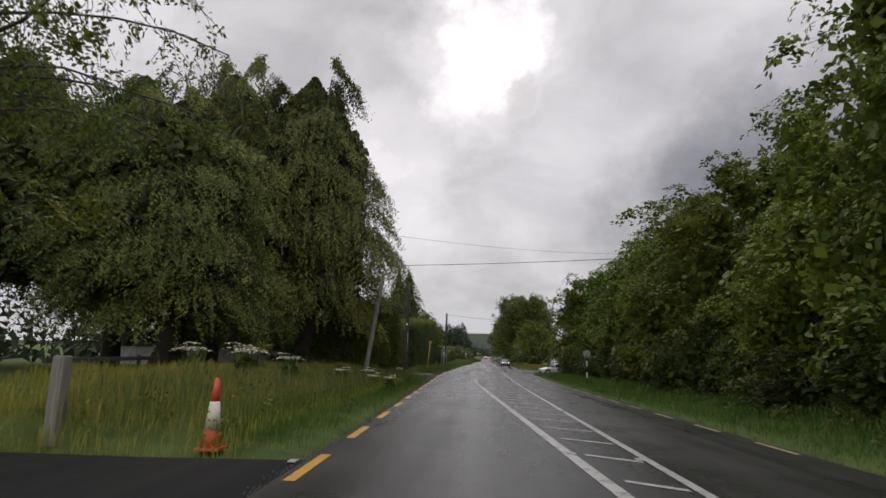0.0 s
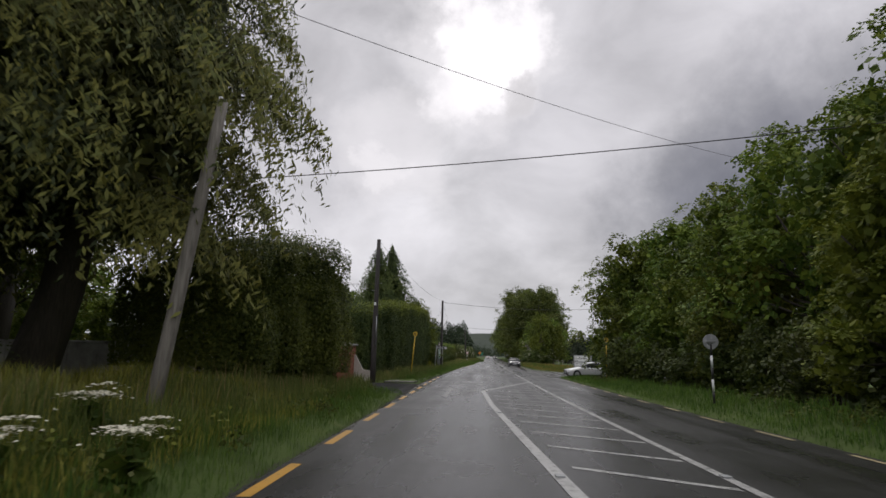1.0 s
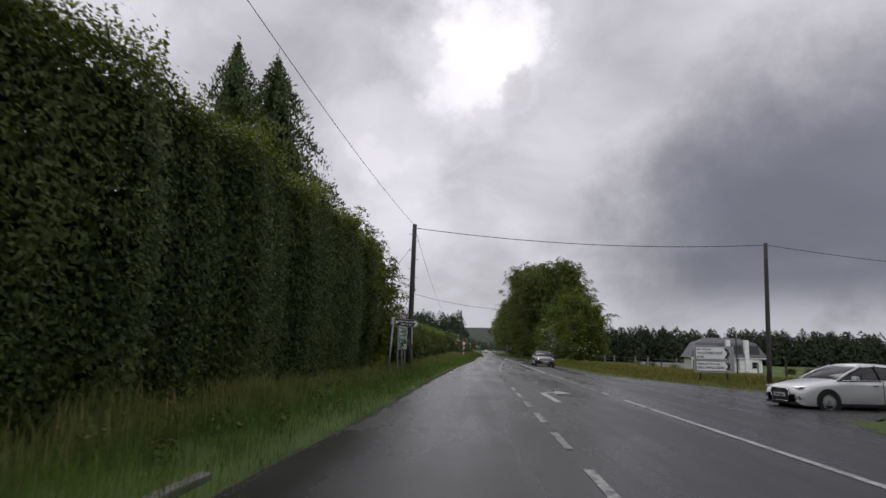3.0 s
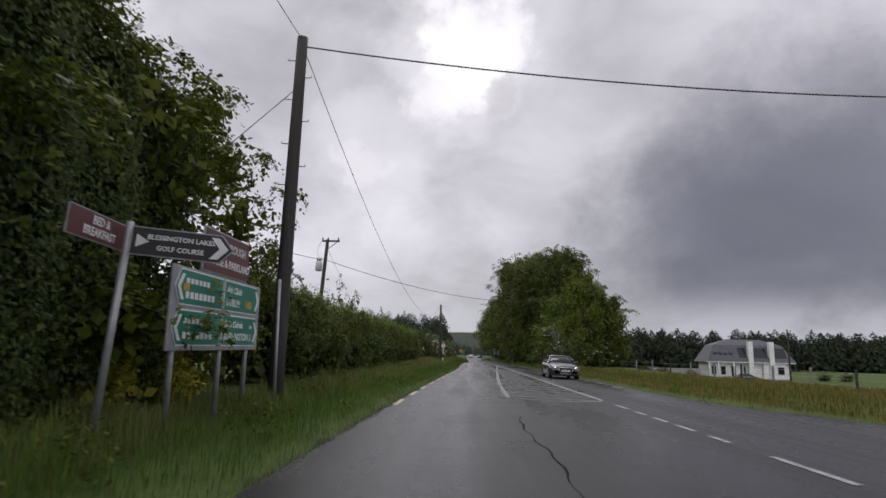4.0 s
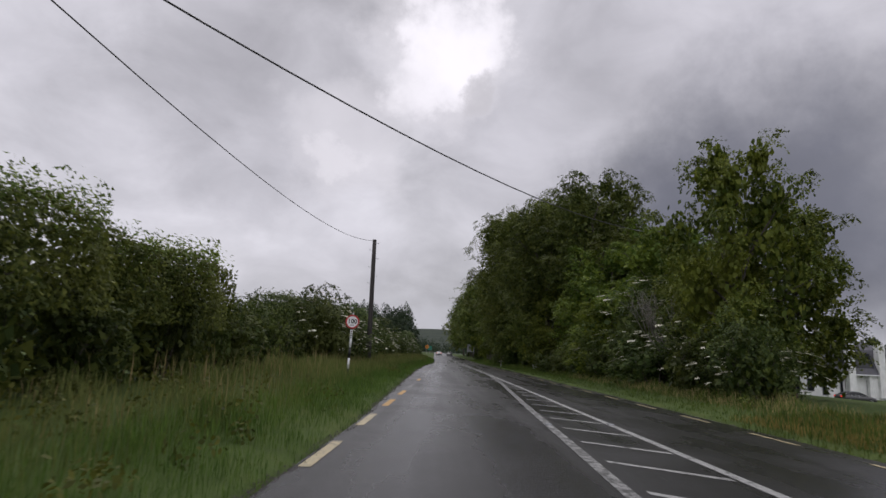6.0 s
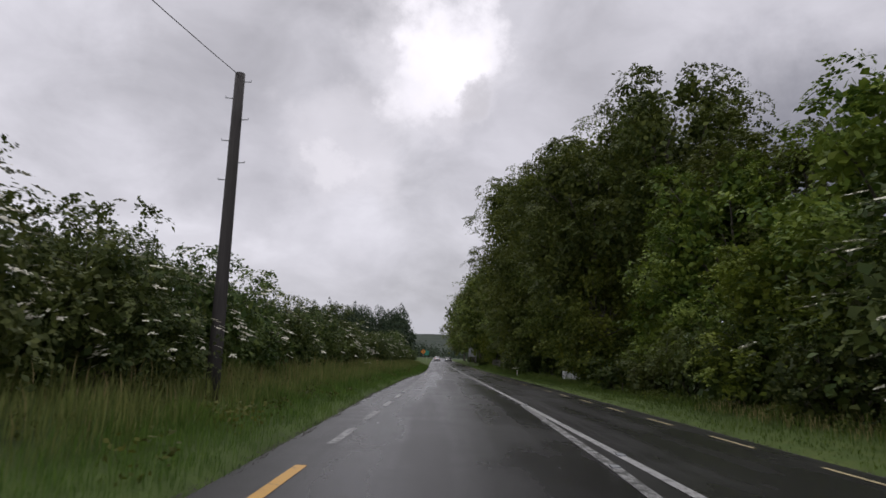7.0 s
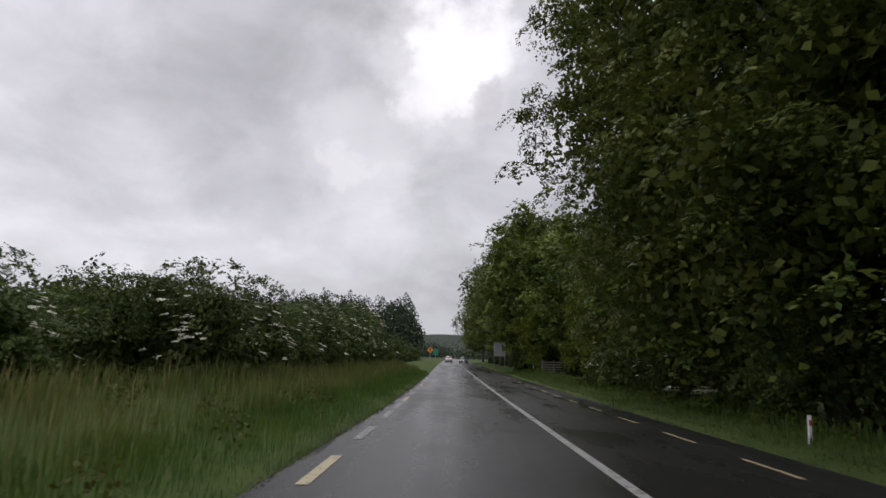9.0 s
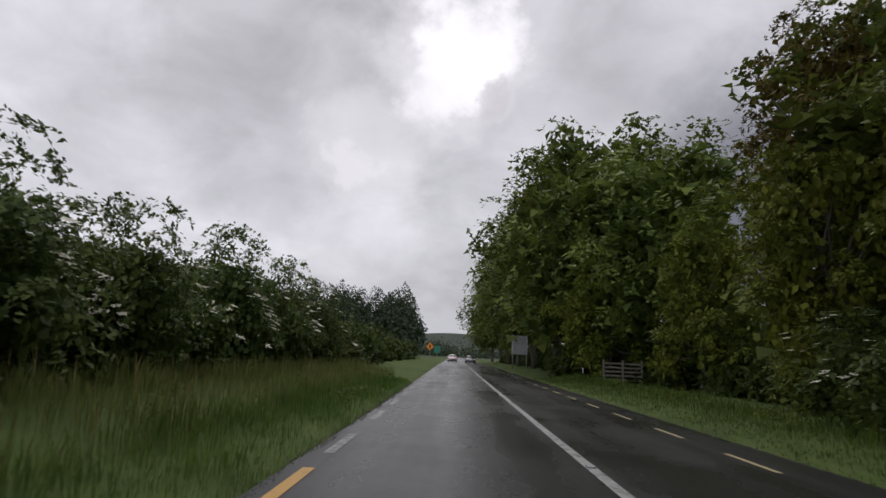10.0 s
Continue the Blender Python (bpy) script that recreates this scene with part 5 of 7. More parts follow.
def build_roughcast(nd):
    p = own(nd)
    peb = nd.n("ShaderNodeTexVoronoi", {"Vector": p, "Scale": 55.0}).outputs["Distance"]
    big_ = nd.noise(p, 1.1, 5)
    col = nd.ramp(big_, [(0.3, (0.54, 0.49, 0.44)), (0.7, (0.68, 0.63, 0.575))])
    col = nd.mix(nd.math("MULTIPLY", peb, 0.6), col, (0.34, 0.30, 0.26, 1))
    return nd.n("ShaderNodeBsdfPrincipled", {"Base Color": col, "Roughness": 0.9, "Normal": bump(nd, peb, 0.9, 0.02)}).outputs[0]


def build_glass(nd):
    return nd.n("ShaderNodeBsdfPrincipled", {"Base Color": (0.012, 0.014, 0.016, 1), "Roughness": 0.08, "Specular IOR Level": 0.32}).outputs[0]


def lamp_mat(name, rgb, power):
    def build(nd):
        return nd.n("ShaderNodeBsdfPrincipled", {"Base Color": (*rgb, 1), "Roughness": 0.2, "Emission Color": (*rgb, 1), "Emission Strength": power}).outputs[0]
    return material(name, build)


BRICK = material("red_brick", build_brick)
MORTAR = plain("mortar", (0.34, 0.30, 0.26), 0.9, relief=0.4, scale=12)
ROUGHCAST = material("roughcast_render", build_roughcast)
COPING = plain("concrete_coping", (0.36, 0.35, 0.33), 0.85, vary=0.35, scale=4, relief=0.4, grime=0.5)
CONCRETE = plain("concrete_kerb", (0.13, 0.125, 0.115), 0.8, vary=0.4, scale=3, relief=0.5)
WHITE_PAINT = plain("white_paint", (0.74, 0.75, 0.74), 0.6, vary=0.14, scale=1.2, grime=0.25)
SIGN_WHITE = plain("white_sign_sheet", (0.72, 0.73, 0.74), 0.45, vary=0.12, scale=2, grime=0.2)
SLEEVE = plain("dirty_cream_sleeve", (0.62, 0.58, 0.48), 0.5, vary=0.25, scale=5, grime=0.35)
SIGN_BLACK = plain("black_sign_sheet", (0.018, 0.018, 0.02), 0.45)
SIGN_GREEN = plain("green_sign_sheet", (0.015, 0.18, 0.125), 0.45, vary=0.2, scale=2, grime=0.15)
SIGN_BROWN = plain("brown_sign_sheet", (0.11, 0.035, 0.032), 0.45, vary=0.2, scale=2)
SIGN_RED = plain("red_sign_sheet", (0.42, 0.03, 0.03), 0.45)
SIGN_GREY = plain("grey_sign_backing", (0.33, 0.34, 0.35), 0.5, 0.3, grime=0.3)
SIGN_YELLOW = plain("yellow_sign_sheet", (0.62, 0.36, 0.02), 0.45)
SIGN_ORANGE = plain("orange_sign_sheet", (0.75, 0.25, 0.02), 0.5)
YELLOW_POST = plain("yellow_painted_steel", (0.55, 0.37, 0.03), 0.5, grime=0.2)
CONE_ORANGE = plain("orange_red_plastic", (0.60, 0.085, 0.03), 0.5, vary=0.25, grime=0.2)
BLACK_RUBBER = plain("black_rubber", (0.018, 0.018, 0.018), 0.8)
SLATE = plain("dark_roof_slate", (0.075, 0.075, 0.088), 0.42, vary=0.3, scale=1.5, relief=0.4)
GLASS = material("dark_glass", build_glass)
CAR_GREY = plain("dark_grey_car_paint", (0.036, 0.036, 0.041), 0.3, 0.4, vary=0.08, coat=1.0, relief=0.0)
CAR_SILVER = plain("silver_white_car_paint", (0.62, 0.63, 0.64), 0.3, 0.15, vary=0.06, coat=1.0, relief=0.0)
CAR_BLACK = plain("black_car_paint", (0.02, 0.02, 0.022), 0.3, 0.2, vary=0.06, coat=1.0, relief=0.0)
TRIM_BLACK = plain("black_trim", (0.012, 0.012, 0.012), 0.5)
CHROME = plain("bright_trim", (0.62, 0.63, 0.64), 0.25, 1.0, vary=0.05, relief=0.0)
ALLOY = plain("alloy_wheel", (0.42, 0.43, 0.44), 0.35, 0.9, vary=0.1, relief=0.0)
HEADLAMP = lamp_mat("lit_headlamp", (1.0, 0.98, 0.94), 4.0)
CLEAR_LAMP = plain("clear_lamp", (0.55, 0.56, 0.58), 0.15, 0.3, vary=0.1)
TAIL_LAMP = lamp_mat("lit_tail_lamp", (0.75, 0.04, 0.02), 1.5)
TRANSFORMER = plain("pale_grey_transformer", (0.45, 0.46, 0.46), 0.55, vary=0.15, grime=0.3)
CERAMIC = plain("brown_insulator", (0.10, 0.05, 0.035), 0.3)


def lettering(text, height, mat, x, z, parent, depth=-0.012, align="LEFT", shear=0.0, name="lettering"):
    """Raised letters on a board's face, read from its front."""
    cu = bpy.data.curves.new(name, "FONT")
    cu.body, cu.size, cu.align_x, cu.extrude, cu.resolution_u, cu.shear, cu.offset = text, height * 1.38, align, 0.001, 2, shear, height * 0.035
    tmp = bpy.data.objects.new(name, cu)
    scene.collection.objects.link(tmp)
    dg = bpy.context.evaluated_depsgraph_get()
    me = bpy.data.meshes.new_from_object(tmp.evaluated_get(dg))
    bpy.data.objects.remove(tmp)
    me.materials.clear()
    me.materials.append(mat)
    ob = part(name, me, mat, parent)
    ob.matrix_basis = pose(x, depth, z, 90, 0, 0)
    return ob


def poly_plate(pts, y0, y1):
    """A flat plate in the xz plane with thickness from y0 to y1."""
    bm = bmesh.new()
    f = bm.faces.new([bm.verts.new((x, y0, z)) for x, z in pts])
    r = bmesh.ops.extrude_face_region(bm, geom=[f])
    for v in r["geom"]:
        if isinstance(v, bmesh.types.BMVert):
            v.co.y = y1
    bmesh.ops.recalc_face_normals(bm, faces=list(bm.faces))
    return bm


def round_plate(radius, y0, y1, inner=0.0, seg=36, cx=0.0, cz=0.0):
    bm = bmesh.new()
    ring = []
    for k in range(seg):
        w = 2 * math.pi * k / seg
        row = [(radius, y0), (radius, y1)] + ([(inner, y1), (inner, y0)] if inner else [])
        ring.append([bm.verts.new((cx + r * math.cos(w), y, cz + r * math.sin(w))) for r, y in row])
    n = len(ring[0])
    for k in range(seg):
        a, b = ring[k], ring[(k + 1) % seg]
        for i in range(n if inner else 1):
            bm.faces.new((a[i], a[(i + 1) % n], b[(i + 1) % n], b[i]))
    if not inner:
        bm.faces.new([r[0] for r in ring])
        bm.faces.new([r[1] for r in ring])
    bmesh.ops.recalc_face_normals(bm, faces=list(bm.faces))
    return bm


def bar_text(parent, mat, x, z, w, h, n, depth=-0.012):
    """Writing too small to read: plain bars."""
    for i in range(n):
        part("bar", boxed(x + w * (i + 0.5) / n, depth, z, w / n * 0.72, 0.004, h), mat, parent)


# ---------- poles and cables ----------
def pole(label, base, top, r0, r1, mat, pegs=(), arm=False, cap=True):
    ob = thing("utility_pole", label, "pole", pose(*base), group="utility poles")
    d = Vector(top) - Vector(base)
    pts = [d * (t / 6) for t in range(7)]
    pts[0] = d * (-0.4 / d.length)
    part("shaft", tube("shaft", pts, [r0 + (r1 - r0) * i / 6 for i in range(7)], mat, 14), mat, ob)
    for i, z in enumerate(pegs):
        c = d * (z / d.length)
        s = 1 if i % 2 else -1
        part("step_peg", tube("step_peg", [c, c + Vector((s * 0.27, -0.03, 0.0)), c + Vector((s * 0.27, -0.03, 0.04))], [0.012] * 3, STEEL, 6), STEEL, ob)
    return ob, d


pole("leaning weathered grey wooden pole standing in the verge", (-5.55, 27.8, 0.05), (-4.85, 27.8, 5.1), 0.12, 0.085, GREY_WOOD)
pole_c, d_c = pole("tall dark wooden utility pole with step pegs by the drive", (-6.85, 52.5, -0.40), (-6.84, 52.8, 7.80), 0.16, 0.11, POLE_WOOD, (4.0, 4.4, 5.2, 5.6, 6.3, 6.7))
part("label_plate", boxed(0.02, -0.16, 4.4, 0.12, 0.02, 0.16, 0.004), SIGN_WHITE, pole_c, "small white plate")
part("conduit", tube("conduit", [Vector((0.12, -0.09, 2.1)), Vector((0.11, -0.08, 3.7))], [0.022, 0.022], STEEL, 8), STEEL, pole_c, "pale cable guard")
pole_d, d_d = pole("dark wooden utility pole with step pegs beside the signs", (-5.78, 89.8, -0.2), (-5.72, 89.8, 7.75), 0.16, 0.115, POLE_WOOD, (4.6, 5.0, 5.5, 6.0, 6.5, 7.0, 7.4))
pole_r, d_r = pole("dark wooden utility pole at the edge of the field", (13.28, 91.2, -0.55), (13.55, 91.2, 7.25), 0.13, 0.10, POLE_WOOD)
pole_e, d_e = pole("dark wooden utility pole rising from the elder hedge", (-5.0, 152.8, 0.2), (-5.11, 152.8, 7.40), 0.15, 0.11, POLE_WOOD, (4.7, 5.1, 5.6, 6.1, 6.6, 7.0))
pole("thin dark utility pole beside the field", (36.0, 150, -2.0), (36.0, 150, 5.0), 0.12, 0.09, POLE_WOOD)

pole_t, d_t = pole("wooden pole carrying a grey transformer and crossarm", (-12.75, 120.3, 0.2), (-12.2, 120.3, 9.2), 0.16, 0.12, POLE_WOOD)
tt = d_t
part("crossarm", boxed(tt.x + 0.25, -0.05, tt.z - 0.12, 1.3, 0.12, 0.12, 0.01, Matrix.Rotation(radians(0), 4, "Y")), POLE_WOOD, pole_t, "heavy wooden crossarm")
part("brace", tube("brace", [(tt.x + 0.75, -0.05, tt.z - 0.15), (tt.x + 0.03, -0.08, tt.z - 0.75)], [0.03, 0.03], POLE_WOOD, 6), POLE_WOOD, pole_t)
for dx in (-0.35, 0.05, 0.8):
    part("insulator", tube("insulator", [(tt.x + dx, -0.05, tt.z - 0.06), (tt.x + dx, -0.05, tt.z + 0.06), (tt.x + dx, -0.05, tt.z + 0.14)], [0.045, 0.06, 0.02], CERAMIC, 10), CERAMIC, pole_t)
can = part("transformer_tank", tube("transformer_tank", [(tt.x - 0.52, -0.1, tt.z - 2.35), (tt.x - 0.52, -0.1, tt.z - 2.32), (tt.x - 0.52, -0.1, tt.z - 1.72), (tt.x - 0.52, -0.1, tt.z - 1.64)], [0.20, 0.24, 0.24, 0.16], TRANSFORMER, 20), TRANSFORMER, pole_t, "pale grey steel transformer tank")
for dx in (-0.12, 0.0, 0.12):
    part("bushing", tube("bushing", [(tt.x - 0.52 + dx, -0.1, tt.z - 1.66), (tt.x - 0.52 + dx, -0.1, tt.z - 1.5), (tt.x - 0.52 + dx * 1.3, -0.1, tt.z - 1.36)], [0.04, 0.055, 0.015], CERAMIC, 8), CERAMIC, can)
part("bracket", boxed(tt.x - 0.2, -0.05, tt.z - 1.95, 0.5, 0.08, 0.10, 0.01), STEEL, pole_t)
part("switch_box", boxed(tt.x + 0.18, -0.1, tt.z - 2.95, 0.18, 0.14, 0.10, 0.02), TRIM_BLACK, pole_t)
part("drop_cable", tube("drop_cable", [(tt.x - 0.52, -0.1, tt.z - 1.4), (tt.x - 0.72, -0.1, tt.z - 0.9), (tt.x - 0.45, -0.1, tt.z - 0.1)], [0.01] * 3, CABLE, 6), CABLE, pole_t)


def cable(label, a, b, sag, r=0.012, n=20):
    a, b = Vector(a), Vector(b)
    pts = [a.lerp(b, i / n) - Vector((0, 0, 4 * sag * (i / n) * (1 - i / n))) for i in range(n + 1)]
    me = tube("cable", pts, [r] * (n + 1), CABLE, 6)
    return tagged(new("overhead_cable", me), label, "cable", "overhead cables")


cable("black twisted service cable crossing over the road", (-14.0, 39.2, 7.1), (16.0, 33.0, 7.6), 0.34, 0.016)
cable("thin overhead wire slanting across the road", (-8.8, 23.7, 6.82), (12.0, 44.0, 9.2), 0.5, 0.007)
cable("thin overhead wire between two poles", (-6.84, 52.8, 7.75), (-5.72, 89.8, 7.7), 0.6, 0.008)
cable("black overhead cable spanning the road at the junction", (-5.72, 89.8, 7.55), (13.55, 91.2, 7.15), 0.45, 0.018)
cable("black overhead cable running on over the field", (13.55, 91.2, 7.15), (40.0, 96.0, 6.4), 0.5, 0.016)
cable("thin overhead wire running on along the road", (-5.72, 89.8, 7.6), (-5.11, 152.8, 7.35), 3.15, 0.009, 36)
cable("thick black cable from the transformer pole over the road", (-12.3, 120.3, 7.7), (9.45, 150.0, 8.06), 1.3, 0.020)
cable("thick black cable running back to the transformer pole", (-13.3, 74.0, 7.8), (-12.3, 120.3, 7.7), 1.6, 0.018)
cable("thin black wire over the garden wall", (-6.84, 52.8, 5.2), (-30.0, 56.0, 6.0), 0.3, 0.009)
cable("steel stay wire bracing the transformer pole", (-12.2, 120.3, 8.6), (-7.6, 117.0, 0.4), 0.0, 0.009)
cable("steel stay wire bracing the pole by the signs", (-5.74, 89.8, 6.6), (-9.8, 86.5, 0.2), 0.0, 0.009)


# ---------- entrance wall and pillar ----------
def brick_block(parent, cx, cy, z0, w, d, courses, bw=0.215, bh=0.065, joint=0.011):
    """Four faces of stretcher-bond bricks round a mortar core; every brick an object."""
    meshes = {}

    def brick_mesh(length, deep):
        key = (round(length, 3), round(deep, 3))
        if key not in meshes:
            bm = boxed(0, 0, 0, length, deep, bh)
            bmesh.ops.bevel(bm, geom=list(bm.edges), offset=0.006, segments=1, affect="EDGES")
            me = bpy.data.meshes.new("brick")
            bm.to_mesh(me)
            bm.free()
            me.materials.append(BRICK)
            meshes[key] = me
        return meshes[key]
    hgt = courses * (bh + joint)
    core = part("mortar_core", boxed(cx, cy, z0 + hgt / 2, w - 0.03, d - 0.03, hgt), MORTAR, parent)
    for c in range(courses):
        z = z0 + c * (bh + joint) + bh / 2
        for face in range(3):
            span = w if face == 0 else d
            start = -span / 2 + (0 if c % 2 == face % 2 else -(bw + joint) / 2)
            p = start
            while p < span / 2 - 0.03:
                a, b = max(p, -span / 2), min(p + bw, span / 2)
                if b - a > 0.05:
                    ob = new("brick", brick_mesh(b - a, 0.06))
                    ob.parent = core
                    mid, jog = (a + b) / 2, 0.003 * math.sin(c * 7.1 + p * 31)
                    if face == 0:
                        ob.matrix_basis = pose(cx + mid, cy - d / 2 + 0.02 + jog, z)
                    elif face == 1:
                        ob.matrix_basis = pose(cx + w / 2 - 0.02 + jog, cy + mid, z, 0, 0, 90)
                    else:
                        ob.matrix_basis = pose(cx - w / 2 + 0.02 + jog, cy + mid, z, 0, 0, 90)
                p += bw + joint


gate_pillar = thing("gate_pillar", "red brick gate pillar with a grey concrete cap", "pillar", pose(-8.62, 52.65, -0.42))
brick_block(gate_pillar, 0, 0, 0.0, 1.22, 1.10, 27)
bm = boxed(0, 0, 2.10, 1.44, 1.32, 0.09, 0.012)
top = [bm.verts.new((x, y_, 2.148)) for x, y_ in ((-0.70, -0.64), (0.70, -0.64), (0.70, 0.64), (-0.70, 0.64))]
apex = bm.verts.new((0, 0, 2.24))
for i in range(4):
    bm.faces.new((top[i], top[(i + 1) % 4], apex))
part("cap", bm, COPING, gate_pillar, "grey concrete cap with a shallow peak")
wall_e = thing("entrance_wall", "low pebble-dashed garden wall with concrete coping", "wall", pose(-9.24, 52.55, -0.46))
part("panel", boxed(-8.0, 0.1, 0.78, 16.0, 0.24, 1.60), ROUGHCAST, wall_e)
for i in range(16):
    part("coping", boxed(-0.5 - i * 1.0, 0.1, 1.625, 0.985, 0.36, 0.10, 0.015), COPING, wall_e)
for xx in (-4.05,):
    part("wall_lamp", boxed(xx + 0.05, -0.06, 1.45, 0.14, 0.10, 0.18, 0.02), SIGN_WHITE, wall_e, "small white lamp")
wing = thing("wing_wall", "sloping pebble-dashed wing wall beside the pillar", "wall", pose(-8.0, 52.9, -0.42))
part("panel", poly_plate([(0, 0), (0.90, 0), (0.90, 0.68), (0.50, 0.74), (0.07, 1.52), (0, 1.55)], -0.1, 0.1), ROUGHCAST, wing)

footpath = thing("pavement_path", "short worn concrete footpath with kerb stones", "pavement", kind="structure")
footpath.matrix_basis = pose(0, 0, -0.40)
part("slab", poly_plate([(-6.3, 52.9), (-4.62, 52.9), (-4.65, 55.2), (-6.0, 55.2)], 0.03, 0.10), CONCRETE, footpath).matrix_basis = Matrix(((1, 0, 0, 0), (0, 0, 1, 0), (0, 1, 0, 0), (0, 0, 0, 1)))
for i in range(12):
    part("kerb_stone", boxed(-4.50 - 0.008 * i, 53.35 + i * 0.905, 0.05, 0.14, 0.89, 0.17, 0.02), CONCRETE, footpath)

garden = thing("garden_wall", "low grey garden wall under the cypress trees", "wall", pose(-9.0, 34.6, 0.30))
part("panel", boxed(-7.0, 0, 0.48, 13.2, 0.2, 0.98), COPING, garden)
part("coping", boxed(-7.0, 0, 1.01, 13.3, 0.3, 0.07, 0.01), COPING, garden)
ball_post = thing("ball_pillar", "pale gate pillar with a stone ball on top", "pillar", pose(-9.95, 34.2, 0.16))
part("shaft", boxed(0, 0, 0.78, 0.42, 0.42, 1.56, 0.01), COPING, ball_post)
part("cap", boxed(0, 0, 1.60, 0.95, 0.56, 0.08, 0.015), SIGN_WHITE, ball_post, "flat white cap")
bm = bmesh.new()
bmesh.ops.create_uvsphere(bm, u_segments=18, v_segments=12, radius=0.155, matrix=Matrix.Translation((0, 0, 1.79)))
part("ball", bm, SIGN_WHITE, ball_post, "pale stone ball", True)
copy_thing(ball_post, pose(-8.2, 34.2, 0.0))

post = thing("gate_post", "weathered grey wooden gate post in the grass", "post", pose(-6.05, 8.3, -0.1))
part("shaft", boxed(0, 0, 0.60, 0.18, 0.18, 1.25, 0.02), GREY_WOOD, post)
rail = thing("field_gate", "old timber rail above the long grass", "gate", pose(-6.0, 11.5, 0.2))
part("rail", boxed(-2.4, 6.5, 0.78, 0.08, 13.0, 0.10, 0.01, Matrix.Rotation(radians(14), 4, "Z")), POLE_WOOD, rail)
for i in range(3):
    part("stake", boxed(-2.4, 0.6 + 5.0 * i, 0.40, 0.09, 0.09, 0.95, 0.01, Matrix.Rotation(radians(14), 4, "Z")), POLE_WOOD, rail)

# ---------- traffic cone ----------
cone = thing("traffic_cone", "dirty orange traffic cone with a white band", "cone", pose(-3.76, 8.35, -0.10))
part("base", boxed(0, 0, 0.025, 0.34, 0.34, 0.04, 0.015), CONE_ORANGE, cone)


def cone_ring(z0, z1):
    def r(z): return 0.140 - 0.112 * z / 0.98
    return tube("cone", [(0, 0, z0), (0, 0, z1)], [r(z0), r(z1)], CONE_ORANGE, 24)


part("lower_body", cone_ring(0.05, 0.27), CONE_ORANGE, cone)
part("sleeve", tube("sleeve", [(0, 0, 0.27), (0, 0, 0.66)], [0.110, 0.066], SLEEVE, 24), SLEEVE, cone, "white reflective sleeve")
part("upper_body", cone_ring(0.66, 0.98), CONE_ORANGE, cone)


# ---------- signs ----------
def banded_post(parent, height, r=0.038, bands=6, start=0):
    for i in range(bands):
        z0, z1 = height * i / bands, height * (i + 1) / bands
        mat = SIGN_BLACK if (i + start) % 2 == 0 else SIGN_WHITE
        part("band", tube("band", [(0, 0, z0), (0, 0, z1)], [r, r], mat, 12), mat, parent)


limit = thing("speed_limit_sign", "round red-rimmed speed limit sign on a banded post", "sign", pose(-4.26, 139.5, 0.15, 0, 1.5, 0))
banded_post(limit, 1.75, 0.036, 5)
part("sleeve", tube("sleeve", [(0, 0, 1.70), (0, 0, 2.20)], [0.030, 0.030], STEEL, 10), STEEL, limit)
part("plate", round_plate(0.235, -0.035, -0.025, cz=1.90), SIGN_WHITE, limit)
part("rim", round_plate(0.235, -0.043, -0.024, 0.185, cz=1.90), SIGN_RED, limit, "red rim")
lettering("100", 0.155, SIGN_BLACK, 0, 1.845, limit, -0.037, "CENTER", name="numerals")
lettering("km/h", 0.045, SIGN_BLACK, 0, 1.765, limit, -0.037, "CENTER")
strip = part("strip", boxed(0, -0.042, 1.48, 0.075, 0.012, 0.30, 0.004), SIGN_WHITE, limit, "narrow white plate")
for i in range(4):
    part("bar", boxed(0, -0.050, 1.38 + i * 0.065, 0.045, 0.004, 0.035), SIGN_BLACK, strip)

back = thing("road_sign", "grey back of a round sign on a banded post", "sign", pose(6.4, 38.2, -0.15))
banded_post(back, 1.80, 0.036, 5)
part("plate", round_plate(0.235, -0.01, 0.01, cz=1.86), SIGN_GREY, back)
part("clamp", boxed(0, -0.03, 1.86, 0.30, 0.04, 0.05, 0.004), STEEL, back)


def yellow_stop(label, x, y, z, h, tilt):
    ob = thing("bus_stop_pole", label, "bus stop", pose(x, y, z, 0, tilt, 0), group="yellow stop poles")
    part("pole", tube("pole", [(0, 0, -0.2), (0, 0, h)], [0.036, 0.036], YELLOW_POST, 12), YELLOW_POST, ob)
    part("disc", round_plate(0.155, -0.045, -0.02, cz=h - 0.10), YELLOW_POST, ob, "round yellow disc")
    part("emblem", round_plate(0.085, -0.052, -0.04, 0.045, 24, 0, h - 0.10), SIGN_BLACK, ob)
    part("clip", boxed(0, -0.02, h - 0.32, 0.09, 0.06, 0.05, 0.005), STEEL, ob)
    return ob


yellow_stop("yellow bus stop pole before the tall hedge", -5.72, 60.6, -0.26, 3.02, 5.0)
yellow_stop("yellow bus stop pole in the far verge", 7.90, 62.3, -0.45, 3.05, 1.2)

junction_sign = thing("direction_sign", "white direction sign with two black-edged arrow panels", "sign", pose(10.1, 93.0, 0.15))
part("backing", boxed(1.08, 0.02, 0.73, 2.20, 0.03, 1.50, 0.01), SIGN_GREY, junction_sign)


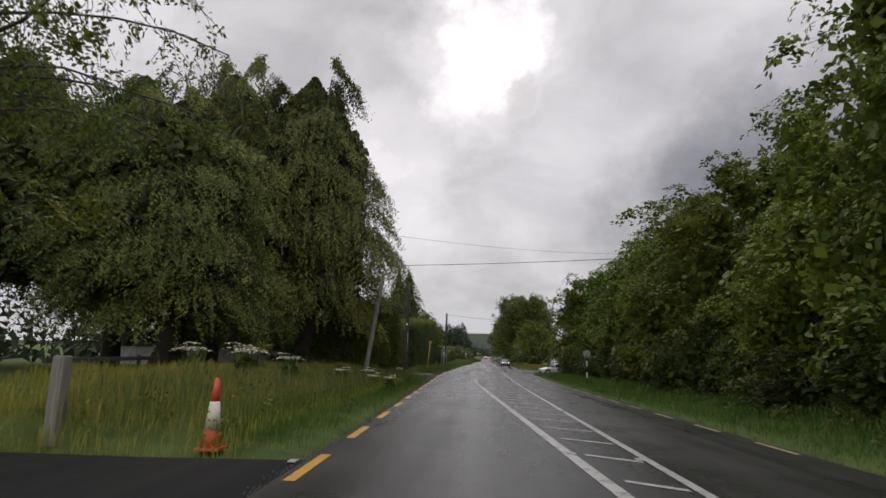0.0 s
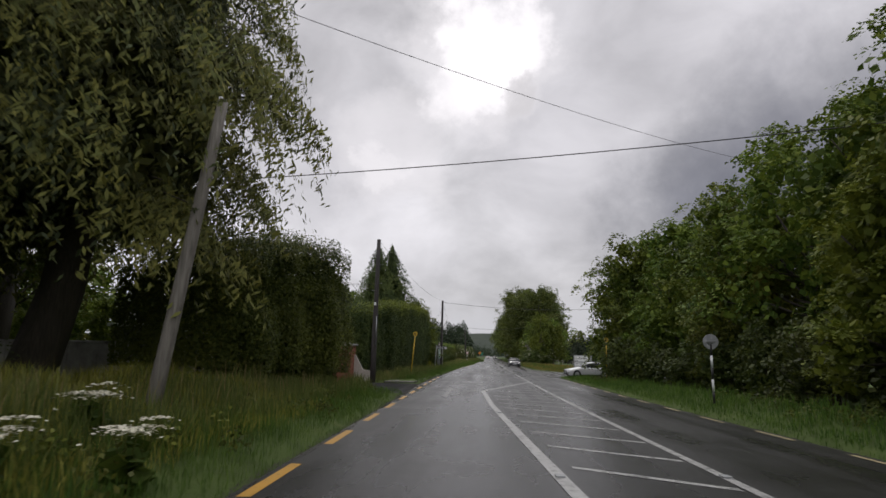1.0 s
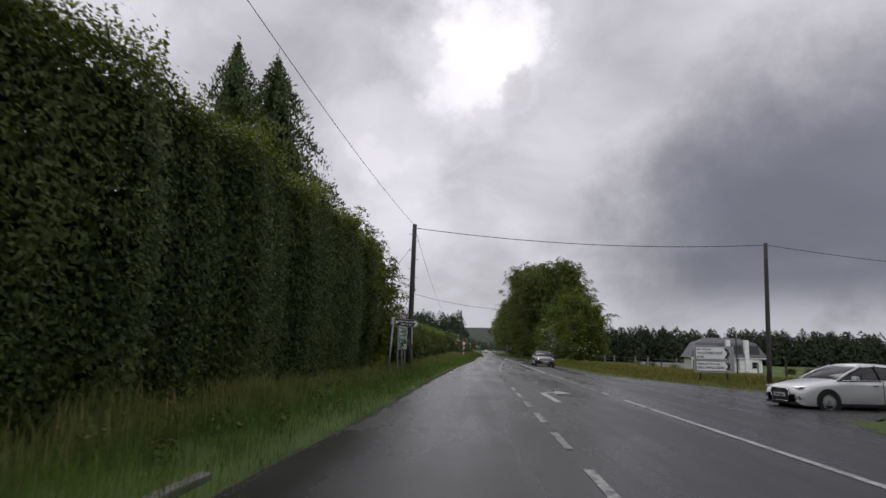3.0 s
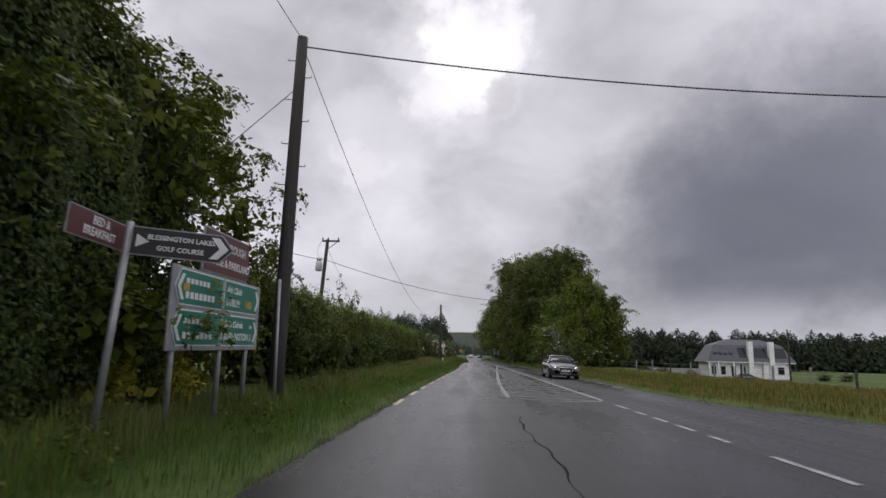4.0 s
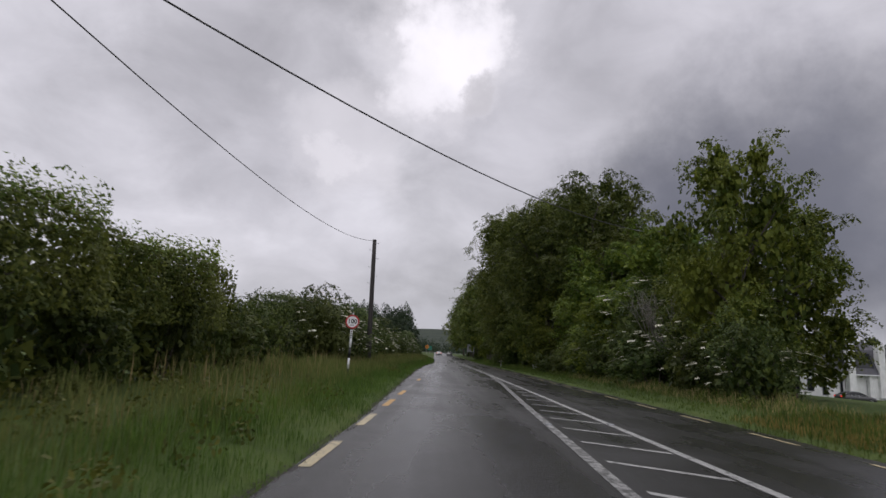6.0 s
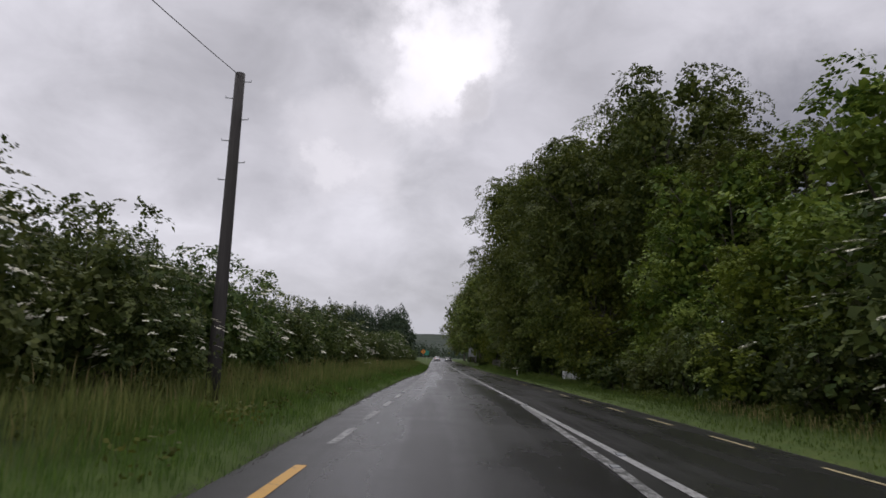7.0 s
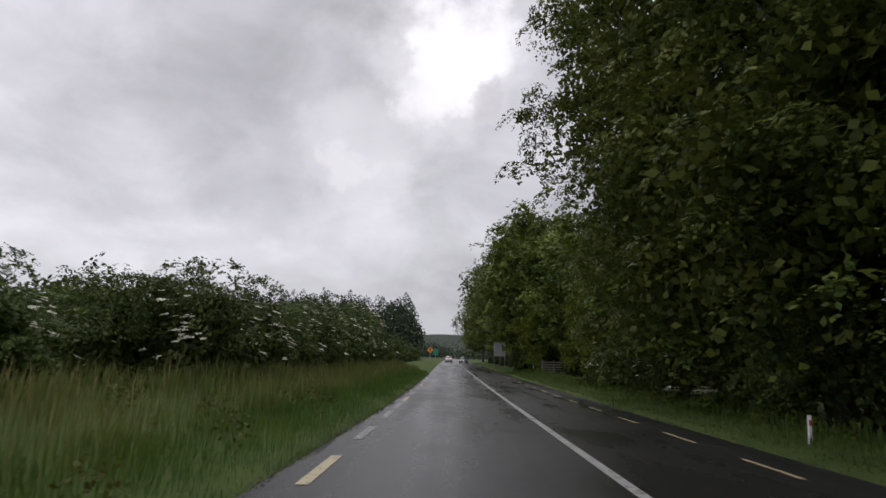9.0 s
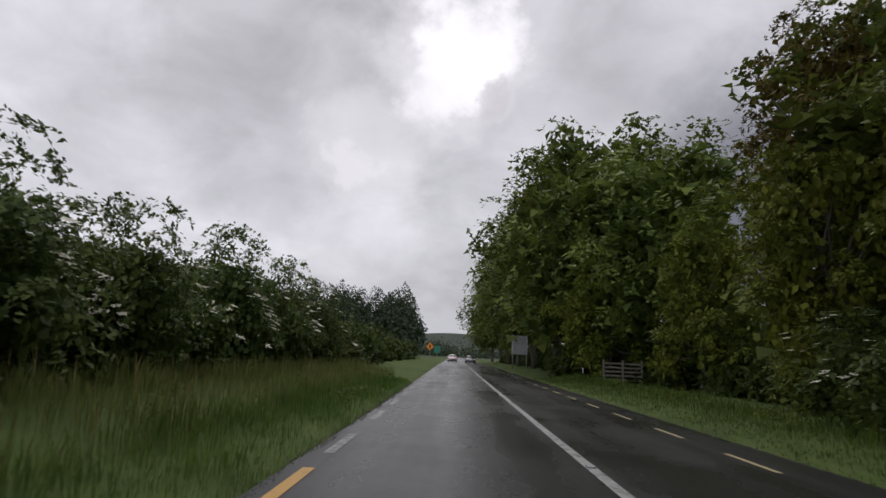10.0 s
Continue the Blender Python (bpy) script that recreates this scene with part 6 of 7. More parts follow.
def arrow_panel(parent, x0, x1, z0, z1, base, edge_mat, text_mat):
    tip = (z1 - z0) * 0.42
    out = [(x0, z0), (x1 - tip, z0), (x1, (z0 + z1) / 2), (x1 - tip, z1), (x0, z1)]
    part("border", poly_plate(out, -0.006, 0.0), edge_mat, parent)
    e = 0.03
    ins = [(x0 + e, z0 + e), (x1 - tip - e * 0.4, z0 + e), (x1 - e * 1.4, (z0 + z1) / 2), (x1 - tip - e * 0.4, z1 - e), (x0 + e, z1 - e)]
    pan = part("panel", poly_plate(ins, -0.010, -0.001), base, parent)
    m_, q_ = (z0 + z1) / 2, (z1 - z0) / 2 - 0.07
    x2 = x1 - 0.10
    part("chevron", poly_plate([(x2 - tip * 0.95 - 0.08, m_ - q_), (x2 - tip * 0.95 + 0.10, m_ - q_), (x2, m_), (x2 - tip * 0.95 + 0.10, m_ + q_), (x2 - tip * 0.95 - 0.08, m_ + q_), (x2 - 0.19, m_)], -0.014, -0.003), text_mat, pan)
    return pan


pan = arrow_panel(junction_sign, 0.05, 2.08, 0.70, 1.43, SIGN_WHITE, SIGN_BLACK, SIGN_BLACK)
lettering("An Chrois", 0.13, SIGN_BLACK, 0.13, 1.22, pan, -0.014, shear=0.25)
lettering("VALLEYMOUNT", 0.145, SIGN_BLACK, 0.13, 1.00, pan, -0.014)
lettering("R758", 0.125, SIGN_BLACK, 0.13, 0.79, pan, -0.014)
pan = arrow_panel(junction_sign, 0.05, 2.08, 0.06, 0.64, SIGN_WHITE, SIGN_BLACK, SIGN_BLACK)
lettering("Buaile an Chnocain", 0.115, SIGN_BLACK, 0.13, 0.42, pan, -0.014, shear=0.25)
lettering("BALLYKNOCKAN", 0.140, SIGN_BLACK, 0.13, 0.20, pan, -0.014)
for x_ in (0.30, 1.78):
    part("post", tube("post", [(x_, 0.09, -0.9), (x_, 0.09, 1.3)], [0.055, 0.05], POLE_WOOD, 10), POLE_WOOD, junction_sign)

route_sign = thing("direction_sign", "green route sign on steel posts facing the junction", "sign", pose(-5.75, 85.25, 0.95, 0, -1.0, 90))
part("backing", boxed(1.60, 0.02, 0.52, 3.24, 0.03, 1.10, 0.01), SIGN_GREY, route_sign)
for z0, rows in ((0.56, (("Baile Atha I", "ATHY"), ("Ath Cliath", "DUBLIN"))), (0.03, (None, ("Baile Coimin", "BLESSINGTON 3")))):
    z1 = z0 + 0.48
    for j, (x0, x1) in enumerate(((0.04, 1.56), (1.62, 3.18))):
        tip = 0.16
        if j == 0:
            out = [(x1, z0), (x1, z1), (x0 + tip, z1), (x0, (z0 + z1) / 2), (x0 + tip, z0)]
            ins = [(x1 - 0.02, z0 + 0.02), (x1 - 0.02, z1 - 0.02), (x0 + tip, z1 - 0.02), (x0 + 0.03, (z0 + z1) / 2), (x0 + tip, z0 + 0.02)]
        else:
            out = [(x0, z0), (x1 - tip, z0), (x1, (z0 + z1) / 2), (x1 - tip, z1), (x0, z1)]
            ins = [(x0 + 0.02, z0 + 0.02), (x1 - tip, z0 + 0.02), (x1 - 0.03, (z0 + z1) / 2), (x1 - tip, z1 - 0.02), (x0 + 0.02, z1 - 0.02)]
        part("border", poly_plate(out, -0.006, 0.0), SIGN_WHITE, route_sign)
        pan = part("panel", poly_plate(ins, -0.010, -0.001), SIGN_GREEN, route_sign)
        m_ = (z0 + z1) / 2
        s_ = 1 if j else -1
        xt = x1 - 0.06 if j else x0 + 0.06
        part("chevron", poly_plate([(xt - s_ * 0.20, m_ - 0.17), (xt - s_ * 0.12, m_ - 0.17), (xt, m_), (xt - s_ * 0.12, m_ + 0.17), (xt - s_ * 0.20, m_ + 0.17), (xt - s_ * 0.08, m_)][::int(s_)], -0.014, -0.003), SIGN_WHITE, pan)
        if j:
            lettering(rows[1][0], 0.105, SIGN_WHITE, x0 + 0.07, z0 + 0.29, pan, -0.014, shear=0.25)
            lettering(rows[1][1], 0.115, SIGN_WHITE, x0 + 0.07, z0 + 0.09, pan, -0.014)
            if z0 > 0.3:
                lettering("N81", 0.125, SIGN_YELLOW, x0 + 0.88, z0 + 0.09, pan, -0.014)
            else:
                lettering("km", 0.07, SIGN_WHITE, x0 + 1.12, z0 + 0.29, pan, -0.014)
        else:
            bar_text(pan, SIGN_WHITE, x0 + 0.28, z0 + 0.33, 0.75, 0.07, 6, -0.013)
            bar_text(pan, SIGN_WHITE, x0 + 0.28, z0 + 0.14, 0.95, 0.09, 7, -0.013)
            if z0 > 0.3:
                bar_text(pan, SIGN_YELLOW, x0 + 0.22, z0 + 0.24, 0.18, 0.09, 2, -0.013)
for x_ in (0.25, 1.75, 2.85):
    part("post", tube("post", [(x_, 0.07, -1.35), (x_, 0.07, 1.0)], [0.042, 0.042], STEEL, 10), STEEL, route_sign)
tourist = thing("tourist_sign", "brown tourist sign above the green route sign", "sign", pose(-5.78, 86.1, 2.06, 0, -1.0, 90))
part("backing", boxed(0.87, 0.02, 0.32, 1.74, 0.03, 0.66, 0.01), SIGN_GREY, tourist)
pan = part("panel", poly_plate([(0.03, 0.02), (1.71, 0.02), (1.71, 0.62), (0.03, 0.62)], -0.008, 0.0), SIGN_BROWN, tourist)
lettering("RUSSBOROUGH", 0.135, SIGN_WHITE, 0.22, 0.38, pan, -0.012)
lettering("HOUSE & PARKLAND", 0.125, SIGN_WHITE, 0.12, 0.13, pan, -0.012)
for x_ in (0.4, 1.4):
    part("post", tube("post", [(x_, 0.09, -0.7), (x_, 0.09, 0.6)], [0.03, 0.03], STEEL, 8), STEEL, tourist)

finger = thing("finger_post", "steel finger post with black and brown arrow signs", "sign", pose(-6.05, 84.4, -0.15, 0, 3.5, 0))
part("pole", tube("pole", [(0, 0, -0.2), (0, 0, 2.52)], [0.045, 0.045], STEEL, 12), STEEL, finger)
arm = part("arm", poly_plate([(0, 0), (0.98, 0), (1.12, 0.165), (0.98, 0.33), (0, 0.33)], -0.014, 0.008), SIGN_GREY, finger)
arm.matrix_basis = pose(0.06, -0.03, 2.14, 0, 0, 14)
part("face", poly_plate([(0.015, 0.015), (0.97, 0.015), (1.10, 0.165), (0.97, 0.315), (0.015, 0.315)], -0.020, -0.012), SIGN_BLACK, arm)
part("chevron", poly_plate([(0.86, 0.04), (0.95, 0.04), (1.06, 0.165), (0.95, 0.29), (0.86, 0.29), (0.96, 0.165)], -0.026, -0.015), SIGN_WHITE, arm)
part("pointer", poly_plate([(0.06, 0.09), (0.20, 0.165), (0.06, 0.24)], -0.026, -0.015), SIGN_WHITE, arm)
lettering("BLESSINGTON LAKES", 0.056, SIGN_WHITE, 0.54, 0.195, arm, -0.024, "CENTER")
lettering("GOLF COURSE", 0.056, SIGN_WHITE, 0.54, 0.075, arm, -0.024, "CENTER")
arm2 = part("arm", poly_plate([(-1.10, 0), (0, 0), (0, 0.30), (-1.10, 0.30)], -0.014, 0.008), SIGN_GREY, finger)
arm2.matrix_basis = pose(-0.02, -0.06, 2.16, 0, 0, 95)
part("face", poly_plate([(-1.09, 0.015), (-0.015, 0.015), (-0.015, 0.285), (-1.09, 0.285)], -0.020, -0.012), SIGN_BROWN, arm2)
lettering("BED &", 0.09, SIGN_WHITE, -0.52, 0.175, arm2, -0.024, "CENTER")
lettering("BREAKFAST", 0.09, SIGN_WHITE, -0.52, 0.055, arm2, -0.024, "CENTER")
thin = thing("steel_post", "thin rusty steel post before the pole", "post", pose(-5.53, 89.0, -0.2))
part("shaft", tube("shaft", [(0, 0, -0.1), (-0.06, 0, 2.5)], [0.03, 0.03], STEEL, 8), STEEL, thin)

far_sign = thing("direction_sign", "grey ribbed back of a road sign on steel posts", "sign", pose(7.55, 277, float(ground_z(8, 277))))
part("board", boxed(0.92, 0, 2.75, 1.85, 0.04, 2.15, 0.02), SIGN_GREY, far_sign)
for z_ in (1.95, 2.45, 2.95, 3.45):
    part("rib", boxed(0.92, -0.045, z_, 1.80, 0.04, 0.05, 0.005), STEEL, far_sign)
for x_ in (0.12, 1.7):
    part("post", tube("post", [(x_, -0.09, -0.3), (x_, -0.09, 3.9)], [0.05, 0.05], STEEL, 8), STEEL, far_sign)
info = thing("information_sign", "small teal sign plate behind the roadworks sign", "sign", pose(-2.5, 336, 0.5))
part("plate", boxed(0, 0, 2.75, 1.3, 0.04, 1.5, 0.02), SIGN_GREEN, info)
part("post", tube("post", [(0, 0.06, -0.3), (0, 0.06, 3.3)], [0.04, 0.04], STEEL, 8), STEEL, info)
side_post = thing("road_sign", "black and white banded sign post in the verge", "sign", pose(9.7, 249, float(ground_z(9.7, 249))))
banded_post(side_post, 2.5, 0.045, 7)
works = thing("warning_sign", "orange diamond roadworks sign beside the road", "sign", pose(-3.4, 318, 0.4))
part("plate", poly_plate([(0, 2.3), (0.72, 3.02), (0, 3.74), (-0.72, 3.02)], -0.02, 0.02), SIGN_ORANGE, works)
part("symbol", poly_plate([(-0.10, 2.65), (0.10, 2.65), (0.10, 3.1), (0.28, 3.1), (0, 3.42), (-0.28, 3.1), (-0.10, 3.1)], -0.035, -0.015), SIGN_BLACK, works)
part("post", tube("post", [(0, 0.05, -0.3), (0, 0.05, 3.2)], [0.04, 0.04], STEEL, 8), STEEL, works)

def marker(x, y, h, label):
    ob = thing("marker_post", label, "post", pose(x, y, float(ground_z(x, y)) - 0.05, 0, 2, 0), group="verge markers")
    part("shaft", boxed(0, 0, h / 2, 0.07, 0.04, h, 0.010), WHITE_PAINT, ob)
    part("reflector", boxed(0, -0.03, h - 0.14, 0.05, 0.012, 0.10, 0.003), SIGN_RED, ob, "small red reflector")
    return ob


marker(7.2, 195.4, 0.58, "white plastic marker post in the verge")

# ---------- white entrance wall among the beeches ----------
ww = thing("entrance_wall", "low white-painted wall with a square end pillar", "wall", pose(10.85, 192.3, -0.50))
part("pillar", boxed(0.55, 0.3, 0.56, 1.08, 1.0, 1.12, 0.03), WHITE_PAINT, ww)
part("panel", boxed(3.6, 0.3, 0.33, 5.1, 0.25, 0.66, 0.02), WHITE_PAINT, ww)
gate = thing("field_gate", "grey weathered wooden gate under the trees", "gate", pose(9.8, 244, 0.25, 0, 0, 0))
for i in range(5):
    part("rail", boxed(1.2, 0, 0.25 + 0.24 * i, 2.3, 0.05, 0.11, 0.008), GREY_WOOD, gate)
for x_ in (0.05, 1.2, 2.35):
    part("stile", boxed(x_, -0.04, 0.7, 0.12, 0.05, 1.45, 0.01), GREY_WOOD, gate)

# ---------- field fence ----------
fence = thing("field_fence", "timber post and wire fence along the field", "fence")
fp = [(12.2 + 0.45 * i, 133 - 2.9 * i) for i in range(15)]
for i, (x_, y_) in enumerate(fp):
    z_ = float(ground_z(x_, y_))
    part("post", boxed(x_, y_, z_ + 0.5, 0.10, 0.10, 1.25, 0.015), GREY_WOOD if i % 3 else POLE_WOOD, fence)
for h_ in (0.35, 0.65, 0.95):
    pts = [(x_, y_ - 0.06, float(ground_z(x_, y_)) + h_) for x_, y_ in fp]
    part("wire", tube("wire", pts, [0.006] * len(pts), STEEL, 5), STEEL, fence)


# ---------- the house across the field ----------
house = thing("house", "white dormer bungalow with a dark slate roof", "house", pose(46.25, 200.0, -2.35) @ Matrix.Diagonal((0.87, 1, 1, 1)))
part("wall", boxed(9.4, 2.6, 1.85, 18.0, 5.2, 3.8, 0.02), WHITE_PAINT, house)
part("wall", boxed(14.9, 0.0, 1.75, 5.0, 1.2, 3.5, 0.02), WHITE_PAINT, house, "projecting white front bay")


def hip(x0, x1, y0, y1, z0, z1, inset_x, inset_y, z2, in2):
    bm = bmesh.new()
    a = [bm.verts.new(v) for v in ((x0, y0, z0), (x1, y0, z0), (x1, y1, z0), (x0, y1, z0))]
    b = [bm.verts.new(v) for v in ((x0 + inset_x, y0 + inset_y, z1), (x1 - inset_x, y0 + inset_y, z1), (x1 - inset_x, y1 - inset_y, z1), (x0 + inset_x, y1 - inset_y, z1))]
    ym = (y0 + y1) / 2
    c = [bm.verts.new(v) for v in ((x0 + in2, ym, z2), (x1 - in2, ym, z2))]
    for i in range(4):
        bm.faces.new((a[i], a[(i + 1) % 4], b[(i + 1) % 4], b[i]))
    bm.faces.new((b[0], b[1], c[1], c[0]))
    bm.faces.new((b[2], b[3], c[0], c[1]))
    bm.faces.new((b[1], b[2], c[1]))
    bm.faces.new((b[3], b[0], c[0]))
    bm.faces.new(a[::-1])
    bmesh.ops.recalc_face_normals(bm, faces=list(bm.faces))
    return bm


roof = part("roof", hip(-0.3, 19.6, -1.0, 6.2, 3.55, 6.9, 2.2, 1.6, 8.1, 6.0), SLATE, house)
part("eaves", boxed(9.4, -0.95, 3.5, 19.9, 0.12, 0.16, 0.02), SIGN_WHITE, house)
for x_ in (9.5, 14.2):
    part("chimney", boxed(x_, -0.6, 4.1, 1.05, 0.9, 7.0, 0.04), WHITE_PAINT, house)
for x_, wide in ((7.9, 1.5), (11.9, 2.7), (16.4, 2.5)):
    w_ = part("rooflight", boxed(x_, -0.12, 5.35, wide, 0.10, 2.1, 0.02, Matrix.Translation((0, 0, 0))), GLASS, roof)
    w_.matrix_basis = Matrix.Translation((0, -0.05, 5.35)) @ Matrix.Rotation(radians(-24), 4, "X") @ Matrix.Translation((0, 0, -5.35))
for x_, z_, w, h in ((1.5, 1.9, 1.1, 1.7), (3.6, 1.9, 1.1, 1.7), (5.9, 1.7, 1.0, 2.2), (8.4, 1.9, 0.5, 1.9), (12.6, 1.9, 0.5, 1.9)):
    win = part("window", boxed(x_, -0.02, z_, w, 0.12, h, 0.02), SIGN_GREY, house)
    part("pane", boxed(x_, -0.09, z_, w - 0.16, 0.05, h - 0.16), GLASS, win)
win = part("window", boxed(16.2, -0.62, 2.0, 1.5, 0.12, 1.5, 0.02), SIGN_GREY, house)
part("pane", boxed(16.2, -0.69, 2.0, 1.3, 0.05, 1.3), GLASS, win)
for x_ in (0.1, 2.2, 5.6):
    part("porch_post", tube("porch_post", [(x_, -0.9, -0.1), (x_, -0.9, 3.5)], [0.12, 0.12], WHITE_PAINT, 10), WHITE_PAINT, house)
for i in range(4):
    part("dormer", tube("dormer", [(1.9 + 1.15 * i, -0.35, 5.25), (1.9 + 1.15 * i, 0.6, 5.25)], [0.42, 0.42], SLATE, 14), SLATE, house, "small rounded slate dormer")
yard = thing("yard_wall", "low pale wall beside the distant house", "wall", pose(33, 196, -2.3))
part("panel", boxed(5.0, 0, 1.0, 11, 0.3, 2.2, 0.02), COPING, yard)
for i, x_ in enumerate((32, 36, 40.5, 66, 69)):
    stand(bush_a, x_, 193 + 2 * (i % 2), 50 * i, 0.8, 0.6, "dark garden bush beside the distant house", "garden bushes")


# ---------- cars ----------
def loft(rows, section):
    """A shell through rows; section(row) gives the half outline from the middle outwards."""
    bm = bmesh.new()
    rings = []
    for row in rows:
        half = section(row)
        full = [(-x, z) for x, z in reversed(half[1:])] + list(half)
        rings.append([bm.verts.new((x, row[0], z)) for x, z in full])
    n = len(rings[0])
    for a, b in zip(rings, rings[1:]):
        for i in range(n - 1):
            bm.faces.new((a[i], a[i + 1], b[i + 1], b[i]))
    bm.faces.new(rings[0])
    bm.faces.new(rings[-1][::-1])
    bmesh.ops.recalc_face_normals(bm, faces=list(bm.faces))
    return bm


def car(name, label, m, paint_mat, lit=True):
    """A saloon, nose towards local -y: rows give y, bonnet or deck height, half width, sill height."""
    ob = thing(name, label, "car", m)
    body = ((-2.20, 0.55, 0.62, 0.36), (-2.16, 0.66, 0.76, 0.24), (-2.02, 0.74, 0.85, 0.20), (-1.6, 0.84, 0.89, 0.19), (-0.95, 0.94, 0.90, 0.19), (0.0, 0.95, 0.90, 0.19),
            (1.0, 0.97, 0.90, 0.19), (1.6, 1.00, 0.88, 0.21), (2.05, 0.99, 0.83, 0.26), (2.18, 0.90, 0.76, 0.34), (2.22, 0.62, 0.70, 0.42))

    def shell(r):
        y_, t_, w, s_ = r
        return [(0, t_ + 0.03), (w * 0.55, t_ + 0.02), (w * 0.86, t_ - 0.02), (w * 0.97, t_ - 0.10), (w, t_ - 0.22), (w * 0.985, (t_ + s_) / 2 - 0.04), (w, s_ + 0.14), (w * 0.93, s_)]
    part("body", loft(body, shell), paint_mat, ob, "", True)
    cab = ((-0.98, 0.93, 0.78), (-0.55, 1.18, 0.70), (-0.10, 1.375, 0.60), (0.35, 1.42, 0.585), (0.85, 1.40, 0.58), (1.25, 1.27, 0.62), (1.72, 1.00, 0.70))

    def house_(r):
        y_, t_, w = r
        b_ = 0.90
        return [(0, t_), (w * 0.7, t_ - 0.012), (w, t_ - 0.06), (w + (0.80 - w) * 0.5, (t_ + b_) / 2), (0.81, b_ - 0.02)]
    part("window_glass", loft(cab, house_), GLASS, ob, "dark tinted glass", True)
    rf = ((-0.16, 1.372, 0.58), (0.0, 1.405, 0.585), (0.35, 1.432, 0.59), (0.85, 1.412, 0.58), (1.05, 1.365, 0.585))
    part("roof", loft(rf, lambda r: [(0, r[1] + 0.012), (r[2] * 0.7, r[1]), (r[2], r[1] - 0.045), (r[2] + 0.02, r[1] - 0.09)]), paint_mat, ob, "", True)
    for s_ in (-1, 1):
        part("pillar", tube("pillar", [(s_ * 0.79, -0.98, 0.93), (s_ * 0.70, -0.52, 1.17), (s_ * 0.60, -0.08, 1.345)], [0.035] * 3, paint_mat, 8), paint_mat, ob)
        part("pillar", tube("pillar", [(s_ * 0.60, 1.0, 1.335), (s_ * 0.66, 1.32, 1.2), (s_ * 0.74, 1.72, 0.99)], [0.05] * 3, paint_mat, 8), paint_mat, ob)
        part("pillar", tube("pillar", [(s_ * 0.80, 0.36, 0.92), (s_ * 0.62, 0.36, 1.37)], [0.03] * 2, TRIM_BLACK, 8), TRIM_BLACK, ob)
        part("window_trim", tube("window_trim", [(s_ * 0.83, -0.85, 0.935), (s_ * 0.835, 0.4, 0.95), (s_ * 0.80, 1.55, 0.985)], [0.012] * 3, CHROME, 6), CHROME, ob)
        mir = boxed(s_ * 0.96, -0.55, 1.00, 0.20, 0.12, 0.13, 0.035)
        part("mirror", mir, paint_mat, ob)
        part("door_handle", boxed(s_ * 0.905, 0.12, 0.80, 0.03, 0.18, 0.035, 0.01), CHROME, ob)
        part("door_seam", boxed(s_ * 0.898, 0.36, 0.60, 0.012, 0.014, 0.62), TRIM_BLACK, ob)
        part("sill", boxed(s_ * 0.87, 0.0, 0.235, 0.07, 2.2, 0.09, 0.02), TRIM_BLACK, ob)
        for y_ in (-1.36, 1.28):
            part("wheel_arch", round_plate(0.365, -0.02, 0.02, 0.30, 32), TRIM_BLACK, ob).matrix_basis = pose(s_ * 0.892, y_, 0.325, 0, 0, 90)
            wheel = part("wheel", round_plate(0.315, -0.10, 0.10, 0.215, 32), BLACK_RUBBER, ob)
            wheel.matrix_basis = pose(s_ * 0.815, y_, 0.315, 0, 0, 90)
            part("rim", round_plate(0.222, -0.095, 0.095, 0.185, 28), ALLOY, wheel)
            bm = bmesh.new()
            for k in range(10):
                w = 2 * math.pi * k / 10 + (0.12 if k % 2 else -0.12)
                box(bm, 0, 0, 0.11, 0.028, 0.03, 0.17, 0, pose(0, 0.085 * -s_ * -1, 0) @ Matrix.Rotation(w, 4, "Y"))
            part("spokes", bm, ALLOY, wheel)
            part("hub", round_plate(0.06, -0.10, 0.10, 0, 16), ALLOY, wheel)
            part("brake_disc", round_plate(0.175, -0.03, 0.03, 0, 24), TRIM_BLACK, wheel)
        lampm = HEADLAMP if lit else CLEAR_LAMP
        part("headlight", poly_plate([(s_ * 0.44, 0.60), (s_ * 0.76, 0.66), (s_ * 0.80, 0.72), (s_ * 0.50, 0.69)][::s_], -2.135, -2.0), CLEAR_LAMP, ob)
        part("lamp", round_plate(0.036, -2.150, -2.10, 0, 16, s_ * 0.62, 0.655), lampm, ob, "lit headlamp" if lit else "")
        part("air_intake", poly_plate([(s_ * 0.50, 0.33), (s_ * 0.78, 0.35), (s_ * 0.76, 0.47), (s_ * 0.48, 0.45)][::s_], -2.165, -2.05), TRIM_BLACK, ob)
        part("tail_light", boxed(s_ * 0.62, 2.19, 0.80, 0.26, 0.06, 0.13, 0.02), TAIL_LAMP, ob)
    gr = [(-0.33, 0.66), (0.33, 0.66), (0.42, 0.56), (0.34, 0.30), (-0.34, 0.30), (-0.42, 0.56)]
    part("grille", poly_plate(gr[::-1], -2.225, -2.15), TRIM_BLACK, ob)
    for i in range(6):
        (xa, za), (xb, zb) = gr[i], gr[(i + 1) % 6]
        part("grille_trim", tube("grille_trim", [(xa, -2.228, za), (xb, -2.228, zb)], [0.013, 0.013], CHROME, 6), CHROME, ob)
    for i in range(4):
        part("badge_ring", round_plate(0.038, -2.24, -2.232, 0.028, 18, -0.075 + 0.05 * i, 0.60), CHROME, ob)
    plate = part("number_plate", boxed(0, -2.245, 0.47, 0.50, 0.015, 0.11, 0.004), SIGN_WHITE, ob)
    for i in range(7):
        part("bar", boxed(-0.18 + 0.06 * i, -2.256, 0.47, 0.036, 0.004, 0.07), SIGN_BLACK, plate)
    part("bumper_lip", boxed(0, -2.14, 0.25, 1.45, 0.12, 0.06, 0.02), TRIM_BLACK, ob)
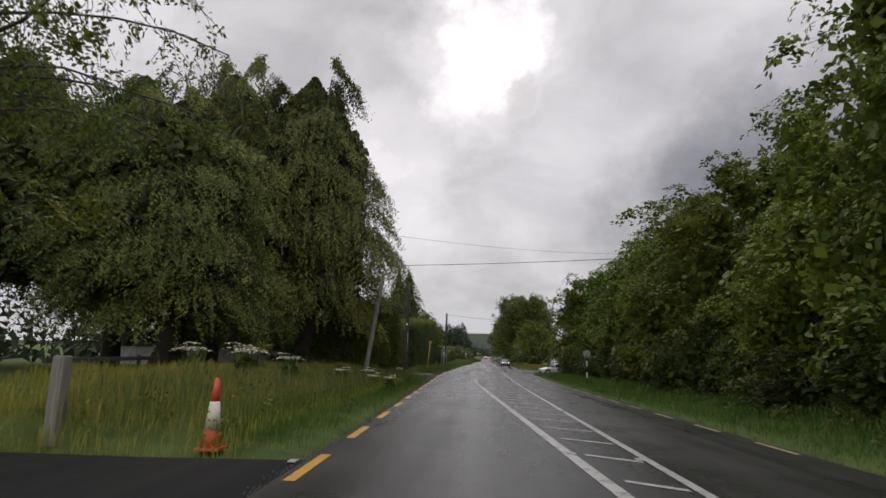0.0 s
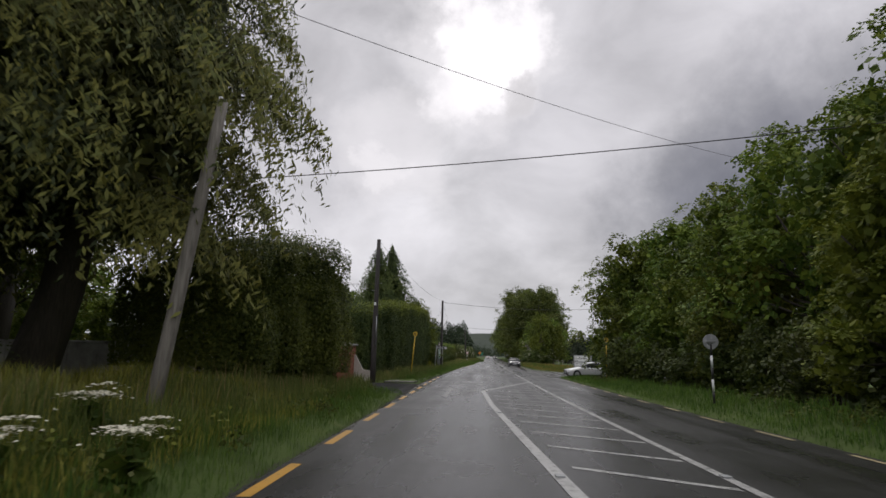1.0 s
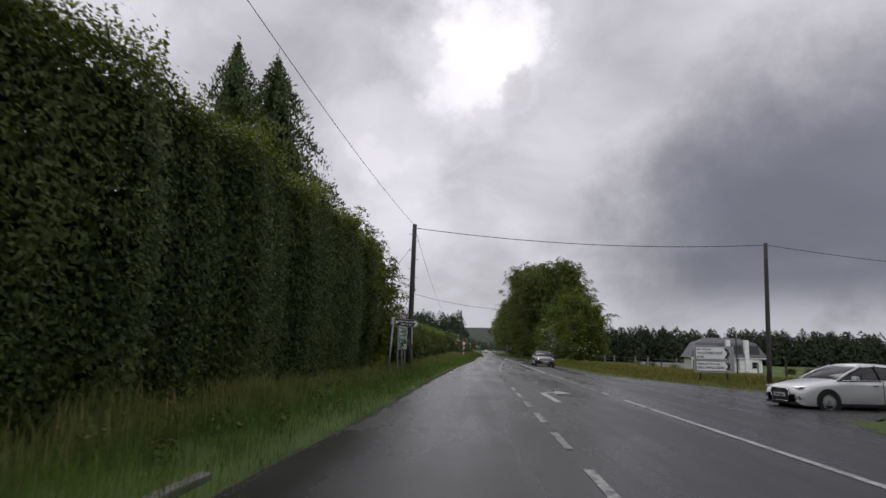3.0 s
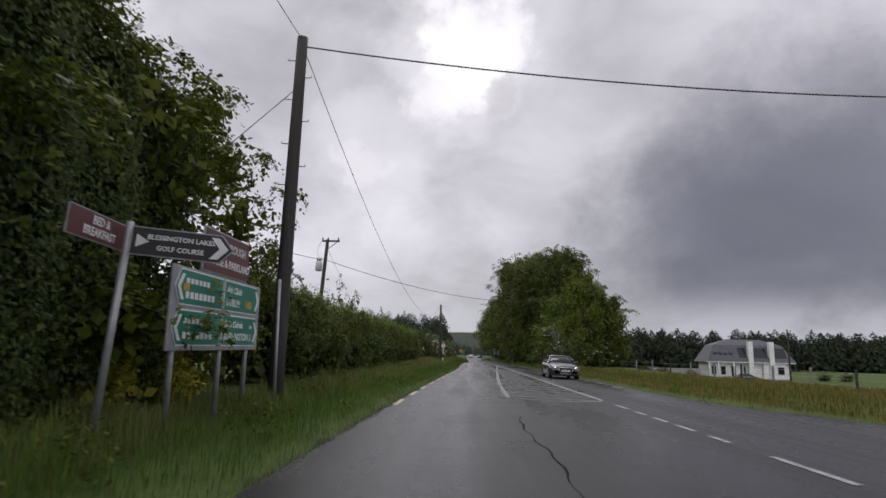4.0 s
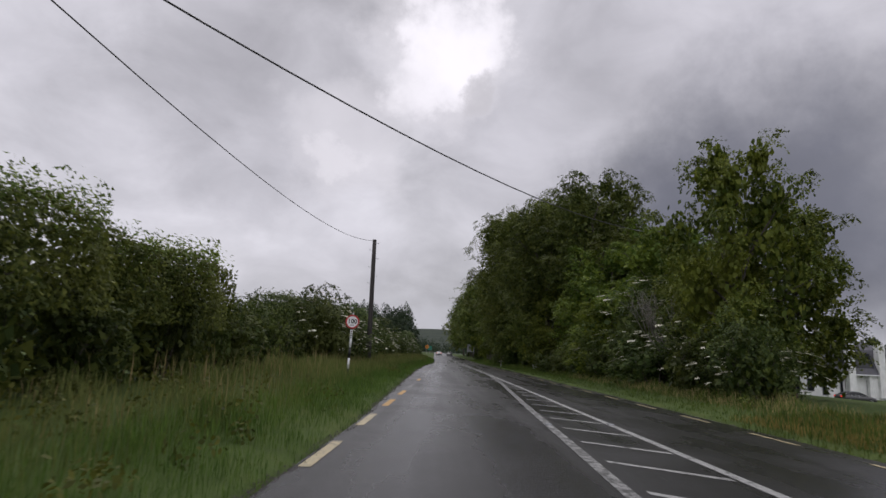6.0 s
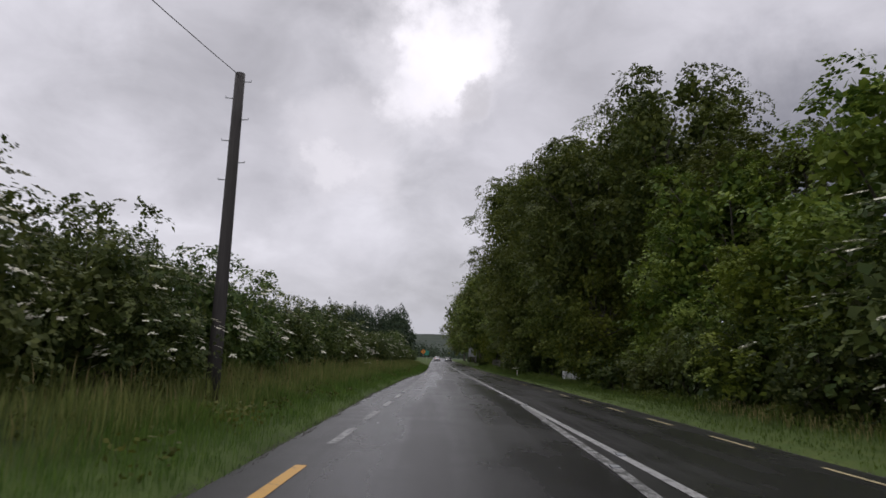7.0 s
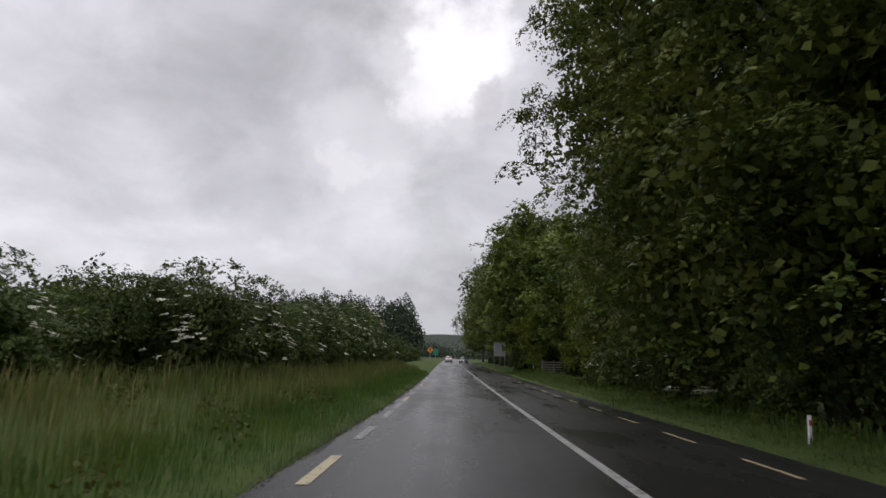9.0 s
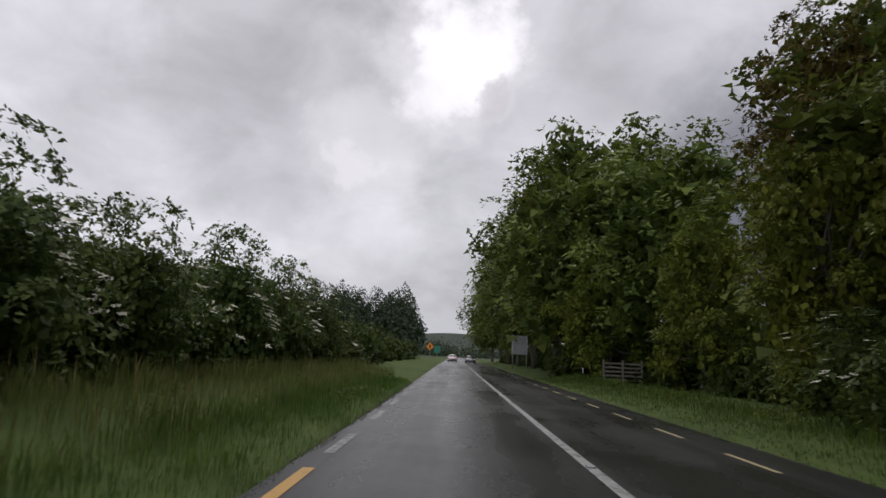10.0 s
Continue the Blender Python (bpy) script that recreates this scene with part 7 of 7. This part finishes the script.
    part("wiper", tube("wiper", [(-0.1, -0.96, 0.965), (0.55, -0.80, 1.06)], [0.012, 0.008], TRIM_BLACK, 6), TRIM_BLACK, ob)
    part("underbody", boxed(0, 0, 0.24, 1.55, 3.9, 0.14, 0.02), TRIM_BLACK, ob)
    return ob


def on_road(x, y, turn=0.0, sx=1.0):
    return pose(x, y, float(road_z(x, y)) + 0.004, 0, 1.2, turn) @ Matrix.Diagonal((sx, sx, sx, 1))


car("car", "dark grey saloon with lit headlamps in the oncoming lane", on_road(4.02, 116.9, 1.0), CAR_GREY)
silver = car("car", "silver-white saloon waiting at the junction", pose(9.15, 77.25, -0.55, 0, 0, -81), CAR_SILVER, False)
far_car = car("car", "black car far ahead in the oncoming lane", on_road(4.0, 315, 0), CAR_BLACK)
copy_thing(far_car, on_road(0.9, 352, 180))
tagged(copy_thing(silver, on_road(0.8, 330, 180)), "silver car driving far ahead on the road")
tagged(copy_thing(far_car, pose(51.5, 194.5, -2.33, 0, 0, 90)), "dark car parked before the distant house")


# ---------- roadside flowers and small things on the road ----------
def hogweed(label, x, y, h, n, m=None):
    ob = thing("hogweed", label, "wild flower", m or at_ground(x, y))
    pieces, q, lq = [], [], []
    for i in range(n):
        a = 2 * math.pi * i / n + RNG.uniform(0, 1)
        top_ = np.array([math.cos(a) * 0.28 * h, math.sin(a) * 0.28 * h, h * RNG.uniform(0.7, 1.05)])
        pieces.append(limb((0, 0, -0.05), top_, 0.012, 0.006, 0, 4))
        k = 46
        off = RNG.normal(size=(k, 3)) * np.array([0.085, 0.085, 0.006])
        off[:, 2] -= 0.9 * (off[:, 0] ** 2 + off[:, 1] ** 2)
        q.append(leaf_quads(top_ + off + np.array([0, 0, 0.02]), np.tile([0, 0, 1.0], (k, 1)) + RNG.normal(size=(k, 3)) * 0.2, 0.045, 0.9))
        lq.append(leaf_quads(top_ * RNG.uniform(0.15, 0.6, (7, 1)) + RNG.normal(size=(7, 3)) * 0.09, RNG.normal(size=(7, 3)) + np.array([0, 0, 1]), 0.24, 0.7))
    tagged(part("stalk", joined("stalk", pieces, LEAF_HEDGE), LEAF_HEDGE, ob), kind="stuff")
    part("foliage", quads_mesh("foliage", np.concatenate(lq), GRASS_LUSH), GRASS_LUSH, ob)
    tagged(part("flower_head", quads_mesh("flower_head", np.concatenate(q), FLOWER), FLOWER, ob, "flat white flower heads"), kind="stuff")
    return ob


hog = hogweed("white-flowered hogweed standing in the long grass", -3.75, 24.4, 0.62, 6)
for i, (x_, y_, s_) in enumerate(((-4.3, 23.4, 1.0), (-4.9, 25.5, 1.1), (-6.2, 15.6, 1.5), (-6.8, 16.6, 1.6), (-5.9, 17.8, 1.35), (-7.4, 14.8, 1.5), (-5.2, 22.0, 1.0), (8.3, 58.5, 1.1), (8.7, 60.0, 1.0), (8.6, 17.5, 1.0), (8.4, 203, 1.0), (8.2, 202.2, 1.2), (8.2, 205, 1.0), (-5.0, 182, 0.8))):
    copy_thing(hog, at_ground(x_, y_, 50 * i, s_, s_))

stud = thing("road_stud", "small cat's-eye stud set in the road", "road stud", pose(1.32, 9.3, float(road_z(1.32, 9.3)) + 0.002))
part("housing", boxed(0, 0, 0.010, 0.11, 0.15, 0.024, 0.006), STEEL, stud)
part("reflector", boxed(0, -0.068, 0.014, 0.07, 0.01, 0.012), SIGN_WHITE, stud)
for x_, y_ in [(2.2, 8.9)] + [(float(hatch_first(v)) + 0.0, v) for v in (18.0, 26.3, 35)] + [(float(centre(v)), v) for v in (17.8, 26.6, 36, 46)] + [(-0.62, 47.2), (-2.1 - 0.25, 7.6), (-0.8, 73.6), (-0.8, 82)] + [(float(centre(v)), v) for v in (73.5, 101, 110, 119, 131.5, 140, 149, 158, 167, 177, 188, 198, 209, 215)] + [(float(hatch_second(v)), v) for v in (104, 113, 122, 131, 140, 148)]:
    copy_thing(stud, pose(x_, y_, float(road_z(x_, y_)) + 0.006))
